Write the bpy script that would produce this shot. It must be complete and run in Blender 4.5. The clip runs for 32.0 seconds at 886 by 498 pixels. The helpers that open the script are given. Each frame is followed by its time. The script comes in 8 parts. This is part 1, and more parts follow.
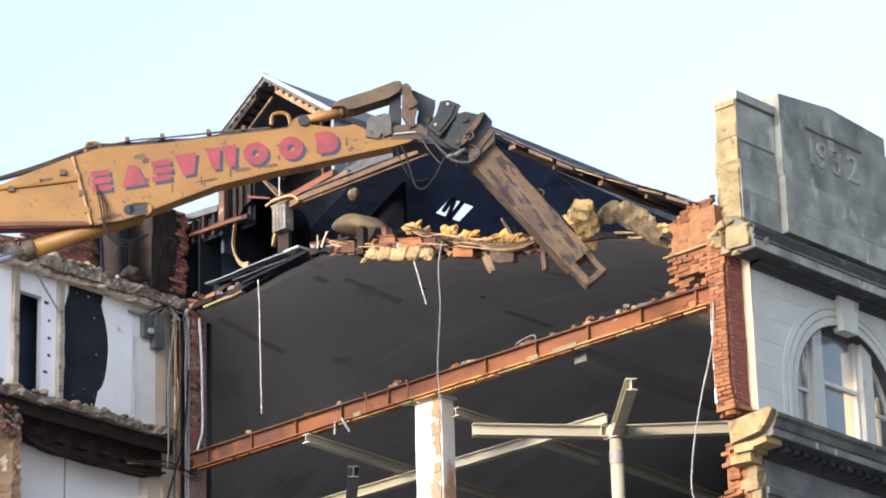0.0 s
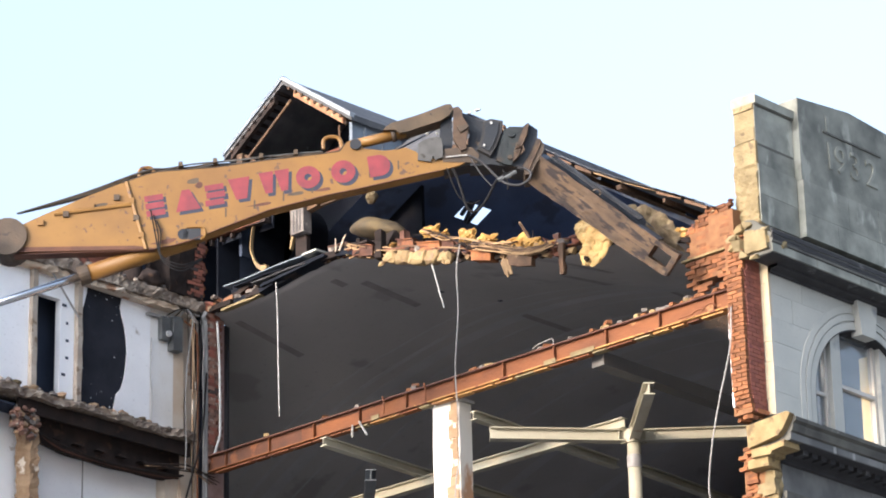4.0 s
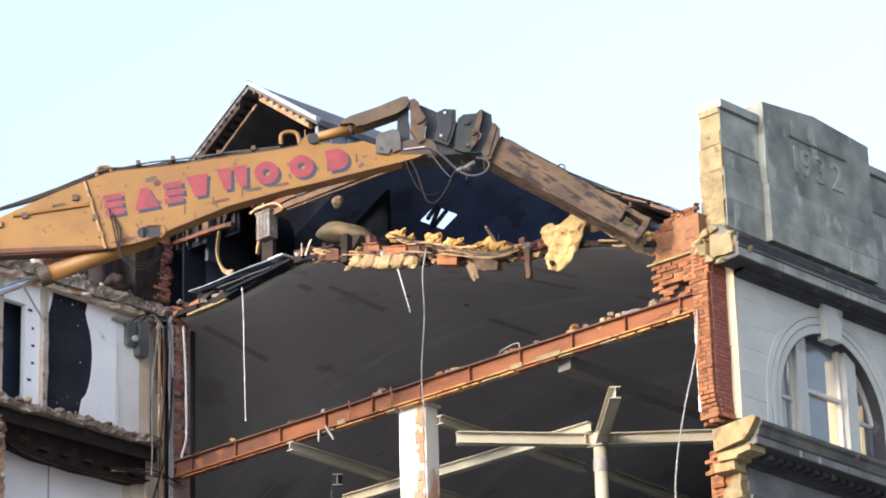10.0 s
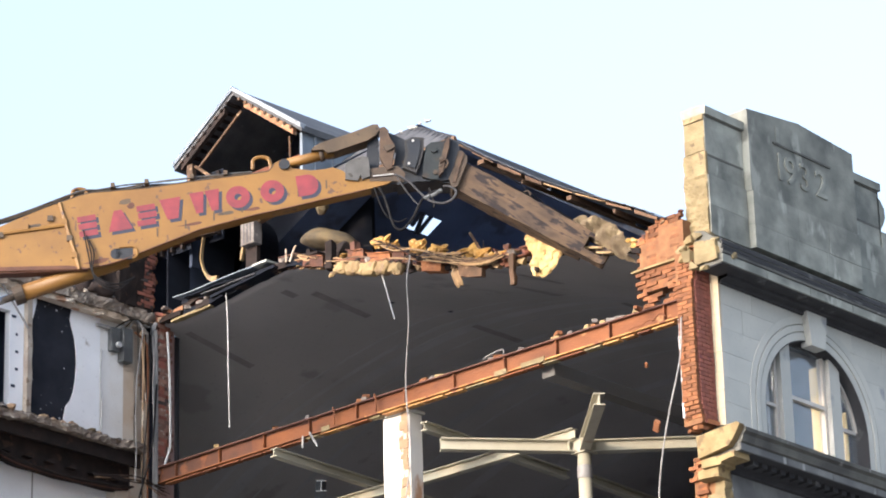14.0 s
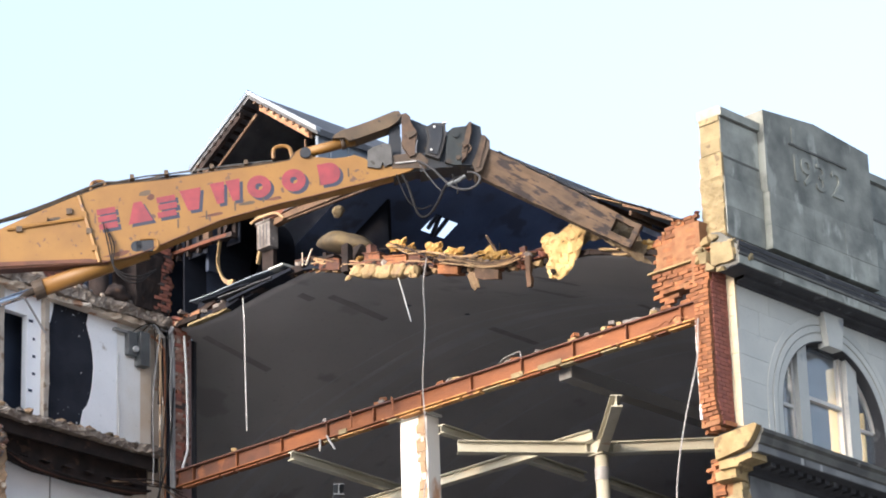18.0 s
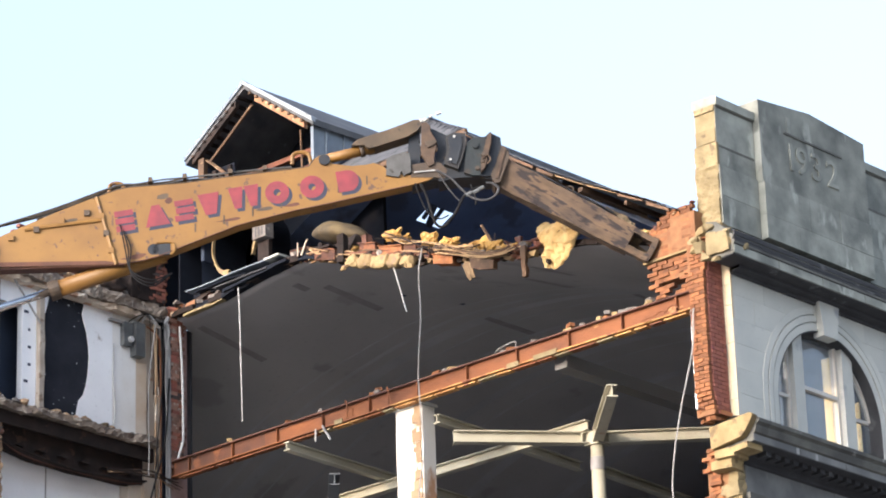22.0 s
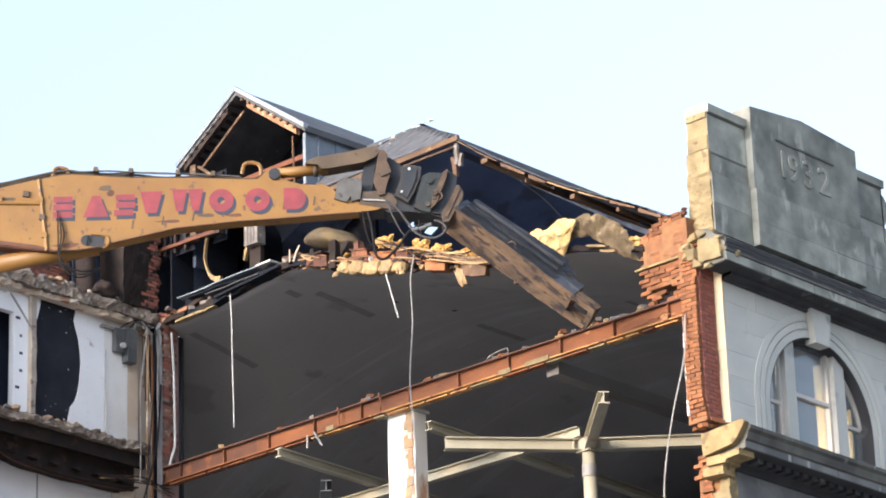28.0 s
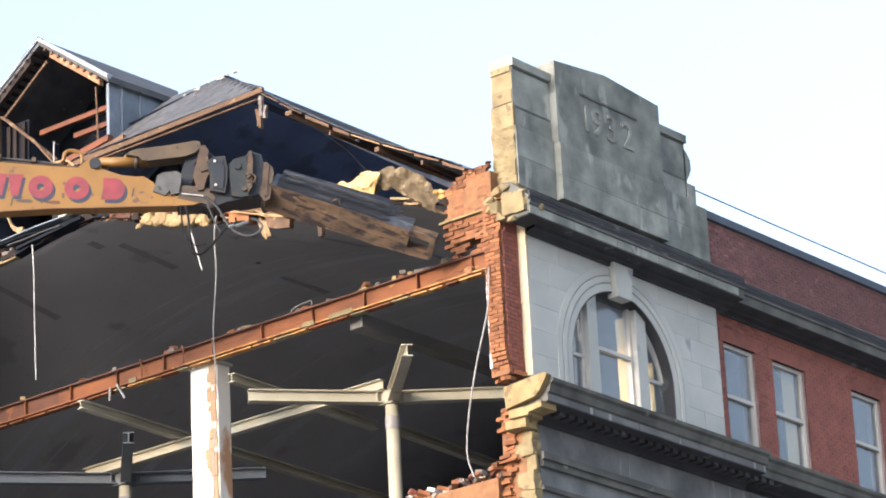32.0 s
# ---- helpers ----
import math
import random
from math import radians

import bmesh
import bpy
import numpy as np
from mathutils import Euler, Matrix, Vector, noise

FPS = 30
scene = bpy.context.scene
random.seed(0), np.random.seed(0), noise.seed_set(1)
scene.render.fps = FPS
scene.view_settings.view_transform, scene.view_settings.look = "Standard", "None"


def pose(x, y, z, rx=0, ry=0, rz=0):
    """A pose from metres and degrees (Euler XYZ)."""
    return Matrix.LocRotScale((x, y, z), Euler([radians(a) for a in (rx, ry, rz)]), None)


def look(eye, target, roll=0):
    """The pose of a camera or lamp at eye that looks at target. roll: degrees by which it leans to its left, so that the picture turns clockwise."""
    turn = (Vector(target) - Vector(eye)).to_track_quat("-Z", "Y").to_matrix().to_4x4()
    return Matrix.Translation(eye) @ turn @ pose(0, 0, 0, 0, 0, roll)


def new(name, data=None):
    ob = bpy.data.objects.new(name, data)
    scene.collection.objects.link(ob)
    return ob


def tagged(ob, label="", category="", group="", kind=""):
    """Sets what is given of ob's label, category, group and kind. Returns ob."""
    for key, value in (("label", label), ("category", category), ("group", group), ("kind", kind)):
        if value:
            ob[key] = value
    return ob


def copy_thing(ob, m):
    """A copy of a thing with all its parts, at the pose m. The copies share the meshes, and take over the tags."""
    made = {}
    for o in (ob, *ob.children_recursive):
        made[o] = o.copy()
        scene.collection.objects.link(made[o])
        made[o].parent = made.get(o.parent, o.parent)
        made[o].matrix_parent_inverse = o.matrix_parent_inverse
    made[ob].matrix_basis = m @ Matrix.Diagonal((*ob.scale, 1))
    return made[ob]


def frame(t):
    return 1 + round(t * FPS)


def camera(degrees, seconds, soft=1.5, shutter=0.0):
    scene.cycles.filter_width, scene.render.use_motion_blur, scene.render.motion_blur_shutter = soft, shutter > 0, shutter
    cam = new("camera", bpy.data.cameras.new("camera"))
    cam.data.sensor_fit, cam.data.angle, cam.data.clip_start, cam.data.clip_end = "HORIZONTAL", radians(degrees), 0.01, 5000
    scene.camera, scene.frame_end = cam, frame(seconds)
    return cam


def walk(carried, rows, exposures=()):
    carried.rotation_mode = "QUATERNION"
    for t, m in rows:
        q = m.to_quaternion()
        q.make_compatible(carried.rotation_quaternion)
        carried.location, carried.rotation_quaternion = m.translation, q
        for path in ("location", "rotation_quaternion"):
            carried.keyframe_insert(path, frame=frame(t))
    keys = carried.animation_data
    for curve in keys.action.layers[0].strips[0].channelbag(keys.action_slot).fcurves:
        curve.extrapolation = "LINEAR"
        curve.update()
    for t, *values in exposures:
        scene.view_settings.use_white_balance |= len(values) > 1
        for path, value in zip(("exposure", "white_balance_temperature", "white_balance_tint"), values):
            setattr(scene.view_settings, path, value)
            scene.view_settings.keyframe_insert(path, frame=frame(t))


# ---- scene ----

# ------------------------------------------------------------ camera
EYE = (-42.553, -31.978, 1.6)
AIM = [  # seconds, yaw, pitch, roll in degrees
    (0,-47.439,20.862,-1.52),(0.5,-47.464,20.905,-1.57),(1,-47.257,20.940,-1.49),(1.5,-47.148,20.969,-1.36),(2,-47.035,20.944,-1.28),(2.5,-46.961,20.915,-1.27),
    (4.5,-47.215,20.886,-1.32),(5,-47.336,20.727,-1.39),(5.5,-47.362,20.612,-1.39),(6,-47.347,20.626,-1.35),(6.5,-47.351,20.689,-1.38),(7,-47.417,20.753,-1.46),
    (7.5,-47.466,20.785,-1.51),(8,-47.466,20.808,-1.49),(8.5,-47.477,20.894,-1.45),(9,-47.535,20.940,-1.52),(9.5,-47.658,20.977,-1.58),(10,-47.737,20.991,-1.58),
    (10.5,-47.812,21.002,-1.61),(11,-47.876,21.035,-1.61),(11.5,-47.900,21.064,-1.57),(12,-47.919,21.102,-1.60),(12.5,-47.960,21.154,-1.62),(13,-47.936,21.154,-1.55),
    (13.5,-47.949,21.124,-1.53),(14,-48.032,21.096,-1.62),(14.5,-48.070,21.118,-1.70),(16.5,-47.975,21.132,-1.75),(17,-47.915,21.129,-1.78),(17.5,-47.806,21.127,-1.80),
    (18,-47.731,21.150,-1.80),(18.5,-47.648,21.196,-1.78),(19,-47.620,21.181,-1.79),(19.5,-47.618,21.132,-1.80),(20,-47.609,21.114,-1.78),(20.5,-47.596,21.132,-1.78),
    (21,-47.611,21.124,-1.80),(21.5,-47.679,21.043,-1.84),(22,-47.811,20.974,-1.90),(22.5,-47.953,20.918,-1.91),(23,-48.016,20.871,-1.91),(23.5,-48.048,20.890,-1.96),
    (24,-48.081,20.947,-1.99),(24.5,-48.058,20.989,-2.00),(25,-48.044,21.018,-2.00),(25.5,-48.027,21.007,-1.92),(27.5,-47.851,21.081,-1.86),(28,-47.964,21.083,-1.89),
    (28.5,-48.119,21.013,-2.01),(29,-49.244,20.943,-2.11),(29.5,-49.283,21.037,-2.09),(30,-49.291,21.144,-2.10),(30.5,-49.393,21.239,-2.28),(31,-50.389,20.458,-2.54),
    (31.5,-51.356,20.059,-2.76),(32,-51.546,20.123,-2.88)]


def aimed(yaw, pitch, roll):
    a, b = radians(yaw), radians(pitch)
    ahead = Vector((-math.sin(a) * math.cos(b), math.cos(a) * math.cos(b), math.sin(b)))
    return look(EYE, Vector(EYE) + ahead * 50, roll)


cam = camera(15.243, 32.0, soft=1.9)
walk(cam, [(t, aimed(y, p, r)) for t, y, p, r in AIM], exposures=[(0, 2.25, 5290, 12.5), (32, 2.25, 5290, 12.5)])

# ------------------------------------------------------------ light
SUN_TO = Vector((-0.975, 0.13, 0.17)).normalized()
world = bpy.data.worlds.new("world")
scene.world = world
world.use_nodes = True
wn, wl = world.node_tree.nodes, world.node_tree.links
sky = wn.new("ShaderNodeTexSky")
sky.sky_type, sky.sun_disc = "NISHITA", False
sky.sun_elevation, sky.sun_rotation = math.asin(SUN_TO.z), math.atan2(SUN_TO.x, SUN_TO.y)
sky.air_density, sky.dust_density, sky.ozone_density = 1.0, 8.0, 0.1
haze = wn.new("ShaderNodeHueSaturation")
haze.inputs["Saturation"].default_value = 0.54
wl.new(sky.outputs["Color"], haze.inputs["Color"])
wl.new(haze.outputs["Color"], wn["Background"].inputs["Color"])
wn["Background"].inputs["Strength"].default_value = 0.155
sun = new("sun", bpy.data.lights.new("sun", "SUN"))
sun.data.energy, sun.data.angle, sun.data.color = 0.425, radians(0.6), (1.0, 0.60, 0.225)
sun.matrix_world = look((-60, 10, 60), Vector((-60, 10, 60)) - SUN_TO)


# ------------------------------------------------------------ materials
def surface(name, base, second, scale=3.0, rough=0.85, metal=0.0, bump=0.3, grain=40.0, spots=None, spot_scale=2.0, spot_cut=0.6,
            vary=0.0, stretch=(1, 1, 1), spot_stretch=None, whole=False):
    """A worn surface: two colours mixed by coarse noise, fine grain in bump and value, and optional patches of a third colour."""
    m = bpy.data.materials.new(name)
    m.use_nodes = True
    nd, ln = m.node_tree.nodes, m.node_tree.links
    b = nd["Principled BSDF"]
    tc, mp = nd.new("ShaderNodeTexCoord"), nd.new("ShaderNodeMapping")
    info = nd.new("ShaderNodeObjectInfo")
    off = nd.new("ShaderNodeVectorMath")
    off.operation = "SCALE"
    cmb = nd.new("ShaderNodeCombineXYZ")
    for k in range(3):
        ln.new(info.outputs["Random"], cmb.inputs[k])
    ln.new(cmb.outputs[0], off.inputs[0])
    off.inputs["Scale"].default_value = 37.0
    add = nd.new("ShaderNodeVectorMath")
    ln.new(nd.new("ShaderNodeNewGeometry").outputs["Position"] if whole else tc.outputs["Object"], add.inputs[0])
    if not whole:
        ln.new(off.outputs[0], add.inputs[1])
    ln.new(add.outputs[0], mp.inputs["Vector"])
    mp.inputs["Scale"].default_value = stretch

    def noise_at(s, detail, vec):
        n = nd.new("ShaderNodeTexNoise")
        n.inputs["Scale"].default_value, n.inputs["Detail"].default_value = s, detail
        ln.new(vec, n.inputs["Vector"])
        return n.outputs["Fac"]

    def ramp(fac, lo, hi):
        r = nd.new("ShaderNodeMapRange")
        r.inputs["From Min"].default_value, r.inputs["From Max"].default_value = lo, hi
        ln.new(fac, r.inputs["Value"])
        return r.outputs["Result"]

    def mix(fac, a, c):
        x = nd.new("ShaderNodeMix")
        x.data_type = "RGBA"
        ln.new(fac, x.inputs["Factor"])
        for socket, v in ((x.inputs["A"], a), (x.inputs["B"], c)):
            if isinstance(v, tuple):
                socket.default_value = (*v, 1)
            else:
                ln.new(v, socket)
        return x.outputs["Result"]

    coarse, fine = noise_at(scale, 4.0, mp.outputs[0]), noise_at(grain, 5.0, mp.outputs[0])
    col = mix(ramp(coarse, 0.35, 0.65), base, second)
    dark = tuple(v * 0.62 for v in base)
    col = mix(ramp(fine, 0.62, 0.9), col, dark)
    if spots:
        mp2 = nd.new("ShaderNodeMapping")
        mp2.inputs["Scale"].default_value = spot_stretch or stretch
        ln.new(add.outputs[0], mp2.inputs["Vector"])
        col = mix(ramp(noise_at(spot_scale, 6.0, mp2.outputs[0]), spot_cut, spot_cut + 0.06), col, spots)
    if vary:
        hs = nd.new("ShaderNodeHueSaturation")
        ln.new(ramp(info.outputs["Random"], 0, 1), hs.inputs["Value"])
        hs.inputs["Value"].links[0].from_node.inputs["To Min"].default_value = 1 - vary
        hs.inputs["Value"].links[0].from_node.inputs["To Max"].default_value = 1 + vary
        ln.new(col, hs.inputs["Color"])
        col = hs.outputs["Color"]
    ln.new(col, b.inputs["Base Color"])
    b.inputs["Roughness"].default_value, b.inputs["Metallic"].default_value = rough, metal
    if bump:
        bp = nd.new("ShaderNodeBump")
        bp.inputs["Strength"].default_value, bp.inputs["Distance"].default_value = bump, 0.02
        ln.new(fine, bp.inputs["Height"])
        ln.new(bp.outputs["Normal"], b.inputs["Normal"])
    return m


def glass(name):
    m = bpy.data.materials.new(name)
    m.use_nodes = True
    b = m.node_tree.nodes["Principled BSDF"]
    b.inputs["Base Color"].default_value = (0.72, 0.76, 0.78, 1)
    b.inputs["Roughness"].default_value, b.inputs["Transmission Weight"].default_value = 0.04, 0.9
    b.inputs["IOR"].default_value = 1.42
    return m


M_STONE = surface("portland_stone", (0.512, 0.508, 0.451), (0.424, 0.426, 0.387), 0.9, 0.85, bump=0.25, grain=22, spots=(0.288, 0.295, 0.297), spot_scale=1.1, spot_cut=0.66, vary=0.04)
M_SOOT = surface("sooty_stone", (0.293, 0.299, 0.253), (0.135, 0.140, 0.122), 1.7, 0.9, bump=0.35, grain=18, spots=(0.369, 0.376, 0.323), spot_scale=1.5, spot_cut=0.60, spot_stretch=(1.5, 1, 0.6), vary=0.15, whole=True)
M_CREAM = surface("fresh_broken_stone", (0.256, 0.203, 0.104), (0.176, 0.138, 0.069), 3.0, 0.95, bump=0.9, grain=16, spots=(0.146, 0.109, 0.061), spot_scale=9, spot_cut=0.62, vary=0.15)
M_FRESH = surface("clean_broken_stone", (0.289, 0.218, 0.101), (0.202, 0.149, 0.066), 3.5, 0.95, bump=0.9, grain=16, spots=(0.144, 0.101, 0.051), spot_scale=5, spot_cut=0.58)
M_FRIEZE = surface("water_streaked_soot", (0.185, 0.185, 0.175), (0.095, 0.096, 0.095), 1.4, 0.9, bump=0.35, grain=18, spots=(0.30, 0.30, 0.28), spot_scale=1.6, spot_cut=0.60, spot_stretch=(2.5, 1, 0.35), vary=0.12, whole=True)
M_CORNICE = surface("weathered_cornice", (0.132, 0.130, 0.110), (0.068, 0.066, 0.060), 1.6, 0.9, bump=0.4, grain=16, spots=(0.264, 0.256, 0.240), spot_scale=3.0, spot_cut=0.66)
M_BRICK = surface("orange_brick", (0.235, 0.094, 0.032), (0.140, 0.056, 0.022), 6.0, 0.9, bump=0.7, grain=40, spots=(0.30, 0.18, 0.095), spot_scale=9, spot_cut=0.68, vary=0.36)
M_REDBRICK = surface("red_brick", (0.27, 0.096, 0.066), (0.20, 0.073, 0.053), 4.0, 0.9, bump=0.5, grain=45, spots=(0.17, 0.058, 0.052), spot_scale=3, spot_cut=0.64, vary=0.18)
M_SOOTBRICK = surface("sooty_brick", (0.28, 0.10, 0.06), (0.16, 0.065, 0.045), 2.0, 0.9, bump=0.6, grain=50, spots=(0.06, 0.045, 0.04), spot_scale=1.5, spot_cut=0.55, vary=0.35)
M_MORTAR = surface("mortar", (0.231, 0.119, 0.051), (0.170, 0.079, 0.035), 5.0, 0.95, bump=0.6, grain=60)
M_DARKMORTAR = surface("red_mortar", (0.36, 0.245, 0.22), (0.27, 0.175, 0.155), 5.0, 0.95, bump=0.4, grain=60)
M_RUBBLE = surface("broken_concrete", (0.20, 0.18, 0.16), (0.10, 0.085, 0.075), 5.0, 0.95, bump=0.9, grain=25, spots=(0.34, 0.30, 0.26), spot_scale=6, spot_cut=0.62)
M_RUST = surface("rusty_steel", (0.200, 0.072, 0.021), (0.110, 0.040, 0.016), 2.2, 0.8, metal=0.15, bump=0.4, grain=30, spots=(0.40, 0.22, 0.09), spot_scale=2.5, spot_cut=0.66, stretch=(1, 0.5, 1))
# dark rust for scorched clods and blocks, and for painted shade on the girder
M_SCORCHSHADE = surface("scorched_rust", (0.105, 0.042, 0.022), (0.055, 0.026, 0.018), 2.0, 0.85, metal=0.1, bump=0.5, grain=26, spots=(0.19, 0.075, 0.03), spot_scale=3.0, spot_cut=0.56)
# lit copy of the rust, with sunlight put into its yellow
M_LITRUST = surface("yellow_rust", (0.44, 0.25, 0.075), (0.30, 0.14, 0.04), 3.0, 0.85, bump=0.4, grain=30, spots=(0.16, 0.06, 0.03), spot_scale=4, spot_cut=0.58)
M_RUSTDARK = surface("dark_rust", (0.12, 0.055, 0.035), (0.08, 0.04, 0.03), 3.0, 0.85, metal=0.2, bump=0.4, grain=30)
M_CREAMSTEEL = surface("cream_steel", (0.421, 0.396, 0.300), (0.361, 0.335, 0.248), 1.6, 0.6, bump=0.15, grain=20, spots=(0.292, 0.226, 0.152), spot_scale=3, spot_cut=0.68)
M_PLASTER = surface("white_plaster", (0.90, 0.91, 0.92), (0.84, 0.85, 0.86), 1.2, 0.9, bump=0.2, grain=20, spots=(0.46, 0.43, 0.39), spot_scale=2.4, spot_cut=0.70)
M_STAINED = surface("stained_plaster", (0.64, 0.57, 0.47), (0.54, 0.43, 0.31), 1.4, 0.9, bump=0.3, grain=20, spots=(0.38, 0.22, 0.13), spot_scale=2.2, spot_cut=0.60)
M_WASHED = surface("water_marked_plaster", (0.80, 0.79, 0.76), (0.72, 0.69, 0.63), 1.2, 0.9, bump=0.25, grain=20, spots=(0.55, 0.42, 0.30), spot_scale=1.6, spot_cut=0.66, spot_stretch=(2, 1, 0.5))
M_RAWEND = surface("raw_partition_end", (0.46, 0.41, 0.34), (0.33, 0.28, 0.22), 3.0, 0.95, bump=0.7, grain=20, spots=(0.22, 0.17, 0.12), spot_scale=4, spot_cut=0.60)
M_SLABEDGE = surface("broken_slab", (0.27, 0.225, 0.175), (0.130, 0.100, 0.078), 5.0, 0.95, bump=1.0, grain=14, spots=(0.42, 0.37, 0.30), spot_scale=7, spot_cut=0.60)
M_DUSTBRICK = surface("dust_covered_brick", (0.27, 0.150, 0.105), (0.20, 0.115, 0.085), 4.0, 0.95, bump=0.6, grain=40, spots=(0.33, 0.27, 0.22), spot_scale=7, spot_cut=0.58, vary=0.25)
# black for recesses and undersides: soot together with painted shade
M_SOOTSHADE = surface("soot_black_stone", (0.045, 0.045, 0.047), (0.030, 0.030, 0.032), 2.0, 0.95, bump=0.4, grain=16, spots=(0.10, 0.10, 0.098), spot_scale=2.2, spot_cut=0.64)
M_PIER = surface("peeling_paint", (0.78, 0.75, 0.68), (0.70, 0.66, 0.58), 1.5, 0.85, bump=0.3, grain=18, spots=(0.42, 0.24, 0.13), spot_scale=1.5, spot_cut=0.585, stretch=(1, 1, 0.45))
M_PEEL = surface("bare_brown_render", (0.33, 0.235, 0.14), (0.25, 0.16, 0.09), 3.0, 0.95, bump=0.6, grain=20, spots=(0.62, 0.56, 0.46), spot_scale=3.0, spot_cut=0.60)
M_BLACK = surface("black_coating", (0.022, 0.024, 0.031), (0.031, 0.033, 0.042), 2.0, 1.0, bump=0.3, grain=20, spots=(0.924, 0.924, 0.924), spot_scale=11, spot_cut=0.70)
# near-black that stands in for shade on attic sheets, drum, tray and ceiling edge
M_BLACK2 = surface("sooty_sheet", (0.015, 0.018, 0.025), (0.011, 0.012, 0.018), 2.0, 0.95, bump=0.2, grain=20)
M_CEIL = surface("grey_ceiling", (0.420, 0.403, 0.382), (0.364, 0.350, 0.331), 0.5, 0.9, bump=0.1, grain=10, spots=(0.310, 0.296, 0.281), spot_scale=0.9, spot_cut=0.63, whole=True)
M_BAND = surface("smooth_plaster_band", (0.453, 0.450, 0.441), (0.375, 0.370, 0.365), 0.8, 0.9, bump=0.1, grain=10)
# near-black for closing surfaces, in place of the shade of unlit rooms
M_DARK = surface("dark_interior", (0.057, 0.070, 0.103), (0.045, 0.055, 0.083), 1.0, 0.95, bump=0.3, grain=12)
# char colour, also used where timber is darkened to stand for shade
M_CHARSHADE = surface("charred_timber", (0.040, 0.030, 0.026), (0.024, 0.020, 0.019), 3.0, 0.95, bump=0.5, grain=14, spots=(0.065, 0.042, 0.030), spot_scale=4, spot_cut=0.62, vary=0.3)
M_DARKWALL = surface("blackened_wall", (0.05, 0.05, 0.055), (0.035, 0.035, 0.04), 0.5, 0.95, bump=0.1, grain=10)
# navy standing in for roof underside and timbers seen in hazy shade
M_ATTICSHADE = surface("roofing_felt", (0.106, 0.134, 0.202), (0.077, 0.098, 0.151), 0.8, 0.95, bump=0.3, grain=12, spots=(0.072, 0.084, 0.120), spot_scale=1.2, spot_cut=0.56)
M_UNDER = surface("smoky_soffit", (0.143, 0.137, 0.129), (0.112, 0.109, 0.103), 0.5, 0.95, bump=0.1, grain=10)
M_SLOT = surface("dusty_slot", (0.293, 0.278, 0.264), (0.239, 0.229, 0.217), 3.0, 0.9, bump=0.1)
M_SLATE = surface("slate", (0.093, 0.092, 0.093), (0.055, 0.056, 0.060), 2.5, 0.7, bump=0.35, grain=20, spots=(0.204, 0.204, 0.200), spot_scale=6, spot_cut=0.68, vary=0.2)
M_LEAD = surface("lead_sheet", (0.187, 0.218, 0.255), (0.122, 0.148, 0.179), 1.8, 0.6, bump=0.3, grain=14, spots=(0.216, 0.244, 0.274), spot_scale=4, spot_cut=0.66)
M_TIMBER = surface("old_timber", (0.123, 0.070, 0.036), (0.068, 0.040, 0.022), 3.0, 0.85, bump=0.6, grain=14, stretch=(1, 1, 1), spots=(0.255, 0.170, 0.093), spot_scale=5, spot_cut=0.62, vary=0.25)
M_REDTIMBER = surface("red_timber", (0.130, 0.044, 0.018), (0.087, 0.030, 0.014), 3.0, 0.85, bump=0.5, grain=14, vary=0.2)
M_BARGE = surface("weathered_red_board", (0.33, 0.175, 0.085), (0.21, 0.10, 0.05), 5.0, 0.9, bump=0.5, grain=20, spots=(0.42, 0.30, 0.18), spot_scale=6, spot_cut=0.58)
M_PALEWOOD = surface("pale_lath", (0.37, 0.25, 0.125), (0.25, 0.16, 0.08), 4.0, 0.9, bump=0.5, grain=20, vary=0.2)
M_INSUL = surface("yellow_mineral_wool", (0.530, 0.329, 0.086), (0.329, 0.189, 0.052), 7.0, 1.0, bump=1.0, grain=20, spots=(0.636, 0.475, 0.196), spot_scale=7, spot_cut=0.6)
M_FOAM = surface("pale_foam", (0.616, 0.450, 0.195), (0.490, 0.342, 0.137), 4.0, 1.0, bump=1.0, grain=16, spots=(0.388, 0.245, 0.111), spot_scale=6, spot_cut=0.62)
M_TILE = surface("dusty_clay_tile", (0.32, 0.235, 0.11), (0.23, 0.16, 0.075), 4.0, 0.95, bump=0.9, grain=18, spots=(0.22, 0.15, 0.09), spot_scale=5, spot_cut=0.58)
M_DUSTY = surface("dusty_brown_sheet", (0.125, 0.092, 0.042), (0.062, 0.047, 0.028), 3.0, 0.9, bump=0.5, grain=18)
M_DUST = surface("mortar_dust", (0.34, 0.23, 0.13), (0.28, 0.18, 0.10), 3.0, 1.0, bump=0)
M_BLANKET = surface("dirty_brown_blanket", (0.34, 0.265, 0.155), (0.20, 0.15, 0.092), 5.0, 1.0, bump=1.0, grain=16, spots=(0.50, 0.40, 0.235), spot_scale=3.5, spot_cut=0.60)
M_YELLOW = surface("worn_yellow_paint", (0.205, 0.106, 0.015), (0.155, 0.077, 0.012), 1.2, 0.55, bump=0.1, grain=16, spots=(0.075, 0.040, 0.026), spot_scale=6.0, spot_cut=0.63)
M_SIGNRED = surface("faded_red_paint", (0.195, 0.024, 0.032), (0.14, 0.019, 0.028), 5.0, 0.55, bump=0.08, grain=30)
M_SIGNBLUE = surface("navy_paint", (0.014, 0.018, 0.04), (0.02, 0.022, 0.04), 5.0, 0.55, bump=0.05, grain=30)
M_GREASY = surface("dirty_dark_steel", (0.012, 0.017, 0.025), (0.020, 0.023, 0.028), 3.0, 0.6, metal=0.25, bump=0.3, grain=20, spots=(0.075, 0.05, 0.03), spot_scale=4, spot_cut=0.64)
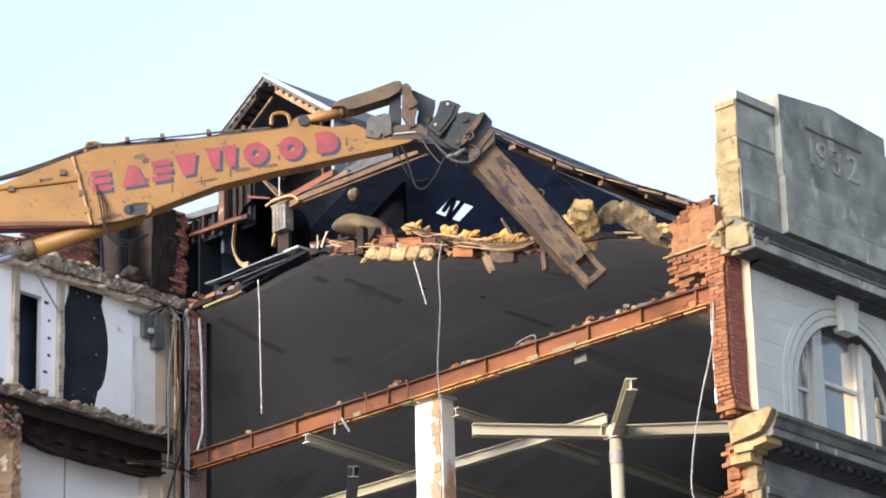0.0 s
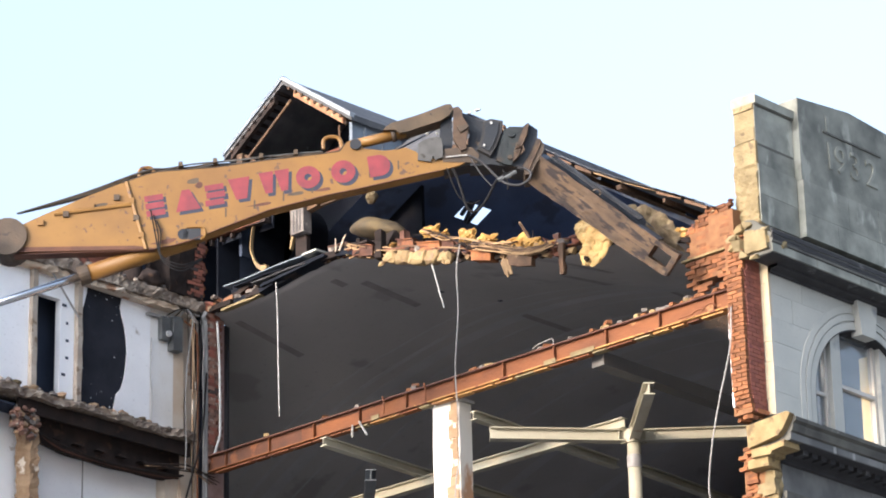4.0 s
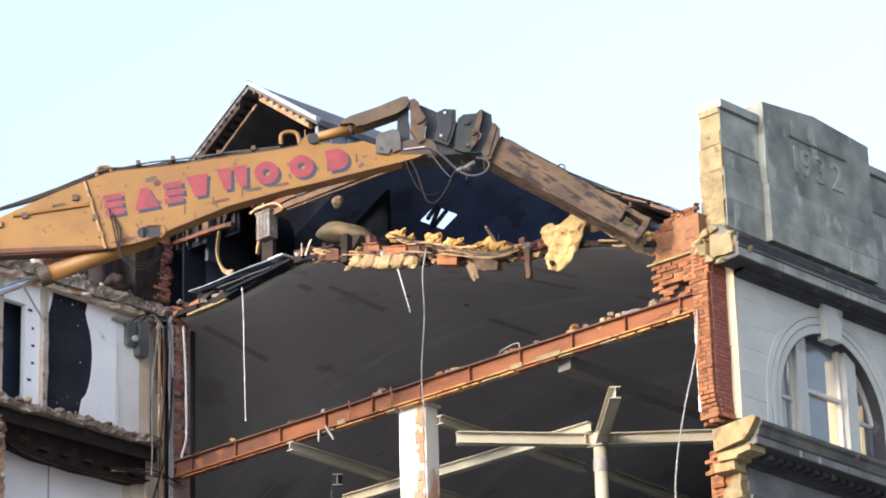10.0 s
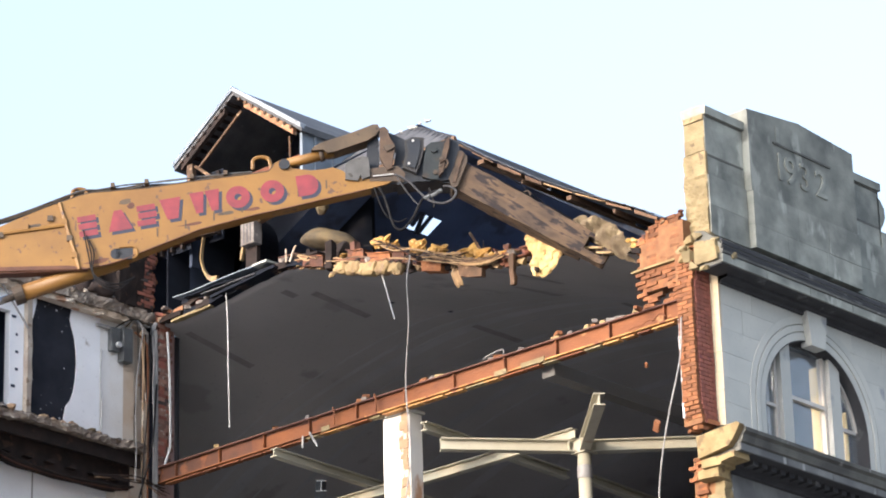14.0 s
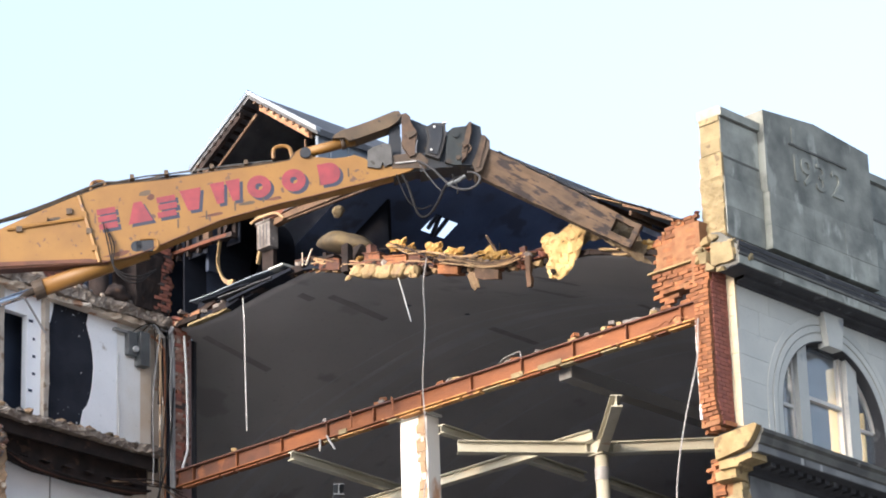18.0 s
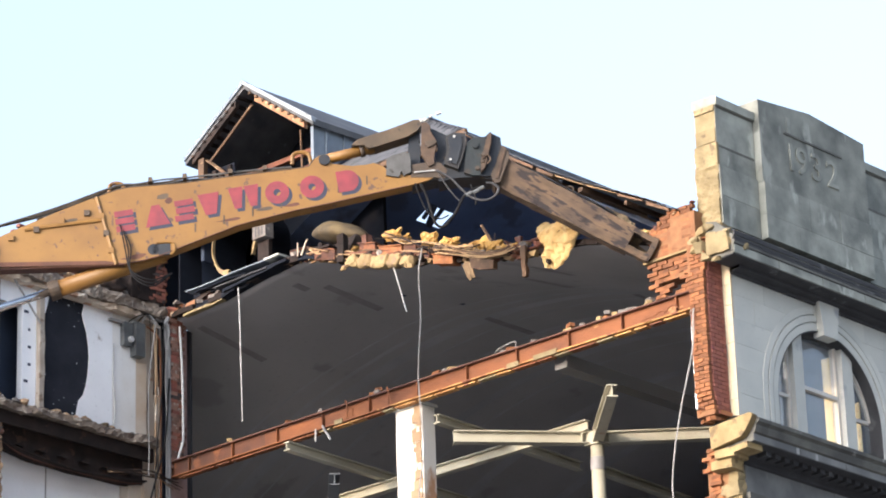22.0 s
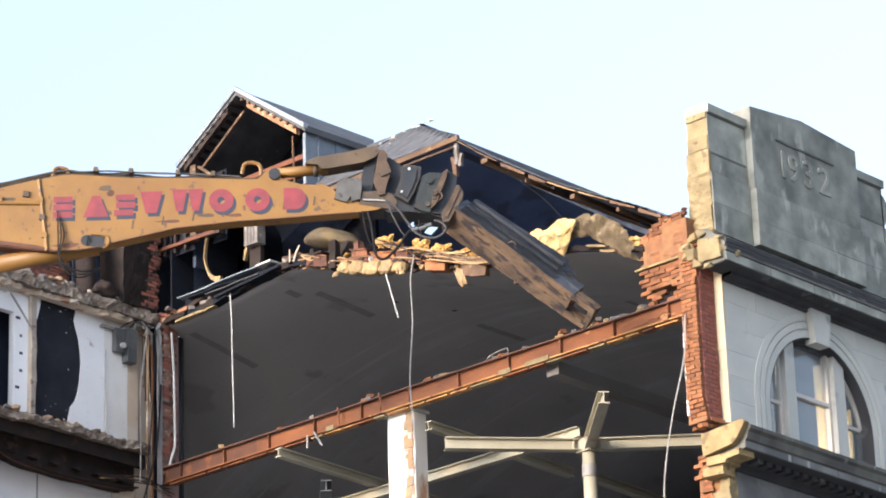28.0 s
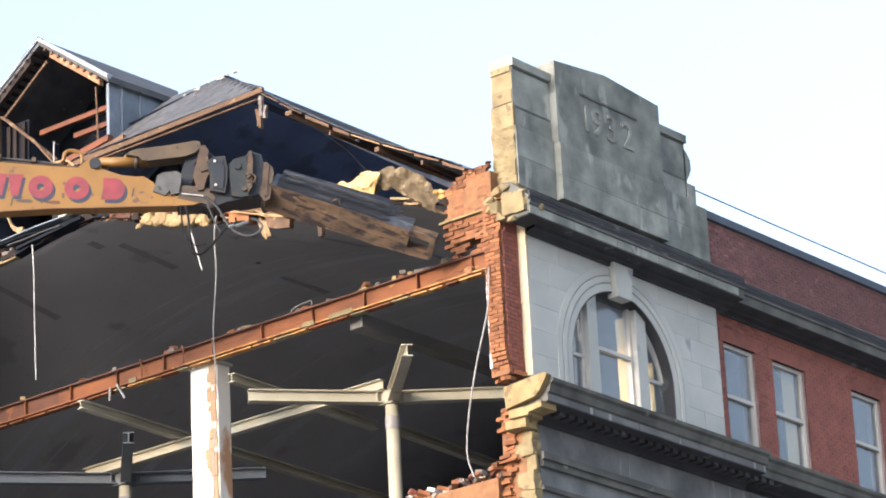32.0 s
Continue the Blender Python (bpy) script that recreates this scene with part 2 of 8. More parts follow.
M_WORN = surface("scraped_steel", (0.058, 0.044, 0.032), (0.088, 0.064, 0.042), 3.0, 0.6, metal=0.35, bump=0.4, grain=24, spots=(0.038, 0.030, 0.026), spot_scale=5, spot_cut=0.6)
M_EXT = surface("scraped_brown_arm", (0.110, 0.069, 0.035), (0.049, 0.031, 0.018), 5.0, 0.75, bump=1.0, grain=14, spots=(0.015, 0.009, 0.008), spot_scale=9.0, spot_cut=0.52, spot_stretch=(0.36, 1.5, 1.4), stretch=(0.35, 1, 1))
M_EXTTOP = surface("bare_grey_top", (0.082, 0.087, 0.100), (0.043, 0.045, 0.051), 1.6, 0.5, metal=0.3, bump=0.5, grain=14, spots=(0.148, 0.148, 0.148), spot_scale=4, spot_cut=0.60, spot_stretch=(0.35, 1.6, 2))
M_GUARD = surface("dented_grey_steel", (0.090, 0.090, 0.086), (0.054, 0.053, 0.050), 4.0, 0.6, metal=0.2, bump=0.4, grain=18, spots=(0.029, 0.023, 0.019), spot_scale=5, spot_cut=0.62)
M_RIM = surface("dusty_plate_rim", (0.032, 0.031, 0.029), (0.019, 0.019, 0.021), 5.0, 0.65, metal=0.2, bump=0.3, grain=20, spots=(0.053, 0.044, 0.037), spot_scale=6, spot_cut=0.62)
M_TEAL = surface("dirty_green_casting", (0.017, 0.024, 0.025), (0.010, 0.013, 0.015), 3.0, 0.6, metal=0.15, bump=0.35, grain=20, spots=(0.029, 0.022, 0.015), spot_scale=4, spot_cut=0.62)
M_LINK = surface("rubbed_brown_steel", (0.090, 0.056, 0.031), (0.048, 0.031, 0.020), 4.0, 0.6, metal=0.2, bump=0.4, grain=20, spots=(0.023, 0.018, 0.016), spot_scale=6, spot_cut=0.60)
M_SHIELD = surface("scraped_ram_shield", (0.092, 0.065, 0.037), (0.061, 0.044, 0.027), 3.0, 0.7, metal=0.1, bump=0.4, grain=24, spots=(0.028, 0.021, 0.017), spot_scale=7, spot_cut=0.64)
M_RUBBER = surface("black_hose", (0.008, 0.008, 0.009), (0.015, 0.014, 0.014), 6.0, 0.6, bump=0.1)
M_CHROME = surface("polished_rod", (0.60, 0.62, 0.65), (0.52, 0.54, 0.57), 4.0, 0.22, metal=1.0, bump=0.03)
M_CABLE = surface("white_conduit", (0.50, 0.50, 0.485), (0.40, 0.40, 0.385), 6.0, 0.6, bump=0.1)
M_GREYPIPE = surface("grey_conduit", (0.30, 0.29, 0.275), (0.22, 0.21, 0.20), 4.0, 0.6, bump=0.15)
M_GALV = surface("galvanised_box", (0.160, 0.168, 0.168), (0.104, 0.110, 0.110), 4.0, 0.55, metal=0.4, bump=0.2)
M_FRAME = surface("white_window_paint", (0.562, 0.538, 0.484), (0.499, 0.468, 0.413), 3.0, 0.6, bump=0.1)
# cream pushed to yellow to carry sunlight on shutters and blind
M_CURTAIN = surface("cream_blind", (0.78, 0.60, 0.28), (0.70, 0.54, 0.25), 2.0, 0.9, bump=0.15)
# ground colour chosen pale so that it reflects light upwards
M_SITE = surface("crushed_masonry", (0.230, 0.225, 0.218), (0.170, 0.167, 0.160), 0.5, 0.95, bump=0.6, grain=14, spots=(0.255, 0.180, 0.145), spot_scale=2.0, spot_cut=0.62)
M_TRACK = surface("machine_grey", (0.05, 0.05, 0.053), (0.03, 0.03, 0.033), 2.0, 0.7, bump=0.2)
M_COPING = surface("dark_coping", (0.070, 0.082, 0.105), (0.050, 0.058, 0.075), 3.0, 0.6, bump=0.2, grain=20)
M_PURPLEBRICK = surface("purple_brick", (0.215, 0.098, 0.083), (0.155, 0.074, 0.067), 4.0, 0.9, bump=0.5, grain=45, spots=(0.27, 0.14, 0.115), spot_scale=5, spot_cut=0.62, vary=0.22)
# shaded copy of the cream steel, its shade put into blue-grey
M_SHADESTEEL = surface("blue_grey_steel", (0.145, 0.160, 0.175), (0.110, 0.122, 0.135), 1.6, 0.6, bump=0.15, grain=20, spots=(0.085, 0.080, 0.078), spot_scale=3, spot_cut=0.64)
# lead colour paled to hold a sun glint
M_GLINTLEAD = surface("pale_zinc", (0.312, 0.335, 0.351), (0.226, 0.242, 0.257), 4.0, 0.6, bump=0.3, grain=20, spots=(0.156, 0.156, 0.156), spot_scale=5, spot_cut=0.60)
M_QUOIN = surface("clean_quoin_stone", (0.468, 0.405, 0.279), (0.396, 0.333, 0.225), 2.5, 0.9, bump=0.4, grain=20)
M_GLASS = glass("window_glass")
for m_ in (M_RUBBER, M_DARK, M_CHARSHADE, M_BLACK2, M_BLACK):
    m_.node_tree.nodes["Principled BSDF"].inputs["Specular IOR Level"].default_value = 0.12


# ------------------------------------------------------------ mesh helpers
RNG = random.Random(7)


def rnd(a, b):
    return RNG.uniform(a, b)


def add_box(bm, lo, hi, turn=None):
    vs = []
    for k in range(8):
        p = Vector([(lo, hi)[(k >> a) & 1][a] for a in range(3)])
        vs.append(bm.verts.new(turn @ p if turn else p))
    for f in ((0, 2, 3, 1), (4, 5, 7, 6), (0, 1, 5, 4), (2, 6, 7, 3), (0, 4, 6, 2), (1, 3, 7, 5)):
        bm.faces.new([vs[i] for i in f])
    return vs


def add_prism(bm, pts, axis, a, b):
    """The polygon pts, in the two other axes in order, drawn out along axis from a to b."""
    def at(p, d):
        q = list(p)
        q.insert("xyz".index(axis), d)
        return bm.verts.new(q)
    lo, hi = [at(p, a) for p in pts], [at(p, b) for p in pts]
    bm.faces.new(lo)
    bm.faces.new(list(reversed(hi)))
    n = len(pts)
    for i in range(n):
        bm.faces.new((lo[i], hi[i], hi[(i + 1) % n], lo[(i + 1) % n]))
    return lo + hi


def add_tube(bm, path, r, sides=8, taper=1.0):
    path = [Vector(p) for p in path]
    if len(path) > 2:
        ends = [path[0] * 2 - path[1]] + path + [path[-1] * 2 - path[-2]]
        fine = []
        for a, b, c, d in zip(ends, ends[1:], ends[2:], ends[3:]):
            for k in range(5):
                t = k / 5
                fine.append(0.5 * (2 * b + (c - a) * t + (2 * a - 5 * b + 4 * c - d) * t * t + (3 * b - a - 3 * c + d) * t ** 3))
        path = fine + [path[-1]]
    rings = []
    for i, p in enumerate(path):
        d = (path[min(i + 1, len(path) - 1)] - path[max(i - 1, 0)]).normalized()
        s = d.orthogonal().normalized() if not rings else (side - d * side.dot(d)).normalized()
        side = s
        t = d.cross(s)
        rr = r * (1 + (taper - 1) * i / max(1, len(path) - 1))
        rings.append([bm.verts.new(p + (s * math.cos(2 * math.pi * k / sides) + t * math.sin(2 * math.pi * k / sides)) * rr) for k in range(sides)])
    for a, b in zip(rings, rings[1:]):
        for k in range(sides):
            bm.faces.new((a[k], a[(k + 1) % sides], b[(k + 1) % sides], b[k]))
    bm.faces.new(list(reversed(rings[0])))
    bm.faces.new(rings[-1])


def add_hoop(bm, r1, r0, y0, y1, n=28):
    """A flat ring in the xz plane between the radii r0 and r1."""
    loops = [[bm.verts.new((r * math.cos(2 * math.pi * i / n), y, r * math.sin(2 * math.pi * i / n))) for i in range(n)] for r, y in ((r1, y0), (r1, y1), (r0, y1), (r0, y0))]
    for k in range(4):
        a, b = loops[k], loops[(k + 1) % 4]
        for i in range(n):
            bm.faces.new((a[i], a[(i + 1) % n], b[(i + 1) % n], b[i]))


def add_lump(bm, c, size, seed, rough=0.35, div=2, turn=None):
    """An irregular clod: a rounded block pushed in and out by noise."""
    made = bmesh.ops.create_icosphere(bm, subdivisions=div, radius=1.0)["verts"]
    for v in made:
        n = noise.noise(v.co * 1.7 + Vector((seed * 3.1, seed * 1.7, seed)))
        n2 = noise.noise(v.co * 4.3 + Vector((seed, seed * 2.3, seed * 5.1)))
        k = 1 + rough * n * 1.6 + rough * 0.6 * n2
        p = Vector((v.co.x * size[0] * k, v.co.y * size[1] * k, v.co.z * size[2] * k))
        v.co = Vector(c) + (turn @ p if turn else p)


def add_chunk(bm, c, size, seed):
    """An angular broken stone: the hull of a few points in a box."""
    r = random.Random(seed)
    vs = [bm.verts.new((c[0] + size[0] * r.uniform(-1, 1), c[1] + size[1] * r.uniform(-1, 1), c[2] + size[2] * r.uniform(-1, 1))) for _ in range(16)]
    out = bmesh.ops.convex_hull(bm, input=vs)
    loose = set(out["geom_interior"]) | set(out["geom_unused"])
    bmesh.ops.delete(bm, geom=[v for v in loose if isinstance(v, bmesh.types.BMVert)], context="VERTS")


def add_wad(bm, c, size, seed, spikes=6):
    """Torn wool: a crumpled heap with pulled-up peaks."""
    r = random.Random(seed)
    tips = [(Vector((r.uniform(-0.7, 0.4), r.uniform(-1, 1), r.uniform(0.05, 1.0))).normalized(), r.uniform(0.35, 1.0), r.uniform(0.22, 0.42)) for _ in range(spikes)]
    for v in bmesh.ops.create_icosphere(bm, subdivisions=4, radius=1.0)["verts"]:
        p = v.co.copy()
        k = 0.55 + 0.30 * noise.noise(p * 2.3 + Vector((seed, 0, seed * 2.0))) + 0.22 * noise.noise(p * 6.0 + Vector((0, seed * 3.0, seed)))
        for d, h, w in tips:
            k += h * 0.55 * math.exp(-(p.angle(d) / w) ** 2)
        if p.z < -0.2:
            k *= 0.75
        v.co = Vector(c) + Vector((p.x * size[0], p.y * size[1], p.z * size[2])) * k


def add_bar(bm, a, b, h, x0, x1):
    """A board between two (y, z) points, h thick, from x0 to x1."""
    add_prism(bm, [a, b, (b[0], b[1] + h), (a[0], a[1] + h)], "x", x0, x1)


def shake(bm, amp, freq=3.0, seed=0.0):
    for v in bm.verts:
        v.co += Vector([noise.noise(v.co * freq + Vector((seed + 9 * k, 3 * k, seed))) for k in range(3)]) * amp


def rounded(bm, width, angle=35):
    edges = [e for e in bm.edges if len(e.link_faces) == 2 and e.calc_face_angle(0) > radians(angle)]
    bmesh.ops.bevel(bm, geom=edges, offset=width, segments=1, affect="EDGES", clamp_overlap=True)


def thing(name, label, category, at=(0, 0, 0), group="", kind=""):
    ob = new(name)
    ob.location = at
    ob.empty_display_size = 0.3
    return tagged(ob, label, category, group, kind)


def base_of(ob):
    p = Vector(ob.location)
    while ob.parent:
        ob = ob.parent
        p += Vector(ob.location)
    return p


def part(name, bm, material, parent=None, label="", smooth=False):
    """Links a bmesh, given in world metres, as one mesh object, under a thing or a part that is not turned."""
    bmesh.ops.recalc_face_normals(bm, faces=bm.faces)
    c = Vector((0, 0, 0))
    for v in bm.verts:
        c += v.co
    c /= max(1, len(bm.verts))
    bmesh.ops.translate(bm, verts=bm.verts, vec=-c)
    data = bpy.data.meshes.new(name)
    bm.to_mesh(data)
    bm.free()
    data.materials.append(material)
    if smooth:
        for p in data.polygons:
            p.use_smooth = True
    ob = new(name, data)
    if parent:
        ob.parent = parent
        c = c - base_of(parent)
    ob.location = c
    return tagged(ob, label) if label else ob


def boxed(name, lo, hi, material, parent=None, label="", bevel=0.0, rough=0.0):
    bm = bmesh.new()
    add_box(bm, lo, hi)
    if rough:
        bmesh.ops.subdivide_edges(bm, edges=bm.edges, cuts=3, use_grid_fill=True)
        shake(bm, rough, 2.5, lo[0] + lo[2])
    elif bevel:
        rounded(bm, bevel)
    return part(name, bm, material, parent, label)


def alone(ob, label, category, group="", kind=""):
    return tagged(ob, label, category, group, kind)

# ------------------------------------------------------------ ground and closing walls
# ground out of view, kept pale as a reflector for walls and ceilings
bm = bmesh.new()
add_box(bm, (-600, -600, -0.5), (600, 600, 0.0))
alone(part("ground", bm, M_SITE), "dusty cleared site of crushed masonry around the building", "ground", kind="structure")


def closing_walls():
    """Plain lower storeys and far walls that shut the building off."""
    w = thing("wall_lower", "plain sooty stone lower storeys of the street front", "wall", (5, 1, 0), kind="structure")
    boxed("stone_face", (0.02, 0.02, 0), (26, 0.45, 16.2), M_SOOT, w)
    # inner walls added to close the view, coloured dark for unlit depth
    s = thing("wall_far", "dark inner walls of the gutted building", "wall", (12, 8, 0), kind="structure")
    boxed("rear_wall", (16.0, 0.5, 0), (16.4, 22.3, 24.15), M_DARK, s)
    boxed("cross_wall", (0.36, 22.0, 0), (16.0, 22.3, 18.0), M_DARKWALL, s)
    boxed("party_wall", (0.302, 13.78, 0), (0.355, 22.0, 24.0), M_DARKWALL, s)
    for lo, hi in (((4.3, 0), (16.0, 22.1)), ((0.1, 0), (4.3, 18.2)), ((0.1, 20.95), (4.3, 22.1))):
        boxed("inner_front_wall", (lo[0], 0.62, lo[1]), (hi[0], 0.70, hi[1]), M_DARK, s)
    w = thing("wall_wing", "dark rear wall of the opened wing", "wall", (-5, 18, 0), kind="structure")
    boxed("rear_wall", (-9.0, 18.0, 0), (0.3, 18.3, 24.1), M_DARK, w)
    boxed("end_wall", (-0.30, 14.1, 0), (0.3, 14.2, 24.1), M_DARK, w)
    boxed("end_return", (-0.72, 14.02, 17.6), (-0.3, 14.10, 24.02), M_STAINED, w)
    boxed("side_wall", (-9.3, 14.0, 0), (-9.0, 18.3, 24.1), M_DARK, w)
    boxed("lower_wall", (-9.0, 14.38, 0), (-0.31, 14.52, 17.6), M_PLASTER, w)


closing_walls()

# ------------------------------------------------------------ stone bay of the street front
ARCH_X, ARCH_Z, ARCH_R = 2.65, 19.35, 1.52
BAY_END = 5.68


def arch_cut(z, r):
    d = r * r - (z - ARCH_Z) ** 2
    if z < ARCH_Z:
        return r
    return math.sqrt(d) if d > 0 else 0.0


def stone_bay():
    w = thing("wall_stone_bay", "pale ashlar stone bay with a round-arched window", "wall", (2.8, 0.1, 18.3), kind="structure")
    # backing with the arched opening
    bm = bmesh.new()
    n = 24
    ring = [(ARCH_X - ARCH_R * math.cos(math.pi * i / n), ARCH_Z + ARCH_R * math.sin(math.pi * i / n)) for i in range(n + 1)]
    left = [(0.012, 18.2), (ARCH_X - ARCH_R, 18.2)] + ring[: n // 2 + 1] + [(ARCH_X, 21.9), (0.012, 21.9)]
    right = [(ARCH_X, 21.9)] + ring[n // 2:] + [(ARCH_X + ARCH_R, 18.2), (BAY_END, 18.2), (BAY_END, 21.9)]
    add_prism(bm, left, "y", 0.014, 0.17)
    add_prism(bm, right, "y", 0.014, 0.17)
    part("backing", bm, M_STONE, w)
    # ashlar courses, cut round the arch moulding
    r_out = 1.91
    zs = [18.25, 18.72, 19.17, 19.62, 20.06, 20.5, 20.94, 21.36]
    for row, (z0, z1) in enumerate(zip(zs, zs[1:])):
        for side in (-1, 1):
            lim = ARCH_X if side < 0 else BAY_END - ARCH_X
            cut = arch_cut((z0 + z1) / 2, r_out)
            xs, x = [], lim
            step = (0.92, 0.62)[row % 2]
            while x > cut + 0.06:
                nx = max(x - step, cut)
                if nx - cut < 0.22:
                    nx = cut
                xs.append((nx, x))
                x = nx
                step = 0.92
            for a, b in xs:
                g = 0.0025
                pts = []
                if abs(a - cut) < 1e-6:
                    for k in range(5):
                        z = z0 + g + (z1 - z0 - 2 * g) * k / 4
                        pts.append((min(arch_cut(z, r_out), b - 0.02), z))
                else:
                    pts = [(a + g, z0 + g), (a + g, z1 - g)]
                pts += [(b - (g if abs(b - lim) > 1e-6 else 0), z1 - g), (b - (g if abs(b - lim) > 1e-6 else 0), z0 + g)]
                bm = bmesh.new()
                add_prism(bm, [(ARCH_X + side * p, q) for p, q in pts], "y", rnd(-0.003, 0.002), 0.02)
                part("ashlar_block", bm, M_STONE, w)
    # moulded arch: three stepped rings of voussoirs
    for name, r0, r1, y0 in (("outer_arch_ring", 1.80, 1.93, -0.010), ("groove_ring", 1.775, 1.80, 0.030), ("middle_arch_ring", 1.665, 1.775, -0.016), ("groove_ring", 1.64, 1.665, 0.026), ("inner_arch_ring", 1.505, 1.64, -0.006)):
        bm = bmesh.new()
        ang = [math.pi * i / 28 for i in range(29)]
        pts = [(ARCH_X - r1 * math.cos(a), ARCH_Z + r1 * math.sin(a)) for a in ang] + [(ARCH_X - r0 * math.cos(a), ARCH_Z + r0 * math.sin(a)) for a in reversed(ang)]
        for i in range(28):
            add_prism(bm, [pts[i], pts[i + 1], pts[len(pts) - 2 - i], pts[len(pts) - 1 - i]], "y", y0, 0.12)
        for s in (-1, 1):
            add_box(bm, (ARCH_X + min(s * r0, s * r1), y0, 18.2), (ARCH_X + max(s * r0, s * r1), 0.12, ARCH_Z))
        part(name, bm, M_STONE, w)
    # lining of the arch, its depth of shade and soot put into black
    bm = bmesh.new()
    ang = [math.pi * i / 28 for i in range(29)]
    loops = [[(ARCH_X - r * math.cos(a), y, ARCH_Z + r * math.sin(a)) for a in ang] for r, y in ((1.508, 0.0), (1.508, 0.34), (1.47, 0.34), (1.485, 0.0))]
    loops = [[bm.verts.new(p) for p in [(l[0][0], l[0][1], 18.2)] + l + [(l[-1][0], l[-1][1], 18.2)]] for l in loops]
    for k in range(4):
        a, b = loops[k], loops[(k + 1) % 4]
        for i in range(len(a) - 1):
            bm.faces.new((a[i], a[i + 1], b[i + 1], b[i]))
    part("arch_reveal", bm, M_SOOTSHADE, w, "soot-darkened reveal of the arch")
    bm = bmesh.new()
    add_prism(bm, [(ARCH_X - 0.20, 20.73), (ARCH_X + 0.20, 20.73), (ARCH_X + 0.31, 21.46), (ARCH_X - 0.31, 21.46)], "y", -0.13, 0.1)
    rounded(bm, 0.02)
    part("keystone", bm, M_STONE, w)
    # cut end of the stone skin, sunlit
    bm = bmesh.new()
    z = 18.62
    while z < 21.8:
        h = rnd(0.30, 0.46)
        add_box(bm, (rnd(-0.012, 0.0), 0.001, z), (0.05, 0.17 + rnd(-0.02, 0.02), min(z + h, 21.8) - 0.006))
        z += h
    part("broken_edge", bm, M_QUOIN, w, "raw cut edge of the stone skin")
    return w


stone_bay()


def sash(parent, x0, x1, z0, z1, y, arch=False, meet=None):
    """Frame bars of one sash light round its two panes."""
    bm = bmesh.new()
    t = 0.07
    for lo, hi in (((x0, y, z0), (x0 + t, y + 0.12, z1)), ((x1 - t, y, z0), (x1, y + 0.12, z1)), ((x0 + t, y, z1 - t), (x1 - t, y + 0.1, z1))):
        add_box(bm, lo, hi)
    part("window_frame", bm, M_FRAME, parent)
    m = meet if meet else (z0 + z1) / 2
    boxed("meeting_rail", (x0 + t, y + 0.005, m - 0.035), (x1 - t, y + 0.10, m + 0.035), M_FRAME, parent)
    for a, b, yy in ((m + 0.035, z1 - t, y + 0.05), (z0, m - 0.035, y + 0.075)):
        p = boxed("pane", (x0 + t, yy, a), (x1 - t, yy + 0.006, b), M_GLASS, parent)
        p.visible_shadow = False


def arched_window():
    w = thing("window_1", "three-light arched sash window with cream painted mullions", "window", (ARCH_X, 0.3, 18.2), kind="structure")
    lights = [(ARCH_X - 1.47, ARCH_X - 0.86), (ARCH_X - 0.58, ARCH_X + 0.58), (ARCH_X + 0.88, ARCH_X + 1.47)]
    sash(w, lights[1][0], lights[1][1], 18.2, 20.93, 0.20, meet=19.80)
    for a, b in (lights[0], lights[2]):
        bm = bmesh.new()
        t = 0.06
        far = a if b < ARCH_X else b
        near = b if b < ARCH_X else a
        pts = []
        for k in range(9):
            x = far + (near - far) * k / 8
            d = (ARCH_R - 0.03) ** 2 - (x - ARCH_X) ** 2
            pts.append((x, ARCH_Z + math.sqrt(max(d, 0))))
        for (xa, za), (xb, zb) in zip(pts, pts[1:]):
            add_prism(bm, [(xa, za), (xb, zb), (xb, zb - 0.08), (xa, za - 0.08)], "y", 0.20, 0.29)
        add_box(bm, (min(near, near - math.copysign(t, near - far)), 0.20, 18.2), (max(near, near - math.copysign(t, near - far)), 0.29, 20.5))
        part("window_frame", bm, M_FRAME, w)
        boxed("meeting_rail", (min(a, b) + 0.05, 0.21, 19.5), (max(a, b) - 0.05, 0.28, 19.56), M_FRAME, w)
        bm = bmesh.new()
        add_prism(bm, [(far, 18.2), (near, 18.2)] + list(reversed([(x, z - 0.05) for x, z in pts])), "y", 0.245, 0.251)
        part("pane", bm, M_GLASS, w).visible_shadow = False
    for xa, xb in ((lights[0][1], lights[1][0]), (lights[1][1], lights[2][0])):
        bm = bmesh.new()
        add_box(bm, (xa, 0.10, 18.2), (xb, 0.29, 20.72))
        rounded(bm, 0.03)
        part("mullion", bm, M_STONE, w, "square stone mullion")
    # shutters and cloth inside; sun on the shutters is partly in their yellow
    for x, z1 in ((ARCH_X + 0.52, 20.60), (ARCH_X + 1.34, 19.95)):
        boxed("shutter", (x, 0.335, 18.2), (x + 0.025, 0.50, z1), M_CURTAIN, w, "cream shutter folded back inside")
    boxed("hung_cloth", (ARCH_X - 1.30, 0.33, 18.2), (ARCH_X - 0.95, 0.36, 19.9), M_STAINED, w, "pale cloth behind the glass")


arched_window()


def moulding(name, profile, x0, x1, y, material, parent, label=""):
    bm = bmesh.new()
    add_prism(bm, [(y - p, z) for p, z in profile], "x", x0, x1)
    return part(name, bm, material, parent, label)


UPPER = [(-0.1, 21.30), (0.05, 21.30), (0.06, 21.35), (0.20, 21.37), (0.21, 21.42), (0.44, 21.44), (0.45, 21.60), (0.48, 21.62), (0.48, 21.66), (0.44, 21.69), (0.44, 21.73), (0.47, 21.76), (0.46, 21.80), (0.38, 21.84), (0.30, 21.92), (0.10, 22.10), (-0.30, 22.20), (-0.30, 21.30)]
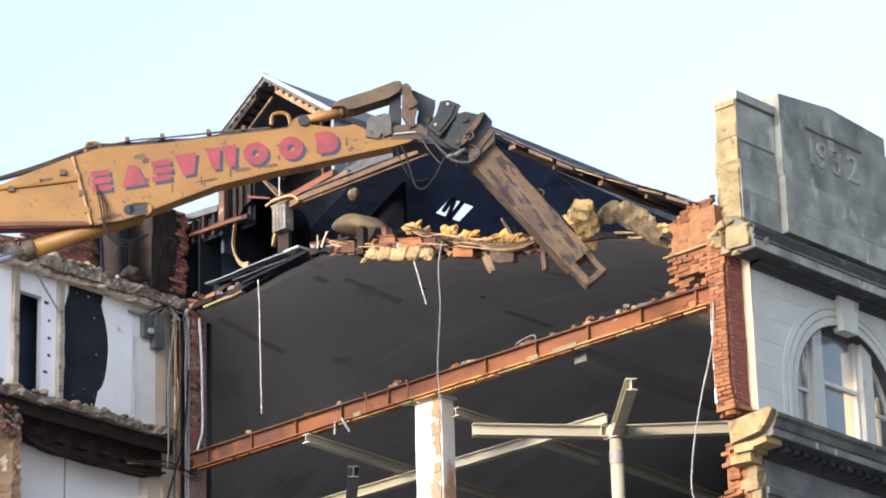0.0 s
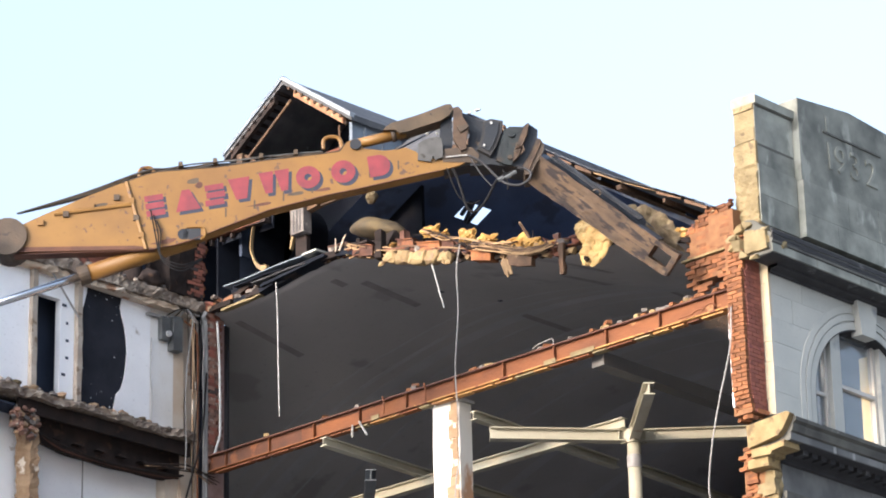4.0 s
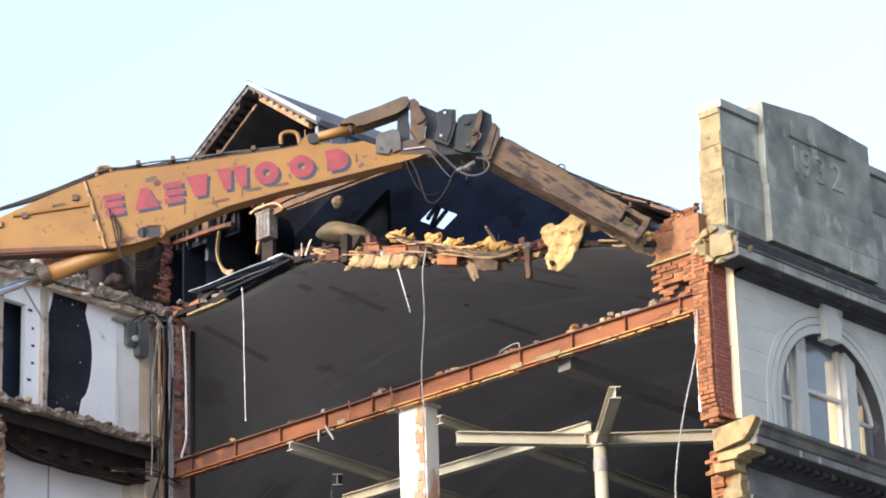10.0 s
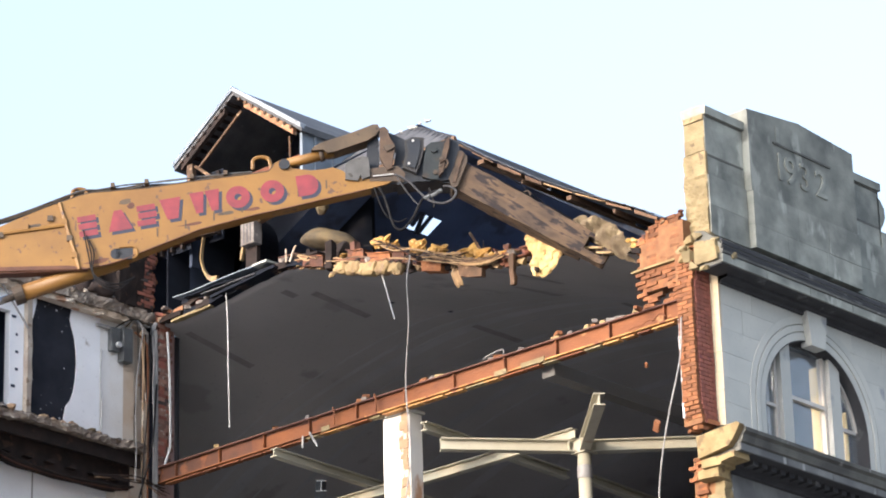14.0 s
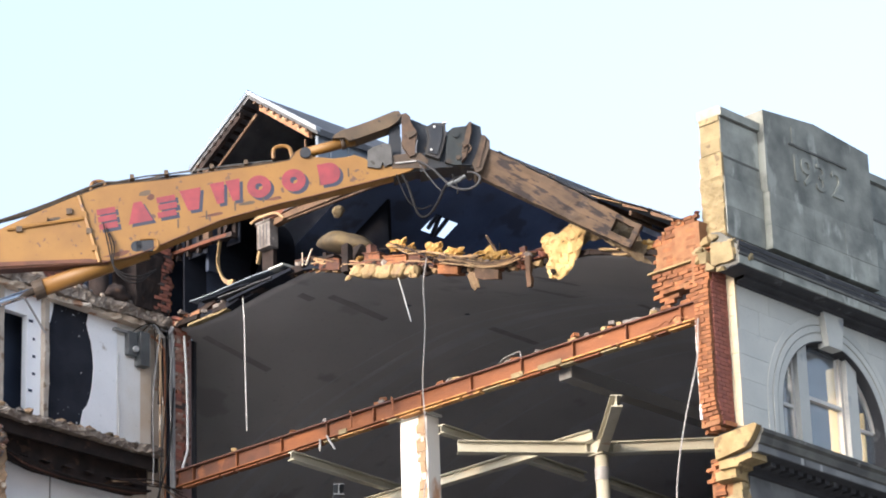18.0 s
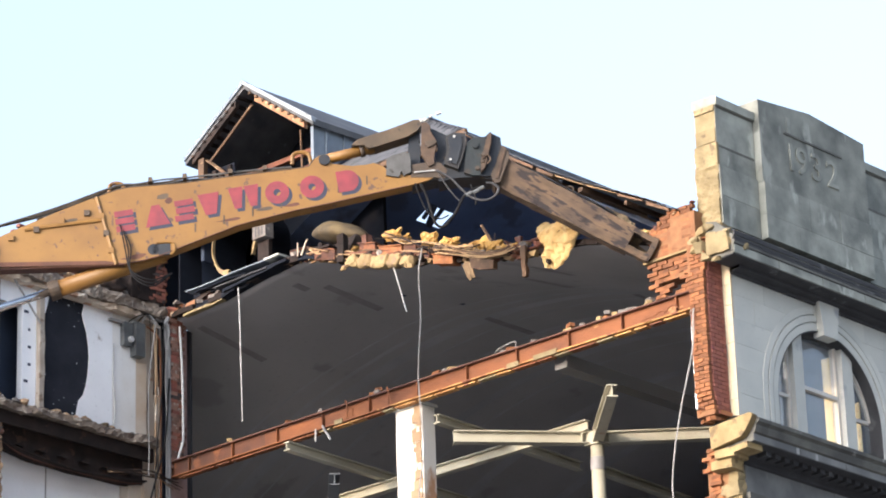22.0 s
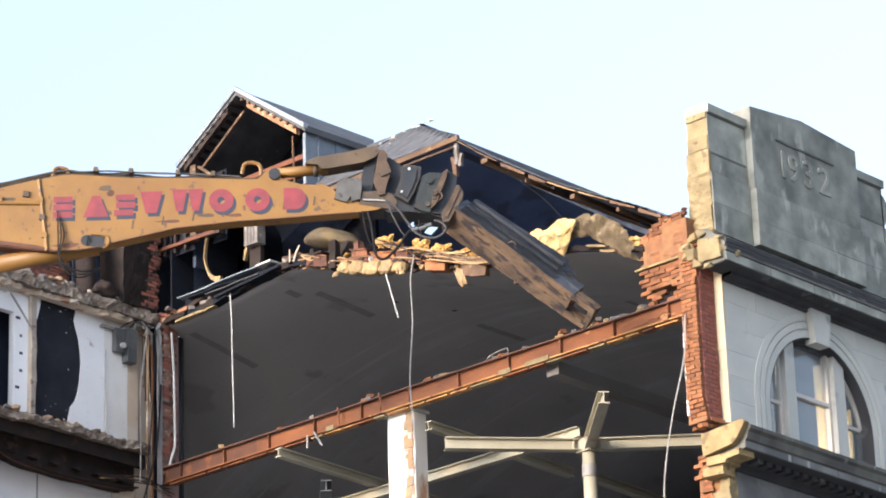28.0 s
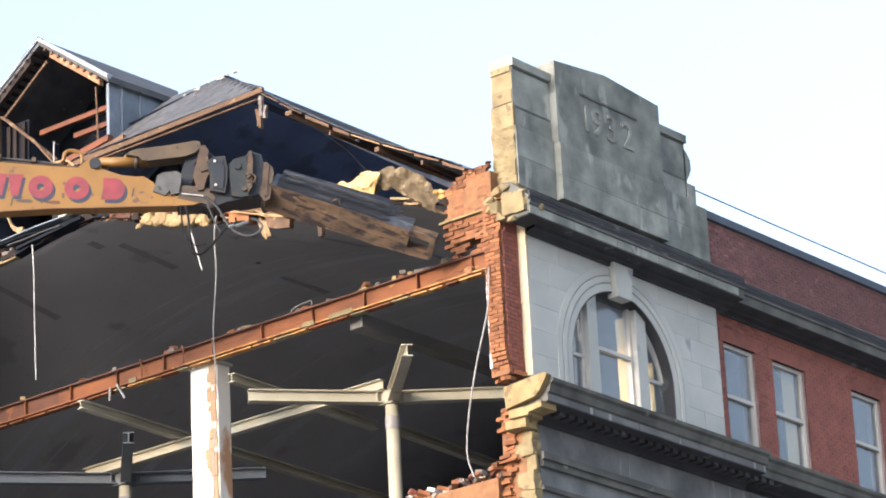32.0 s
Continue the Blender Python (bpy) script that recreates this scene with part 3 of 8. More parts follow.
SOFFIT = [(0.0, 21.29), (0.052, 21.29), (0.062, 21.34), (0.202, 21.36), (0.212, 21.41), (0.43, 21.43), (0.43, 21.445), (0.0, 21.445)]
LOWER = [(0.0, 17.90), (0.06, 17.92), (0.07, 18.00), (0.16, 18.02), (0.17, 18.08), (0.52, 18.11), (0.53, 18.24), (0.57, 18.26), (0.60, 18.34), (0.60, 18.38), (0.66, 18.42), (0.67, 18.48), (0.10, 18.74), (-0.5, 18.80), (-0.5, 17.90)]


def cornices():
    w = thing("trim_upper_cornice", "soot-blackened moulded stone cornice above the windows", "cornice", (3, 0, 21.7), kind="structure")
    moulding("bay_length", UPPER, 0.0, 6.0, 0.0, M_CORNICE, w)
    # the separate undersides are blackened for shade as well as soot
    moulding("soffit_length", SOFFIT, 0.0, 5.99, -0.004, M_SOOTSHADE, w, "soot-black underside of the cornice")
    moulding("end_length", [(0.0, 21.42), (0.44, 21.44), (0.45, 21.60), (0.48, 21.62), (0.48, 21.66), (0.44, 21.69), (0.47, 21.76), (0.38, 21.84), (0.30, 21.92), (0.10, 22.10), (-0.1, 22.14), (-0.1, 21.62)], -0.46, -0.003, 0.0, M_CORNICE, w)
    moulding("end_soffit", [(0.0, 21.40), (0.435, 21.42), (0.435, 21.435), (0.0, 21.415)], -0.45, -0.003, -0.003, M_SOOTSHADE, w)
    # torn end: a squared stone with broken lumps bedded round it
    bm = bmesh.new()
    add_box(bm, (-0.53, -0.40, 21.50), (-0.462, 0.06, 21.90))
    bmesh.ops.subdivide_edges(bm, edges=bm.edges, cuts=5, use_grid_fill=True)
    for v in bm.verts:
        v.co.z -= 0.22 * max(0.0, -v.co.y - 0.12) * (1 if v.co.z > 21.7 else 0)
        if v.co.x < -0.55:
            v.co.x += 0.07 * noise.noise(v.co * 6) + 0.03 * noise.noise(v.co * 17)
    shake(bm, 0.03, 6, 2)
    part("broken_end", bm, M_CREAM, w, "torn cream end of the cornice")
    for k, (y, z, sy, sz) in enumerate([(0.16, 21.98, 0.16, 0.10), (0.36, 21.90, 0.13, 0.10), (0.02, 22.02, 0.13, 0.08), (0.38, 21.72, 0.10, 0.10), (0.22, 21.72, 0.15, 0.13), (-0.30, 21.87, 0.14, 0.09), (-0.40, 21.66, 0.08, 0.12), (0.10, 21.52, 0.12, 0.10), (-0.10, 21.42, 0.13, 0.06)]):
        bm = bmesh.new()
        add_chunk(bm, (-0.44, y, z), (0.11, sy * 0.85, sz * 0.85), 70 + k)
        part("broken_stone", bm, M_FRESH if k % 3 == 0 else M_CREAM, w, "angular broken stone")
    moulding("recessed_length", UPPER, 6.0, 26, 0.16, M_CORNICE, w)
    moulding("soffit_length", SOFFIT, 6.0, 26, 0.156, M_SOOTSHADE, w, "soot-black underside of the cornice")
    # black strips laid over the mouldings to draw sooty, shaded grooves
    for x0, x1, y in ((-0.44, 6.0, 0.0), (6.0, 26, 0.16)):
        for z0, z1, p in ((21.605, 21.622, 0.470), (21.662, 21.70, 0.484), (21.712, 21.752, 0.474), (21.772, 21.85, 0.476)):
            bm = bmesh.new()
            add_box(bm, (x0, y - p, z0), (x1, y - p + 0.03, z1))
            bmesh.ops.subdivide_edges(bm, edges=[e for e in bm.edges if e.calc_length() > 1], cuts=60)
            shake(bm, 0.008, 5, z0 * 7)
            part("soot_line", bm, M_SOOTSHADE, w, "soot-black groove along the mouldings")
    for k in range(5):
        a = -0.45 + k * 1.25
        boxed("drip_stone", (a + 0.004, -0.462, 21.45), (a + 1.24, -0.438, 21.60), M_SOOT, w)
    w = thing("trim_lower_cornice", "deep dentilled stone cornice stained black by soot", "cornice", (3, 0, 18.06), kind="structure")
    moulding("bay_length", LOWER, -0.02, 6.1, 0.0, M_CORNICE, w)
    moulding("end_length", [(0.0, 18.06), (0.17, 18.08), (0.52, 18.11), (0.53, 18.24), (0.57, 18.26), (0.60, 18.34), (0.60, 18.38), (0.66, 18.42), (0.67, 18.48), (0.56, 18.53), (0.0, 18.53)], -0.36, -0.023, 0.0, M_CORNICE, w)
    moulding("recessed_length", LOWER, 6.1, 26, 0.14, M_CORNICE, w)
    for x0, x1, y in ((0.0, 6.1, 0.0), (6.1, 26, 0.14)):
        moulding("soffit_length", [(0.0, 17.89), (0.064, 17.91), (0.074, 17.99), (0.164, 18.01), (0.174, 18.07), (0.515, 18.10), (0.515, 18.112), (0.0, 18.112)], x0, x1 - 0.01, y - 0.003, M_SOOTSHADE, w, "soot-black underside of the cornice")
    # dentils blackened too, for the shade below the cornice
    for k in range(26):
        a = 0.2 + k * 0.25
        boxed("dentil", (a, -0.36, 18.0), (a + 0.14, -0.12, 18.095), M_SOOTSHADE, w, bevel=0.01)
    for k in range(5):
        a = -0.36 + k * 1.29
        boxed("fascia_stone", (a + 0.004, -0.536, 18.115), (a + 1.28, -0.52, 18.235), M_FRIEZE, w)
    # sunlit broken end blocks
    bm = bmesh.new()
    add_prism(bm, [(0.25, 18.10), (0.27, 18.49), (-0.58, 18.56), (-0.64, 18.52), (-0.60, 18.44), (-0.48, 18.28), (-0.38, 18.19), (-0.05, 18.14)], "x", -0.50, -0.36)
    rounded(bm, 0.02)
    part("end_block", bm, M_FRESH, w, "freshly broken cream stone block")
    bm = bmesh.new()
    add_box(bm, (-0.44, -0.46, 17.99), (-0.04, -0.16, 18.10))
    add_box(bm, (-0.44, -0.16, 17.93), (-0.04, 0.24, 18.09))
    add_box(bm, (-0.36, -0.05, 17.78), (-0.04, 0.40, 17.93))
    bmesh.ops.subdivide_edges(bm, edges=bm.edges, cuts=2, use_grid_fill=True)
    shake(bm, 0.03, 4)
    part("end_corbel", bm, M_FRESH, w)
    # frieze and mouldings below
    w = thing("wall_frieze", "water-streaked dark stone frieze under the cornice", "wall", (5, 0, 16.2), kind="structure")
    x = 0.06
    while x < 13:
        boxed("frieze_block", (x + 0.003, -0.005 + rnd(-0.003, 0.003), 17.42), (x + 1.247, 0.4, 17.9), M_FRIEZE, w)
        x += 1.25
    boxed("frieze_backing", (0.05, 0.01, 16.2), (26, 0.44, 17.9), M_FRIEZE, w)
    for z0, z1, p in ((17.28, 17.40, 0.10), (17.16, 17.28, 0.06), (16.75, 16.83, 0.05), (16.3, 16.62, 0.02)):
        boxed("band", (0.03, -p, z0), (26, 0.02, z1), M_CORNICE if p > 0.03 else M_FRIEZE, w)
    bm = bmesh.new()
    z = 16.2
    while z < 17.9:
        h = rnd(0.12, 0.34)
        d = rnd(0.0, 0.10)
        add_box(bm, (-0.10 - d * 0.6, 0.0, z), (0.05, 0.16 + d, min(z + h, 17.9) - 0.01))
        add_box(bm, (-0.05 - d, 0.16 + d, z + 0.05), (0.05, 0.30 + rnd(0, 0.1), min(z + h, 17.9) - 0.02))
        z += h
    bmesh.ops.subdivide_edges(bm, edges=bm.edges, cuts=2, use_grid_fill=True)
    shake(bm, 0.05, 6, 3)
    part("broken_edge", bm, M_CREAM, w, "torn cream stone edge")


cornices()


def parapet():
    w = thing("parapet", "stepped stone parapet bearing the carved date 1932", "parapet", (2.7, 0.25, 22.2), kind="structure")
    # ragged backing masonry seen on the cut end
    y0, y1 = 0.06, 0.52
    bays = [(-0.04, 1.02, 24.45), (4.19, 5.14, 24.44)]
    for x0, x1, top in bays:
        zs = [22.2, 22.75, 23.31, 23.68, top]
        for i, (a, b) in enumerate(zip(zs, zs[1:])):
            yy = y0 if a >= 23.27 else y0 - 0.035
            boxed("wing_block", (x0 + rnd(-0.015, 0.015), yy, a + 0.003), (x1, y1, b - 0.003), M_SOOT, w, bevel=0.008)
        bm = bmesh.new()
        add_prism(bm, [(y0 - 0.05, top - 0.01), (y0 - 0.055, top + 0.14), (y0 + 0.04, top + 0.17), (y1 + 0.02, top + 0.17), (y1 + 0.02, top)], "x", x0 - 0.03, x1 + 0.02)
        part("coping", bm, M_SOOT, w)
        boxed("sunk_line", (x0 + 0.0, y0 - 0.006, 23.67), (x1 - 0.02, y0 + 0.01, 23.71), M_CORNICE, w)
        boxed("sunk_line", (x0 + 0.0, y0 - 0.012, top - 0.045), (x1 - 0.02, y0 + 0.01, top - 0.012), M_CORNICE, w)
    # scrolled end and low step
    bm = bmesh.new()
    add_prism(bm, [(5.10, 23.05), (5.10, 24.33), (5.20, 24.28), (5.31, 24.14), (5.32, 23.96), (5.24, 23.80), (5.16, 23.70), (5.16, 23.05)], "y", y0, y1)
    part("scroll_end", bm, M_SOOT, w, "curved scroll end of the parapet")
    for a, b, t in ((5.12, 5.37, 23.63), (5.37, 5.68, 23.26)):
        boxed("step_block", (a, y0 - 0.03, 22.2), (b, y1, t), M_SOOT, w, bevel=0.01)
    # raised middle with a shallow pitched head
    x0, x1 = 1.03, 4.19
    yf = -0.08
    zs = [22.2, 22.65, 23.27]
    for a, b in zip(zs, zs[1:]):
        x = x0
        for s in (0.95, 1.15, 1.06) if a < 22.4 else (1.3, 0.9, 0.96):
            boxed("centre_block", (x + 0.003, yf - 0.03 + rnd(-0.003, 0.003), a + 0.003), (x + s - 0.003, y1, b - 0.003), M_SOOT, w, bevel=0.006)
            x += s
    bm = bmesh.new()
    add_prism(bm, [(x0, 23.275), (x1, 23.275), (x1, 24.87), (2.55, 24.99), (x0, 24.83)], "y", yf, y1)
    rounded(bm, 0.012)
    part("date_slab", bm, M_SOOT, w)
    # raised frame lines and numerals of the date panel
    boxed("panel_fillet", (1.74, yf - 0.022, 24.365), (3.45, yf + 0.01, 24.40), M_CORNICE, w, "dark moulded line above the date")
    boxed("panel_strip", (1.84, yf - 0.010, 24.42), (1.94, yf + 0.01, 24.72), M_SOOT, w)
    for i, ch in enumerate("1932"):
        cu = bpy.data.curves.new("numeral", "FONT")
        cu.body, cu.size, cu.extrude, cu.bevel_depth = ch, 0.74, 0.010, 0.006
        tmp = bpy.data.objects.new("numeral", cu)
        data = bpy.data.meshes.new_from_object(tmp)
        bpy.data.objects.remove(tmp)
        data.materials.append(M_SOOT)
        ob = new("numeral", data)
        ob.parent = w
        ob.rotation_euler = (radians(90), 0, 0)
        ob.location = Vector(((1.72, 2.03, 2.46, 2.94)[i], yf - 0.010, 23.71)) - Vector(w.location)
        tagged(ob, "carved stone numeral " + ch)
    # cut end: rough rubble core catching the sun
    bm = bmesh.new()
    add_box(bm, (-0.085, 0.05, 22.2), (-0.02, 0.54, 23.74))
    bmesh.ops.subdivide_edges(bm, edges=[e for e in bm.edges if e.calc_length() > 1], cuts=34)
    bmesh.ops.subdivide_edges(bm, edges=[e for e in bm.edges if e.calc_length() > 0.3], cuts=11)
    for v in bm.verts:
        if v.co.x < -0.05:
            n = noise.noise(Vector((v.co.y * 9, v.co.z * 11, 2))) * 0.045 + noise.noise(Vector((v.co.y * 24, v.co.z * 26, 5))) * 0.02
            v.co.x -= n if v.co.z < 23.3 else n * 0.3
        if v.co.y > 0.5:
            v.co.y += 0.07 * noise.noise(Vector((v.co.z * 3, 1, 0))) + 0.03 * noise.noise(Vector((v.co.z * 11, 4, 0)))
    part("rubble_core", bm, M_CREAM, w, "rough cream rubble core of the cut parapet")
    z = 23.76
    while z < 24.44:
        h = rnd(0.2, 0.34)
        boxed("end_block", (-0.07 + rnd(-0.02, 0.02), 0.07, z), (-0.02, 0.5, min(z + h, 24.45) - 0.006), M_CREAM, w, bevel=0.01)
        z += h
    # broken stones under the parapet's end
    for i, (x, y, zc, sx, sy, sz) in enumerate([(-0.20, 0.42, 22.04, 0.12, 0.24, 0.12), (-0.30, 0.40, 21.86, 0.10, 0.20, 0.10), (-0.2, 0.66, 21.93, 0.10, 0.12, 0.17), (-0.24, -0.02, 21.96, 0.16, 0.18, 0.14), (-0.22, -0.30, 21.80, 0.16, 0.13, 0.13), (-0.14, -0.42, 21.66, 0.10, 0.08, 0.10), (-0.26, 0.14, 21.78, 0.12, 0.14, 0.09)]):
        bm = bmesh.new()
        add_chunk(bm, (x, y, zc), (sx * 1.1, sy * 1.1, sz * 1.1), 40 + i)
        part("broken_stone", bm, M_CREAM, w, "broken cream stone")
    return w


parapet()


# ------------------------------------------------------------ brick street front
WINS = [(6.06, 7.09), (7.66, 8.77), (10.39, 11.46), (12.06, 13.12)]
WTOP, WBOT = 20.79, 18.2


def brick_boxes(verts, faces, lo, hi):
    n = len(verts)
    for k in range(8):
        verts.append(tuple((lo, hi)[(k >> a) & 1][a] for a in range(3)))
    for f in ((0, 2, 3, 1), (4, 5, 7, 6), (0, 1, 5, 4), (2, 6, 7, 3), (0, 4, 6, 2), (1, 3, 7, 5)):
        faces.append(tuple(n + i for i in f))


def brick_front():
    w = thing("wall_brick_front", "red brick street front with sash windows and a lead-capped parapet", "wall", (10, 0.3, 18), kind="structure")
    y = 0.14
    bm = bmesh.new()
    xs = [BAY_END] + [v for p in WINS for v in p] + [26]
    for a, b in zip(xs[::2], xs[1::2]):
        add_box(bm, (a, y + 0.008, WBOT), (b, y + 0.36, WTOP))
    add_box(bm, (BAY_END, y + 0.008, WTOP), (26, y + 0.36, 23.12))
    part("mortar_bed", bm, M_DARKMORTAR, w)
    bm = bmesh.new()
    add_box(bm, (0, 0, 0), (0.215, 0.03, 0.066))
    shared = bpy.data.meshes.new("front_brick")
    bm.to_mesh(shared)
    bm.free()
    shared.materials.append(M_REDBRICK)
    purple = shared.copy()
    purple.materials[0] = M_PURPLEBRICK
    lots = [([], []), ([], [])]
    row, z = 0, 18.6
    while z < 23.08:
        x = BAY_END + (0.005 if row % 2 else -0.105)
        while x < 17:
            a, b = max(x + 0.005, BAY_END + 0.003), x + 0.22
            inside = z < WTOP and any(p[0] < b and a < p[1] for p in WINS)
            if inside:
                for p in WINS:
                    if a < p[0] < b:
                        b = p[0]
                        break
                    if a < p[1] < b:
                        a = p[1]
                        break
                else:
                    a = b
            if b - a > 0.03 and x < 7.25 and z > 19.4:
                ob = new("brick", purple if z > 21.8 else shared)
                ob.parent = w
                ob.location = Vector((a, y + rnd(-0.002, 0.003), z)) - Vector(w.location)
                ob.scale = ((b - a) / 0.215, 1, 1)
            elif b - a > 0.03:
                brick_boxes(*lots[z > 21.8], (a, y + rnd(-0.002, 0.003), z), (b, y + 0.03, z + 0.066))
            x += 0.225
        z += 0.075
        row += 1
    for (verts, faces), m in zip(lots, (M_REDBRICK, M_PURPLEBRICK)):
        data = bpy.data.meshes.new("bricks")
        data.from_pydata(verts, [], faces)
        data.materials.append(m)
        ob = new("bricks", data)
        ob.parent = w
        ob.location = -Vector(w.location)
        tagged(ob, "courses of red brick", kind="stuff")
    # lintels, reveals and stone strips
    for a, b in WINS:
        boxed("brick_lintel", (a - 0.12, y - 0.006, WTOP), (b + 0.12, y + 0.1, WTOP + 0.26), M_REDBRICK, w, "rubbed red brick flat arch")
    bm = bmesh.new()
    add_prism(bm, [(y - 0.07, 23.12), (y - 0.075, 23.27), (y + 0.0, 23.31), (y + 0.42, 23.31), (y + 0.42, 23.10)], "x", BAY_END, 26)
    part("coping", bm, M_COPING, w, "dark lead-capped coping")
    for i, (a, b) in enumerate(WINS):
        win = thing("window_%d" % (i + 2), "white painted sash window in a brick opening", "window", ((a + b) / 2, y + 0.2, WBOT), kind="structure")
        sash(win, a + 0.01, b - 0.01, WBOT, WTOP, y + 0.07, meet=19.78)
        # no sun reaches this blind, so its yellow paints the lit strip
        if i == 1:
            boxed("blind", (b - 0.50, y + 0.22, WBOT), (b - 0.10, y + 0.24, WTOP), M_CURTAIN, win, "cream blind")
        # dark sheet put behind the glass as the unlit room
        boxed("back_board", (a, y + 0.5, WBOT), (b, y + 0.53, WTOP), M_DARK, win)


brick_front()


def roof_rail():
    r = thing("roof_safety_line", "thin grey steel line on short posts along the parapet", "railing", (12, 0.4, 23.2))
    bm = bmesh.new()
    add_tube(bm, [(5.2, 0.42, 23.82), (8.0, 0.42, 23.81), (10.28, 0.42, 23.81), (12.56, 0.42, 23.81), (26, 0.42, 23.81)], 0.014, 6)
    part("line", bm, M_TRACK, r)
    for k in range(10):
        x = 5.68 + k * 2.31
        bm = bmesh.new()
        add_tube(bm, [(x + 0.02, 0.42, 23.2), (x + 0.04, 0.42, 23.55), (x, 0.42, 23.81)], 0.012, 6)
        part("post", bm, M_CABLE, r)


roof_rail()


# ------------------------------------------------------------ the cut face: jamb, gable, beam, pier
BRICKS = []
for k in range(4):
    bm = bmesh.new()
    add_box(bm, (-0.107, -0.051, -0.0325), (0.107, 0.051, 0.0325))
    for v in bm.verts:
        v.co += Vector((rnd(-0.006, 0.006), rnd(-0.005, 0.005), rnd(-0.004, 0.004)))
    data = bpy.data.meshes.new("brick")
    bm.to_mesh(data)
    bm.free()
    BRICKS.append(data)


def brick(parent, at, turn=(0, 0, 0), material=None, scale=None):
    data = RNG.choice(BRICKS)
    if material:
        key = data.name + material.name
        data = bpy.data.meshes.get(key) or data.copy()
        if not data.materials:
            data.name = key
            data.materials.append(material)
    ob = new("brick", data)
    ob.parent = parent
    ob.location = Vector(at) - (base_of(parent) if parent else Vector())
    ob.rotation_euler = [radians(a) for a in turn]
    if scale:
        ob.scale = scale
    return ob


def cut_jamb():
    w = thing("wall_jamb", "broken brick jamb with a raw orange end", "brick wall", (-0.25, 0.3, 18.3), kind="structure")
    boxed("mortar_core", (-0.40, 0.205, 18.75), (0.0, 0.58, 19.2), M_MORTAR, w)
    boxed("mortar_core", (-0.488, 0.215, 19.2), (0.0, 0.515, 21.3), M_MORTAR, w)
    boxed("mortar_core", (-0.42, 0.205, 21.3), (0.0, 0.58, 21.85), M_MORTAR, w)
    boxed("mortar_core", (-0.10, 0.185, 16.2), (0.0, 0.66, 18.2), M_MORTAR, w)
    z, row = 18.80, 0
    while z < 21.65:
        far = 0.0 if z > 19.15 else (19.15 - z) * 0.45
        lean = -0.44 + far * 0.7 + (0.05 if z > 21.3 else 0)
        # raw end, alternating headers and stretchers
        y = 0.18
        for l in ((0.215, 0.105) if row % 2 else (0.105, 0.215)):
            if not (z > 21.05 and RNG.random() < 0.08):
                brick(w, (lean - 0.03 + rnd(-0.007, 0.006), y + l / 2 + 0.004, z), (rnd(-1.5, 1.5), rnd(-1.5, 1.5), 90 + rnd(-3, 3)), M_BRICK, (l / 0.222, 0.7, 0.95))
            y += l + 0.01
        # shaded return face towards the street
        x = lean + 0.02
        first = 0.215 if row % 2 else 0.105
        while x < -0.02:
            l = min(first, -0.005 - x)
            brick(w, (x + l / 2, 0.20, z), (0, 0, rnd(-1, 1)), M_REDBRICK, (max(l - 0.008, 0.03) / 0.214, 0.6, 1.0))
            x += l + 0.005
            first = 0.215
        z += 0.075
        row += 1
    # plaster lip on the room side
    bm = bmesh.new()
    zz = 18.9
    while zz < 20.6:
        add_box(bm, (-0.46, 0.52, zz), (-0.38, 0.545 + rnd(0, 0.01), zz + 0.3))
        zz += 0.3
    shake(bm, 0.012, 5)
    part("plaster_edge", bm, M_PLASTER, w, "strip of white plaster")
    # loose toe of the jamb
    for i in range(12):
        brick(w, (-0.30 + rnd(-0.14, 0.2), 0.3 + rnd(-0.16, 0.3), 18.70 + rnd(-0.05, 0.22)), (rnd(-20, 20), rnd(-20, 20), rnd(0, 180)), M_BRICK)
    for i in range(30):
        z = 16.3 + i * 0.066
        brick(w, (-0.12 + rnd(-0.05, 0.05), 0.5 + rnd(-0.1, 0.12), z), (rnd(-8, 8), rnd(-8, 8), 90 + rnd(-15, 15)), M_BRICK)


cut_jamb()


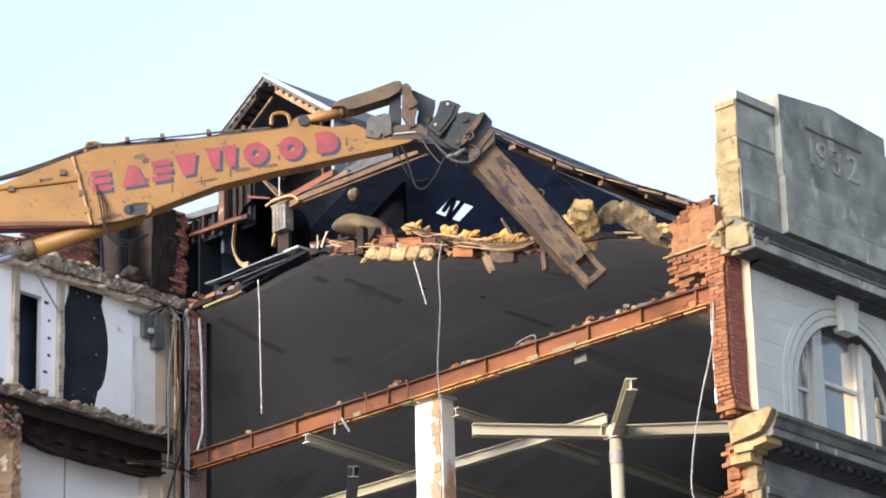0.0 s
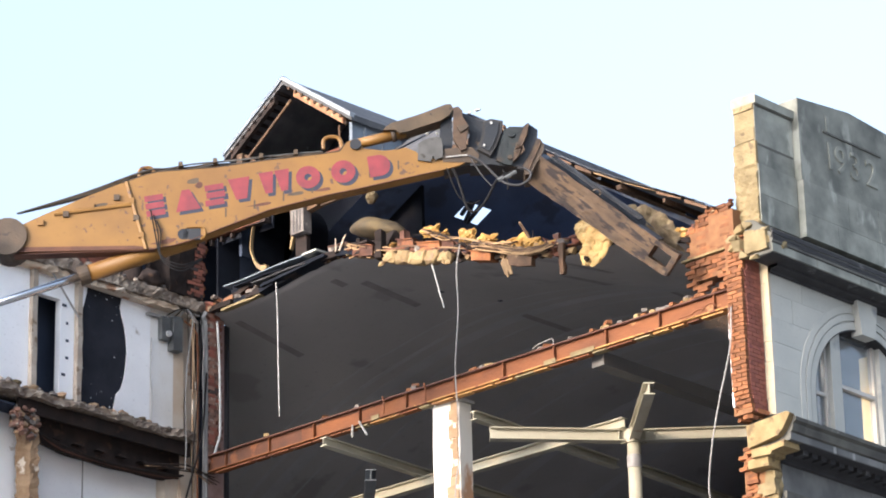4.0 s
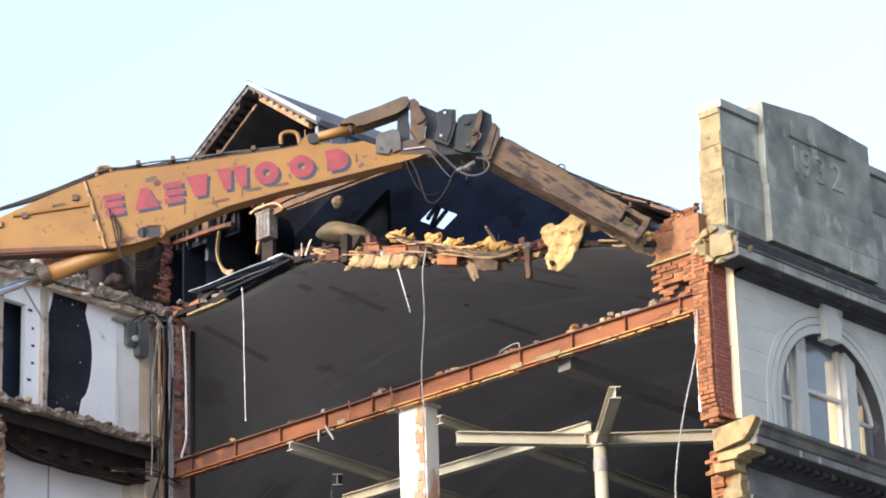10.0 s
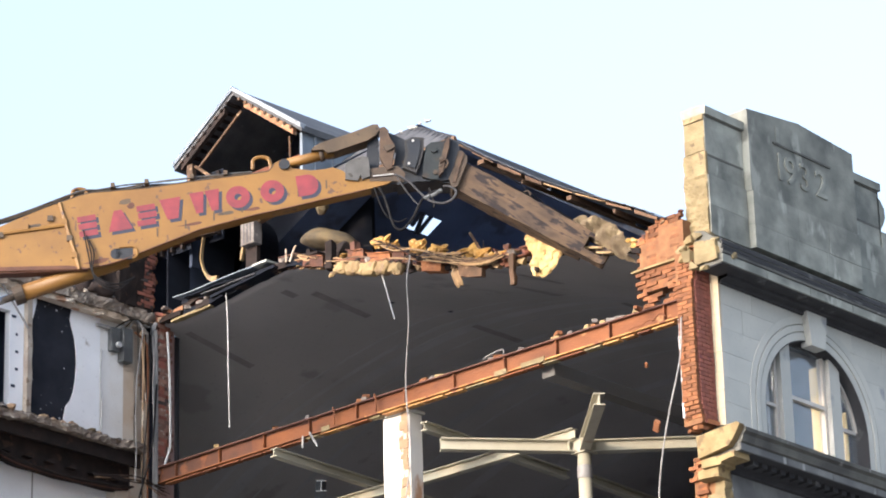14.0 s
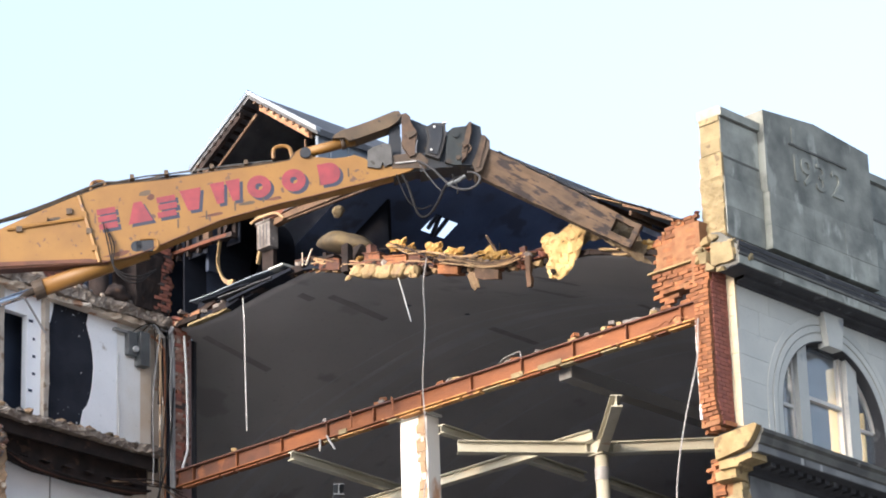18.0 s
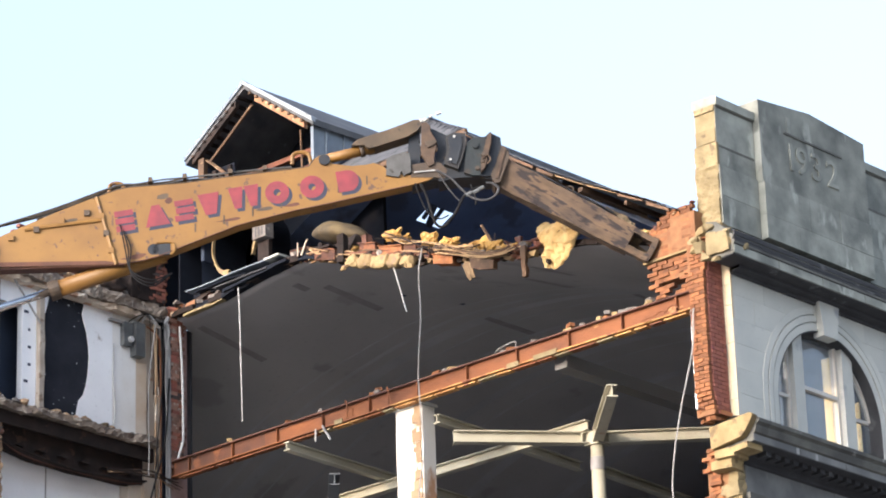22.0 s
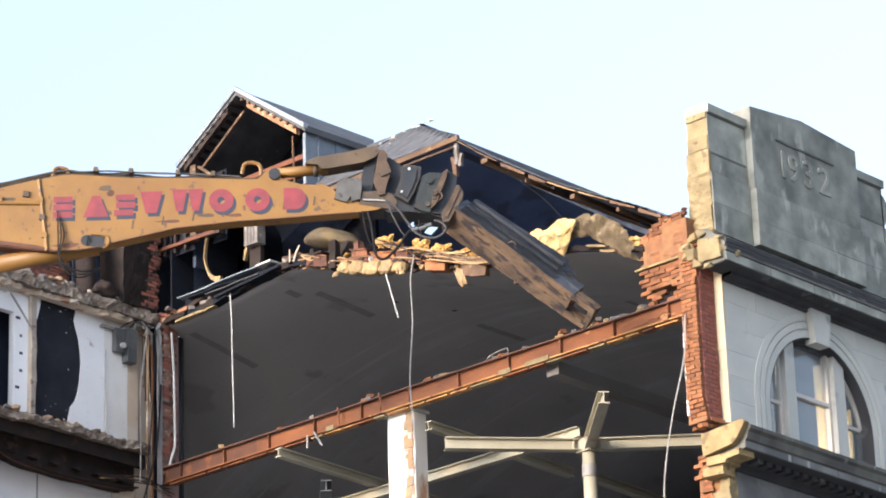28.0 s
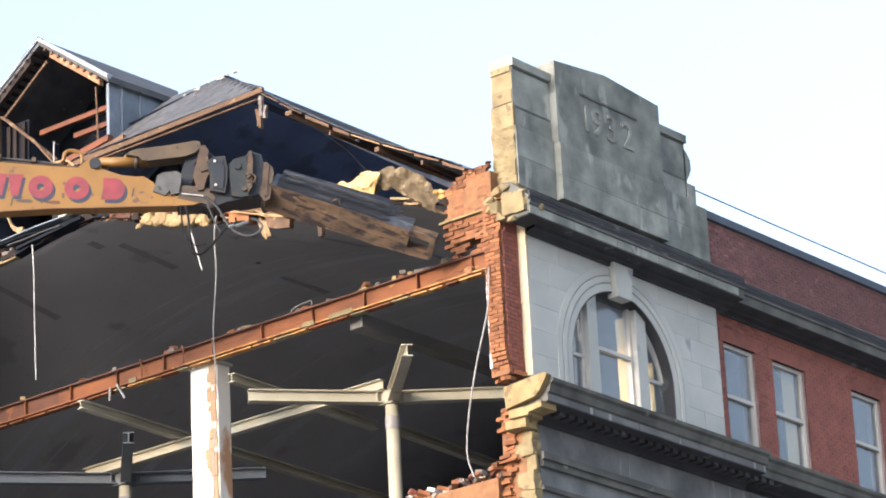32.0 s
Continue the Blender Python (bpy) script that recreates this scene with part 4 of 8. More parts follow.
def gable():
    w = thing("wall_gable_stub", "ragged stub of orange brick gable above the beam", "brick wall", (-0.2, 1.0, 21.1), kind="structure")
    boxed("mortar_core", (-0.298, 0.46, 21.85), (0.02, 1.44, 22.34), M_MORTAR, w)
    boxed("mortar_core", (-0.298, 0.46, 22.34), (0.02, 1.00, 22.52), M_MORTAR, w)
    boxed("mortar_core", (-0.285, 0.55, 21.4), (0.0, 1.40, 21.85), M_MORTAR, w)
    z, row = 21.88, 0
    while z < 22.76:
        left = 1.52 - 0.05 * abs(math.sin(row * 1.7)) - (0.10 if row > 8 else 0)
        right = 0.50 + (0.05 if row % 2 else 0)
        y = right
        l = 0.215 if row % 2 else 0.11
        while y < left - 0.05:
            if z < 22.40 + 0.34 * (1.5 - y) + 0.07 * math.sin(y * 9.0):
                brick(w, (-0.25 + rnd(-0.008, 0.008), y + l / 2, z), (rnd(-1, 1), rnd(-1, 1), 90 + rnd(-1.5, 1.5)), M_BRICK, (l / 0.215, 0.9, 1))
            y += l + 0.01
            l = 0.215
        z += 0.075
        row += 1
    # stone ledge
    bm = bmesh.new()
    add_box(bm, (-0.36, 0.42, 21.80), (-0.1, 1.60, 21.835))
    shake(bm, 0.012, 3)
    part("ledge", bm, M_FRESH, w, "thin pale string course")
    z, row = 21.14, 0
    while z < 21.78:
        left = 1.52 - 0.05 * (9 - row) * 0.5 + rnd(-0.03, 0.03)
        y = 0.40 - (0.1 if row > 5 else 0)
        l = 0.215 if row % 2 else 0.11
        while y < left - 0.05:
            hole = 0.78 < y + l / 2 < 1.05 and 21.2 < z < 21.45
            if not hole and not (z < 21.4 and RNG.random() < 0.08):
                brick(w, (-0.26 + rnd(-0.03, 0.02), y + l / 2, z), (rnd(-2, 2), rnd(-2, 2), 90 + rnd(-4, 4)), M_BRICK, (l / 0.215, 0.9, 1))
            y += l + 0.01
            l = 0.215
        z += 0.075
        row += 1
    for k in range(9):
        y = 0.55 + 0.11 * k
        bm = bmesh.new()
        add_chunk(bm, (-0.22 + rnd(-0.06, 0.05), y, 22.39 + 0.34 * (1.5 - y) + rnd(-0.02, 0.02)), (0.07, rnd(0.05, 0.10), rnd(0.03, 0.06)), 900 + k)
        part("mortar_clod", bm, RNG.choice((M_DUSTBRICK, M_PEEL, M_MORTAR, M_SOOTBRICK)), w)
    # toothed corner steps towards the jamb
    for i in range(9):
        brick(w, (-0.34 + rnd(-0.05, 0.05), 0.30 - 0.02 * i, 21.5 + 0.06 * i), (0, 0, 90 + rnd(-8, 8)), M_BRICK)


gable()


def steel_beam():
    b = thing("steel_beam", "long rust-orange steel girder laid across the opening", "steel beam", (-0.3, 7, 20.68))
    y0, y1 = 0.45, 13.65
    x = -0.30
    boxed("top_flange", (x - 0.10, y0, 21.035), (x + 0.10, y1, 21.06), M_RUSTDARK, b)
    boxed("web", (x - 0.012, y0, 20.745), (x + 0.012, 11.05, 21.035), M_RUST, b)
    # far end of the web: its shade is put into a darker rust
    boxed("web", (x - 0.012, 11.05, 20.745), (x + 0.012, y1, 21.035), M_SCORCHSHADE, b, "scorched dark end of the web")
    # thin dark strip painted as shade below the flange
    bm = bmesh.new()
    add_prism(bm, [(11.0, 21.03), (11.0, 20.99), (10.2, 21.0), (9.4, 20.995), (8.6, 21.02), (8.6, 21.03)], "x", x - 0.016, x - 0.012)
    part("grime", bm, M_SCORCHSHADE, b, "dark grime under the top flange")
    # flange painted sunlit up to y 8, plain rust beyond
    boxed("bottom_flange", (x - 0.10, y0, 20.72), (x + 0.10, 8.0, 20.745), M_LITRUST, b)
    boxed("bottom_flange", (x - 0.10, 8.0, 20.72), (x + 0.10, y1, 20.745), M_RUST, b)
    for k in range(11):
        y = 0.9 + k * 1.22
        boxed("stiffener", (x - 0.085, y, 20.748), (x - 0.014, y + 0.02, 21.03), M_RUST, b)
    # shelf plates and torn remnants hanging under the girder, near ones mostly in sunlit rust
    y = 0.7
    while y < 13.2:
        l = rnd(0.25, 0.6)
        boxed("shelf_plate", (x - 0.09, y, 20.66), (x + 0.05, y + l, 20.685), RNG.choice((M_LITRUST, M_LITRUST, M_CREAM, M_RUST)) if y < 9.5 else M_RUST, b)
        boxed("packing", (x - 0.03, y + l * 0.3, 20.685), (x + 0.03, y + l * 0.3 + 0.07, 20.72), M_RUSTDARK, b)
        y += l + rnd(0.02, 0.08)
    for y, l in ((3.6, 0.55), (4.5, 0.28), (8.9, 0.2)):
        boxed("plaster_scab", (x - 0.118, y, 20.70), (x - 0.09, y + l, 20.79), M_CREAM, b, "pale plaster scab")
    for y in (7.68, 8.75):
        bm = bmesh.new()
        add_tube(bm, [(x - 0.13, y, 20.75), (x - 0.13, y, 20.98), (x - 0.12, y + 0.04, 21.1)], 0.02, 6)
        part("hanger_bolt", bm, M_RUST, b)
    for pts in ([(x - 0.12, 9.40, 20.76), (x - 0.13, 9.34, 20.66), (x - 0.13, 9.24, 20.52), (x - 0.12, 9.20, 20.44)], [(x - 0.1, 9.60, 20.74), (x - 0.1, 9.61, 20.50)], [(x - 0.05, 5.10, 21.06), (x - 0.05, 5.06, 21.13), (x - 0.05, 4.92, 21.17), (x - 0.05, 4.62, 21.19), (x - 0.05, 4.60, 21.06)]):
        bm = bmesh.new()
        add_tube(bm, pts, 0.022 if pts[0][1] > 9.3 else 0.010, 6)
        part("bent_bracket", bm, M_GREYPIPE, b, "bent grey bracket left on the girder")
    # bent strips near the jamb
    for i in range(3):
        bm = bmesh.new()
        yy = 0.8 + 0.25 * i
        add_tube(bm, [(x - 0.14, yy, 20.78), (x - 0.17, yy + 0.12, 20.86 - 0.05 * i), (x - 0.16, yy + 0.32, 20.76)], 0.014, 5)
        part("bent_strip", bm, M_RUST, b)


steel_beam()


def loose_bricks():
    """Single bricks and lumps left along the girder's top."""
    spots = [(1.55, 2), (1.95, 1), (2.12, 1), (2.5, 2), (2.62, 1), (3.05, 1), (3.35, 2), (3.48, 1), (4.25, 1), (4.75, 1), (4.95, 1), (6.2, 1), (6.38, 1), (6.55, 1), (8.05, 2), (8.2, 1), (9.5, 1), (10.4, 1), (12.0, 1), (1.25, 1), (2.3, 1)]
    for y, n in spots:
        for k in range(n):
            ob = brick(None, (-0.30 + rnd(-0.03, 0.03), y, 21.06 + 0.0335 + 0.066 * k), (0, 0, rnd(0, 180)), RNG.choice((M_BRICK, M_TILE, M_RUBBLE)), (rnd(0.5, 1), 1, 1))
            ob.name = "loose_brick"
            tagged(ob, "chipped orange brick lying on the rusty girder", "brick", "bricks along the girder")


loose_bricks()


def pier():
    p = thing("pier", "square pier with peeling white paint under the girder", "pier", (0, 7.4, 0))
    bm = bmesh.new()
    add_box(bm, (-0.20, 7.06, 0.0), (0.15, 7.73, 20.66))
    bmesh.ops.subdivide_edges(bm, edges=[e for e in bm.edges if abs((e.verts[0].co - e.verts[1].co).z) > 5], cuts=60)
    shake(bm, 0.012, 1.2)
    rounded(bm, 0.012, 60)
    part("shaft", bm, M_PIER, p)
    boxed("cap_plate", (-0.24, 7.02, 20.66), (0.18, 7.77, 20.715), M_STONE, p)
    # thick scales of old render along one arris
    for i in range(26):
        z = 16.0 + i * 0.18
        w = 0.20 + 0.07 * math.sin(i * 0.9) + rnd(-0.03, 0.03)
        bm = bmesh.new()
        add_box(bm, (-0.226, 7.08 + rnd(0, 0.015), z), (-0.198, 7.08 + w, z + 0.178))
        bmesh.ops.subdivide_edges(bm, edges=bm.edges, cuts=2, use_grid_fill=True)
        shake(bm, 0.02, 6, i)
        part("render_scale", bm, M_PEEL, p, "scale of bare brown render")


pier()

# ------------------------------------------------------------ inside: ceilings, floor and steel grid
CEIL = [(13.75, 24.03), (12.8, 24.03), (12.2, 24.03), (11.5, 24.12), (10.9, 24.20), (10.1, 24.26), (9.6, 24.18), (8.8, 23.88), (6.6, 23.28), (4.4, 22.74), (3.0, 22.62), (1.6, 22.22), (0.65, 21.9)]


def ceil_z(y):
    for (a, za), (b, zb) in zip(CEIL, CEIL[1:]):
        if b <= y <= a:
            return za + (zb - za) * (a - y) / (a - b)
    return CEIL[-1][1] if y < 1 else CEIL[0][1]


def vault_z(x, y):
    """Underside of the plaster: the sagging torn edge runs into one wide shallow barrel vault."""
    barrel = 24.0 - (y - 9.0) ** 2 / 27
    edge = ceil_z(y)
    if y > 13.75:
        edge -= 0.15 * (y - 13.75) + 0.12 * (y - 13.75) ** 2
    s = max(0.0, min(1.0, (x + 0.2) / 4.7))
    return edge + (barrel - edge) * s


def vault_strip(bm, xs, ys, drop, thick):
    """A sheet that lies along the vault, a little under its face."""
    grid = [[[bm.verts.new((x, y, vault_z(x, y) - drop + h)) for y in ys] for x in xs] for h in (0, thick)]
    n, m = len(xs) - 1, len(ys) - 1
    for i in range(n):
        for j in range(m):
            for k, lay in enumerate(grid):
                f = (lay[i][j], lay[i + 1][j], lay[i + 1][j + 1], lay[i][j + 1])
                bm.faces.new(f if k else f[::-1])
    lo, hi = grid
    for i in range(n):
        for j in (0, m):
            bm.faces.new((lo[i][j], lo[i + 1][j], hi[i + 1][j], hi[i][j]))
    for j in range(m):
        for i in (0, n):
            bm.faces.new((lo[i][j], lo[i][j + 1], hi[i][j + 1], hi[i][j]))


def even(ob):
    """Keeps the rims of a smooth sheet flat, so that its face is shaded evenly."""
    for p in ob.data.polygons:
        p.use_smooth = abs(p.normal.z) > 0.6


def hall():
    c = thing("ceiling", "smooth grey vaulted plaster ceiling of the upper hall", "ceiling", (6, 7, 22), kind="structure")
    rows = [0.7 + 13.05 * k / 40 for k in range(41)]
    bm = bmesh.new()
    vault_strip(bm, [-0.22, 0.0, 0.36, 0.6, 0.9, 1.2, 1.5, 1.8, 2.1, 2.5, 2.9, 3.3, 3.7, 4.1, 4.5, 6, 8, 12, 15.95], rows + [13.75 + 8.25 * k / 24 for k in range(1, 25)], 0, 0.07)
    beyond = [f for f in bm.faces if f.calc_center_median().x < 0.35 and f.calc_center_median().y > 13.76]
    bmesh.ops.delete(bm, geom=beyond, context="FACES")
    even(part("soffit", bm, M_CEIL, c, smooth=True))
    # long dusty slots let into the plaster, and small holes
    for x, y, l in ((0.85, 10.4, 1.55), (0.35, 10.75, 0.35), (0.25, 13.35, 1.8), (0.6, 4.9, 1.2), (2.0, 6.2, 1.3), (4.2, 9.2, 1.4), (4.5, 5.6, 1.2), (2.15, 9.6, 0.1), (3.2, 9.0, 0.08)):
        bm = bmesh.new()
        vault_strip(bm, [x + l * k / 6 for k in range(7)], [y, y + (0.17 if l > 0.2 else 0.1)], 0.006, 0.004)
        part("slot", bm, M_SLOT if l > 0.2 else M_DARK, c, "long dusty ventilation slot" if l > 0.2 else "small hole in the plaster")
    # smooth plaster bands that follow the vault
    for x, w in ((3.3, 0.05), (3.75, 0.10), (4.1, 0.28), (4.75, 0.06), (5.6, 0.12), (7.2, 0.25), (8.0, 0.08), (9.6, 0.3), (12.0, 0.3)):
        bm = bmesh.new()
        vault_strip(bm, [x, x + w], [1.0 + 18.0 * k / 60 for k in range(61)], 0.004, 0.003)
        part("plaster_band", bm, M_BAND, c, "smooth paler band round the vault")
    d = thing("cross_beam", "pale timber trimmer crossing behind the girder", "beam", (8, 3.8, 20.6))
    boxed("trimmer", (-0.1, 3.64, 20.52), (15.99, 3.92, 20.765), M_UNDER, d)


hall()


def i_beam(parent, a, b, depth=0.17, width=0.15, name="member", material=None):
    a, b = Vector(a), Vector(b)
    d = (b - a).normalized()
    side = d.cross(Vector((0, 0, 1))).normalized()
    up = side.cross(d)
    bm = bmesh.new()

    def slab(s0, s1, u0, u1):
        vs = [bm.verts.new(p + side * s + up * u) for p in (a, b) for s, u in ((s0, u0), (s1, u0), (s1, u1), (s0, u1))]
        for f in ((0, 1, 2, 3), (7, 6, 5, 4), (0, 4, 5, 1), (1, 5, 6, 2), (2, 6, 7, 3), (3, 7, 4, 0)):
            bm.faces.new([vs[i] for i in f])
    slab(-width / 2, width / 2, depth / 2 - 0.02, depth / 2)
    slab(-0.008, 0.008, -depth / 2 + 0.02, depth / 2 - 0.02)
    slab(-width / 2, width / 2, -depth / 2, -depth / 2 + 0.02)
    return part(name, bm, material or M_CREAMSTEEL, parent)


def steel_frame():
    g = thing("steel_grid", "cream painted steel joists crossing the lower hall", "steel frame", (3, 7, 20.3))
    i_beam(g, (-0.1, 6.80, 20.33), (4.12, 6.98, 20.33))
    i_beam(g, (4.6, 6.85, 20.33), (9.5, 7.2, 20.33))
    i_beam(g, (-1.0, 9.78, 20.33), (9.5, 10.25, 20.33))
    t = thing("branching_column", "round cream steel column with cantilever arms", "column", (1.95, 4.73, 0))
    c = Vector((1.95, 4.73, 19.89))
    bm = bmesh.new()
    add_tube(bm, [(c.x, c.y, 0), (c.x, c.y, 19.75)], 0.125, 20)
    part("shaft", bm, M_CREAMSTEEL, t, smooth=True)
    bm = bmesh.new()
    add_tube(bm, [(c.x, c.y, 19.28), (c.x, c.y, 19.52)], 0.14, 20)
    part("painted_band", bm, M_GREYPIPE, t, "grey band round the shaft")
    boxed("head_plate", (c.x - 0.17, c.y - 0.17, 19.75), (c.x + 0.17, c.y + 0.17, 20.0), M_CREAMSTEEL, t, bevel=0.015)
    for end, d in (((-2.03, 1.69), 0.22), ((1.78, -2.08), 0.22), ((-1.92, -1.98), 0.22)):
        i_beam(t, c, (c.x + end[0], c.y + end[1], c.z), d, 0.2, "arm")
        e = Vector((end[0], end[1], 0)).normalized()
        q = Vector((-e.y, e.x, 0)) * 0.095
        bm = bmesh.new()
        vs = [bm.verts.new(c + e * (0.28 + k * 0.015) + q * j + Vector((0, 0, h))) for k in (0, 1) for j, h in ((-1, -0.09), (1, -0.09), (1, 0.09), (-1, 0.09))]
        for f in ((0, 1, 2, 3), (7, 6, 5, 4), (0, 4, 5, 1), (1, 5, 6, 2), (2, 6, 7, 3), (3, 7, 4, 0)):
            bm.faces.new([vs[i] for i in f])
        part("stiffener", bm, M_CREAMSTEEL, t)
    # second column stands deeper in: arms and head get the shaded steel colour
    t2 = copy_thing(t, Matrix.Translation((2.05, 11.63, 0)))
    tagged(t2, "round steel column with blue-grey cantilever arms", "column")
    for ob in t2.children_recursive:
        if ob.name.split(".")[0] in ("arm", "stiffener", "head_plate"):
            ob.data = ob.data.copy()
            ob.data.materials[0] = M_SHADESTEEL
    for x, ya, yb in ((1.74, 4.75, 8.7), (1.74, 9.45, 12.4)):
        g2 = thing("steel_purlin", "sunlit cream steel beam laid across the arms", "beam", (x, ya, 19.8))
        i_beam(g2, (x, ya, 20.105), (x, yb, 20.105), 0.2, 0.16, "beam")


steel_frame()


# ------------------------------------------------------------ opened wing with white rooms
def wing():
    w = thing("wall_opened_rooms", "white plastered partition of the opened rooms", "wall", (-3, 14, 21.4), kind="structure")
    y0, y1 = 13.95, 14.10
    boxed("plaster_panel", (-9.0, y0, 21.45), (-4.68, y1, 24.02), M_PLASTER, w)
    boxed("plaster_panel", (-4.56, y0, 23.52), (-3.91, y1, 24.02), M_PLASTER, w)
    boxed("plaster_panel", (-3.91, y0, 21.45), (-3.56, y1, 24.02), M_PLASTER, w)
    boxed("black_panel", (-3.44, y0 + 0.01, 21.45), (-2.15, y1, 24.02), M_BLACK, w, "black bitumen-coated patch with white flecks")
    # dark sheet that stands in for shade beyond the doorway
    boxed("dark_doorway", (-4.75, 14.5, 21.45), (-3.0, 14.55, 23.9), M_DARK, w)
    # torn edge between the black patch and the plaster
    bm = bmesh.new()
    pts = [(-2.36, 24.02), (-2.37, 23.90), (-2.41, 23.72), (-2.37, 23.58), (-2.29, 23.37), (-2.24, 23.1), (-2.22, 22.85), (-2.25, 22.5), (-2.30, 22.25), (-2.37, 22.06), (-2.48, 21.93), (-2.53, 21.7), (-2.57, 21.45), (-1.62, 21.45), (-1.62, 24.02)]
    add_prism(bm, pts, "y", y0 - 0.004, y1)
    part("torn_plaster", bm, M_PLASTER, w)
    boxed("stained_panel", (-1.618, y0, 21.45), (-1.0, y1, 24.02), M_WASHED, w, "water-marked plaster by the pipes")
    boxed("stained_panel", (-0.998, y0, 21.45), (-0.72, y1, 24.02), M_STAINED, w, "brown-stained plaster by the pipes")
    bm = bmesh.new()
    add_prism(bm, [(-3.46, 24.0), (-3.27, 23.98), (-3.28, 23.80), (-3.31, 23.68), (-3.36, 23.50), (-3.46, 23.46)], "y", y0 - 0.02, y0 + 0.01)
    part("plaster_flap", bm, M_PLASTER, w)
    for x in (-4.62, -3.50):
        bm = bmesh.new()
        add_box(bm, (x - 0.06, 13.84, 21.45), (x + 0.06, 14.1, 24.02))
        bmesh.ops.subdivide_edges(bm, edges=bm.edges, cuts=8, use_grid_fill=True)
        shake(bm, 0.02, 4, x)
        part("broken_wall_end", bm, M_RAWEND, w, "raw end of a broken partition")
    for k in range(5):
        boxed("bolt", (-3.8 + rnd(-0.1, 0.1), y0 - 0.012, 22.0 + 0.35 * k), (-3.77, y0, 22.05 + 0.35 * k), M_DARK, w)

    s = thing("slab_upper", "broken concrete slab edge with rubble above the white rooms", "slab", (-4, 15, 24.0), kind="structure")

    def ragged(lo, hi, seed):
        """A slab whose exposed edge is broken at several scales."""
        bm = bmesh.new()
        add_box(bm, lo, hi)
        bmesh.ops.subdivide_edges(bm, edges=[e for e in bm.edges if abs((e.verts[0].co - e.verts[1].co).x) > 2], cuts=150)
        bmesh.ops.subdivide_edges(bm, edges=[e for e in bm.edges if abs((e.verts[0].co - e.verts[1].co).z) > 0.08], cuts=4)
        for v in bm.verts:
            if v.co.y < lo[1] + 0.02:
                p = v.co * 1.0
                n = noise.noise(Vector((p.x * 1.7, seed, p.z * 3))) * 0.10 + noise.noise(Vector((p.x * 6, seed + 4, p.z * 9))) * 0.06 + noise.noise(Vector((p.x * 21, seed + 9, p.z * 25))) * 0.03
                v.co.y += n
                v.co.z += noise.noise(Vector((p.x * 2.3, seed + 2, p.z))) * 0.05 + noise.noise(Vector((p.x * 11, seed + 7, p.z * 5))) * 0.03
        return bm
    part("slab", ragged((-9.0, 13.66, 24.03), (-0.36, 18.0, 24.25), 1.0), M_SLABEDGE, s)
    part("plaster_lip", ragged((-9.0, 13.74, 23.93), (-0.7, 13.94, 24.035), 5.0), M_STAINED, s)
    s = thing("slab_middle", "broken concrete floor slab with hanging dark soffit", "slab", (-4, 14.5, 20.9), kind="structure")
    part("slab", ragged((-9.0, 13.66, 21.30), (-0.62, 14.88, 21.45), 8.0), M_SLABEDGE, s)
    # dark sheet added where the void below the slab lies in shade
    bm = bmesh.new()
    add_prism(bm, [(-4.95, 21.28), (-0.66, 21.28), (-0.70, 20.62), (-1.3, 20.53), (-1.9, 20.50), (-2.6, 20.47), (-3.3, 20.50), (-3.9, 20.54), (-4.4, 20.62), (-4.95, 20.80)], "y", 14.06, 14.13)
    part("sagging_board", bm, M_CHARSHADE, s, "charred board sagging under the slab")
    boxed("edge_beam", (-5.0, 13.80, 21.02), (-0.66, 13.88, 21.29), M_CHARSHADE, s)
    boxed("soffit_board", (-8.9, 13.88, 21.12), (-0.66, 14.355, 21.16), M_DARK, s)
    # sagging lath edge
    for k in range(5):
        bm = bmesh.new()
        y = 13.97 + 0.07 * k
        add_tube(bm, [(-4.55 + 0.1 * k, y - 0.12, 20.72 + 0.02 * k), (-3.75, y - 0.10, 20.58 - 0.01 * k), (-2.55, y - 0.07, 20.50 + 0.012 * k), (-1.3, y - 0.12, 20.56 - 0.01 * k), (-0.8, y - 0.12, 20.62)], 0.022, 5)
        part("lath", bm, M_CHARSHADE if k != 2 else M_RUSTDARK, s)
    for k in range(9):
        bm = bmesh.new()
        xa, za = -1.55 + rnd(-0.3, 0.3), 20.66 + rnd(-0.04, 0.06)
        add_tube(bm, [(xa, 13.88, za), (-0.85, 13.70, 20.72 + rnd(-0.06, 0.08)), (-0.52 + rnd(-0.2, 0.45), 13.52, 20.52 + rnd(-0.16, 0.22))], rnd(0.010, 0.022), 5, 0.6)
        part("snapped_lath", bm, RNG.choice((M_CHARSHADE, M_TIMBER, M_CHARSHADE, M_RUBBLE)), s)
    for k in range(6):
        x = -3.9 + 0.55 * k
        bm = bmesh.new()
        add_prism(bm, [(x - 0.15, 20.72), (x + 0.07, 20.70), (x + 0.05, 20.80), (x - 0.05, 20.77)], "y", 13.94, 14.05)
        part("bracket", bm, M_CHARSHADE, s)
    w = thing("wall_lower_room", "white plastered wall of the room below", "wall", (-3, 15, 17.6), kind="structure")
    boxed("plaster_panel", (-5.25, 14.36, 17.6), (-0.31, 14.5, 21.29), M_PLASTER, w)
    # no opening is cut here: its shade is this dark panel
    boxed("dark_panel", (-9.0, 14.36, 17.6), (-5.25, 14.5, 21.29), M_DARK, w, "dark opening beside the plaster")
    boxed("plaster_return", (-1.05, 14.1, 17.6), (-0.70, 14.355, 20.70), M_STAINED, w)
    boxed("seam", (-2.95, 14.345, 17.6), (-2.93, 14.36, 20.9), M_GREYPIPE, w)
    p = thing("wall_broken_pier", "broken brick pier hanging with mortar", "brick wall", (-4.7, 14, 17.6), kind="structure")
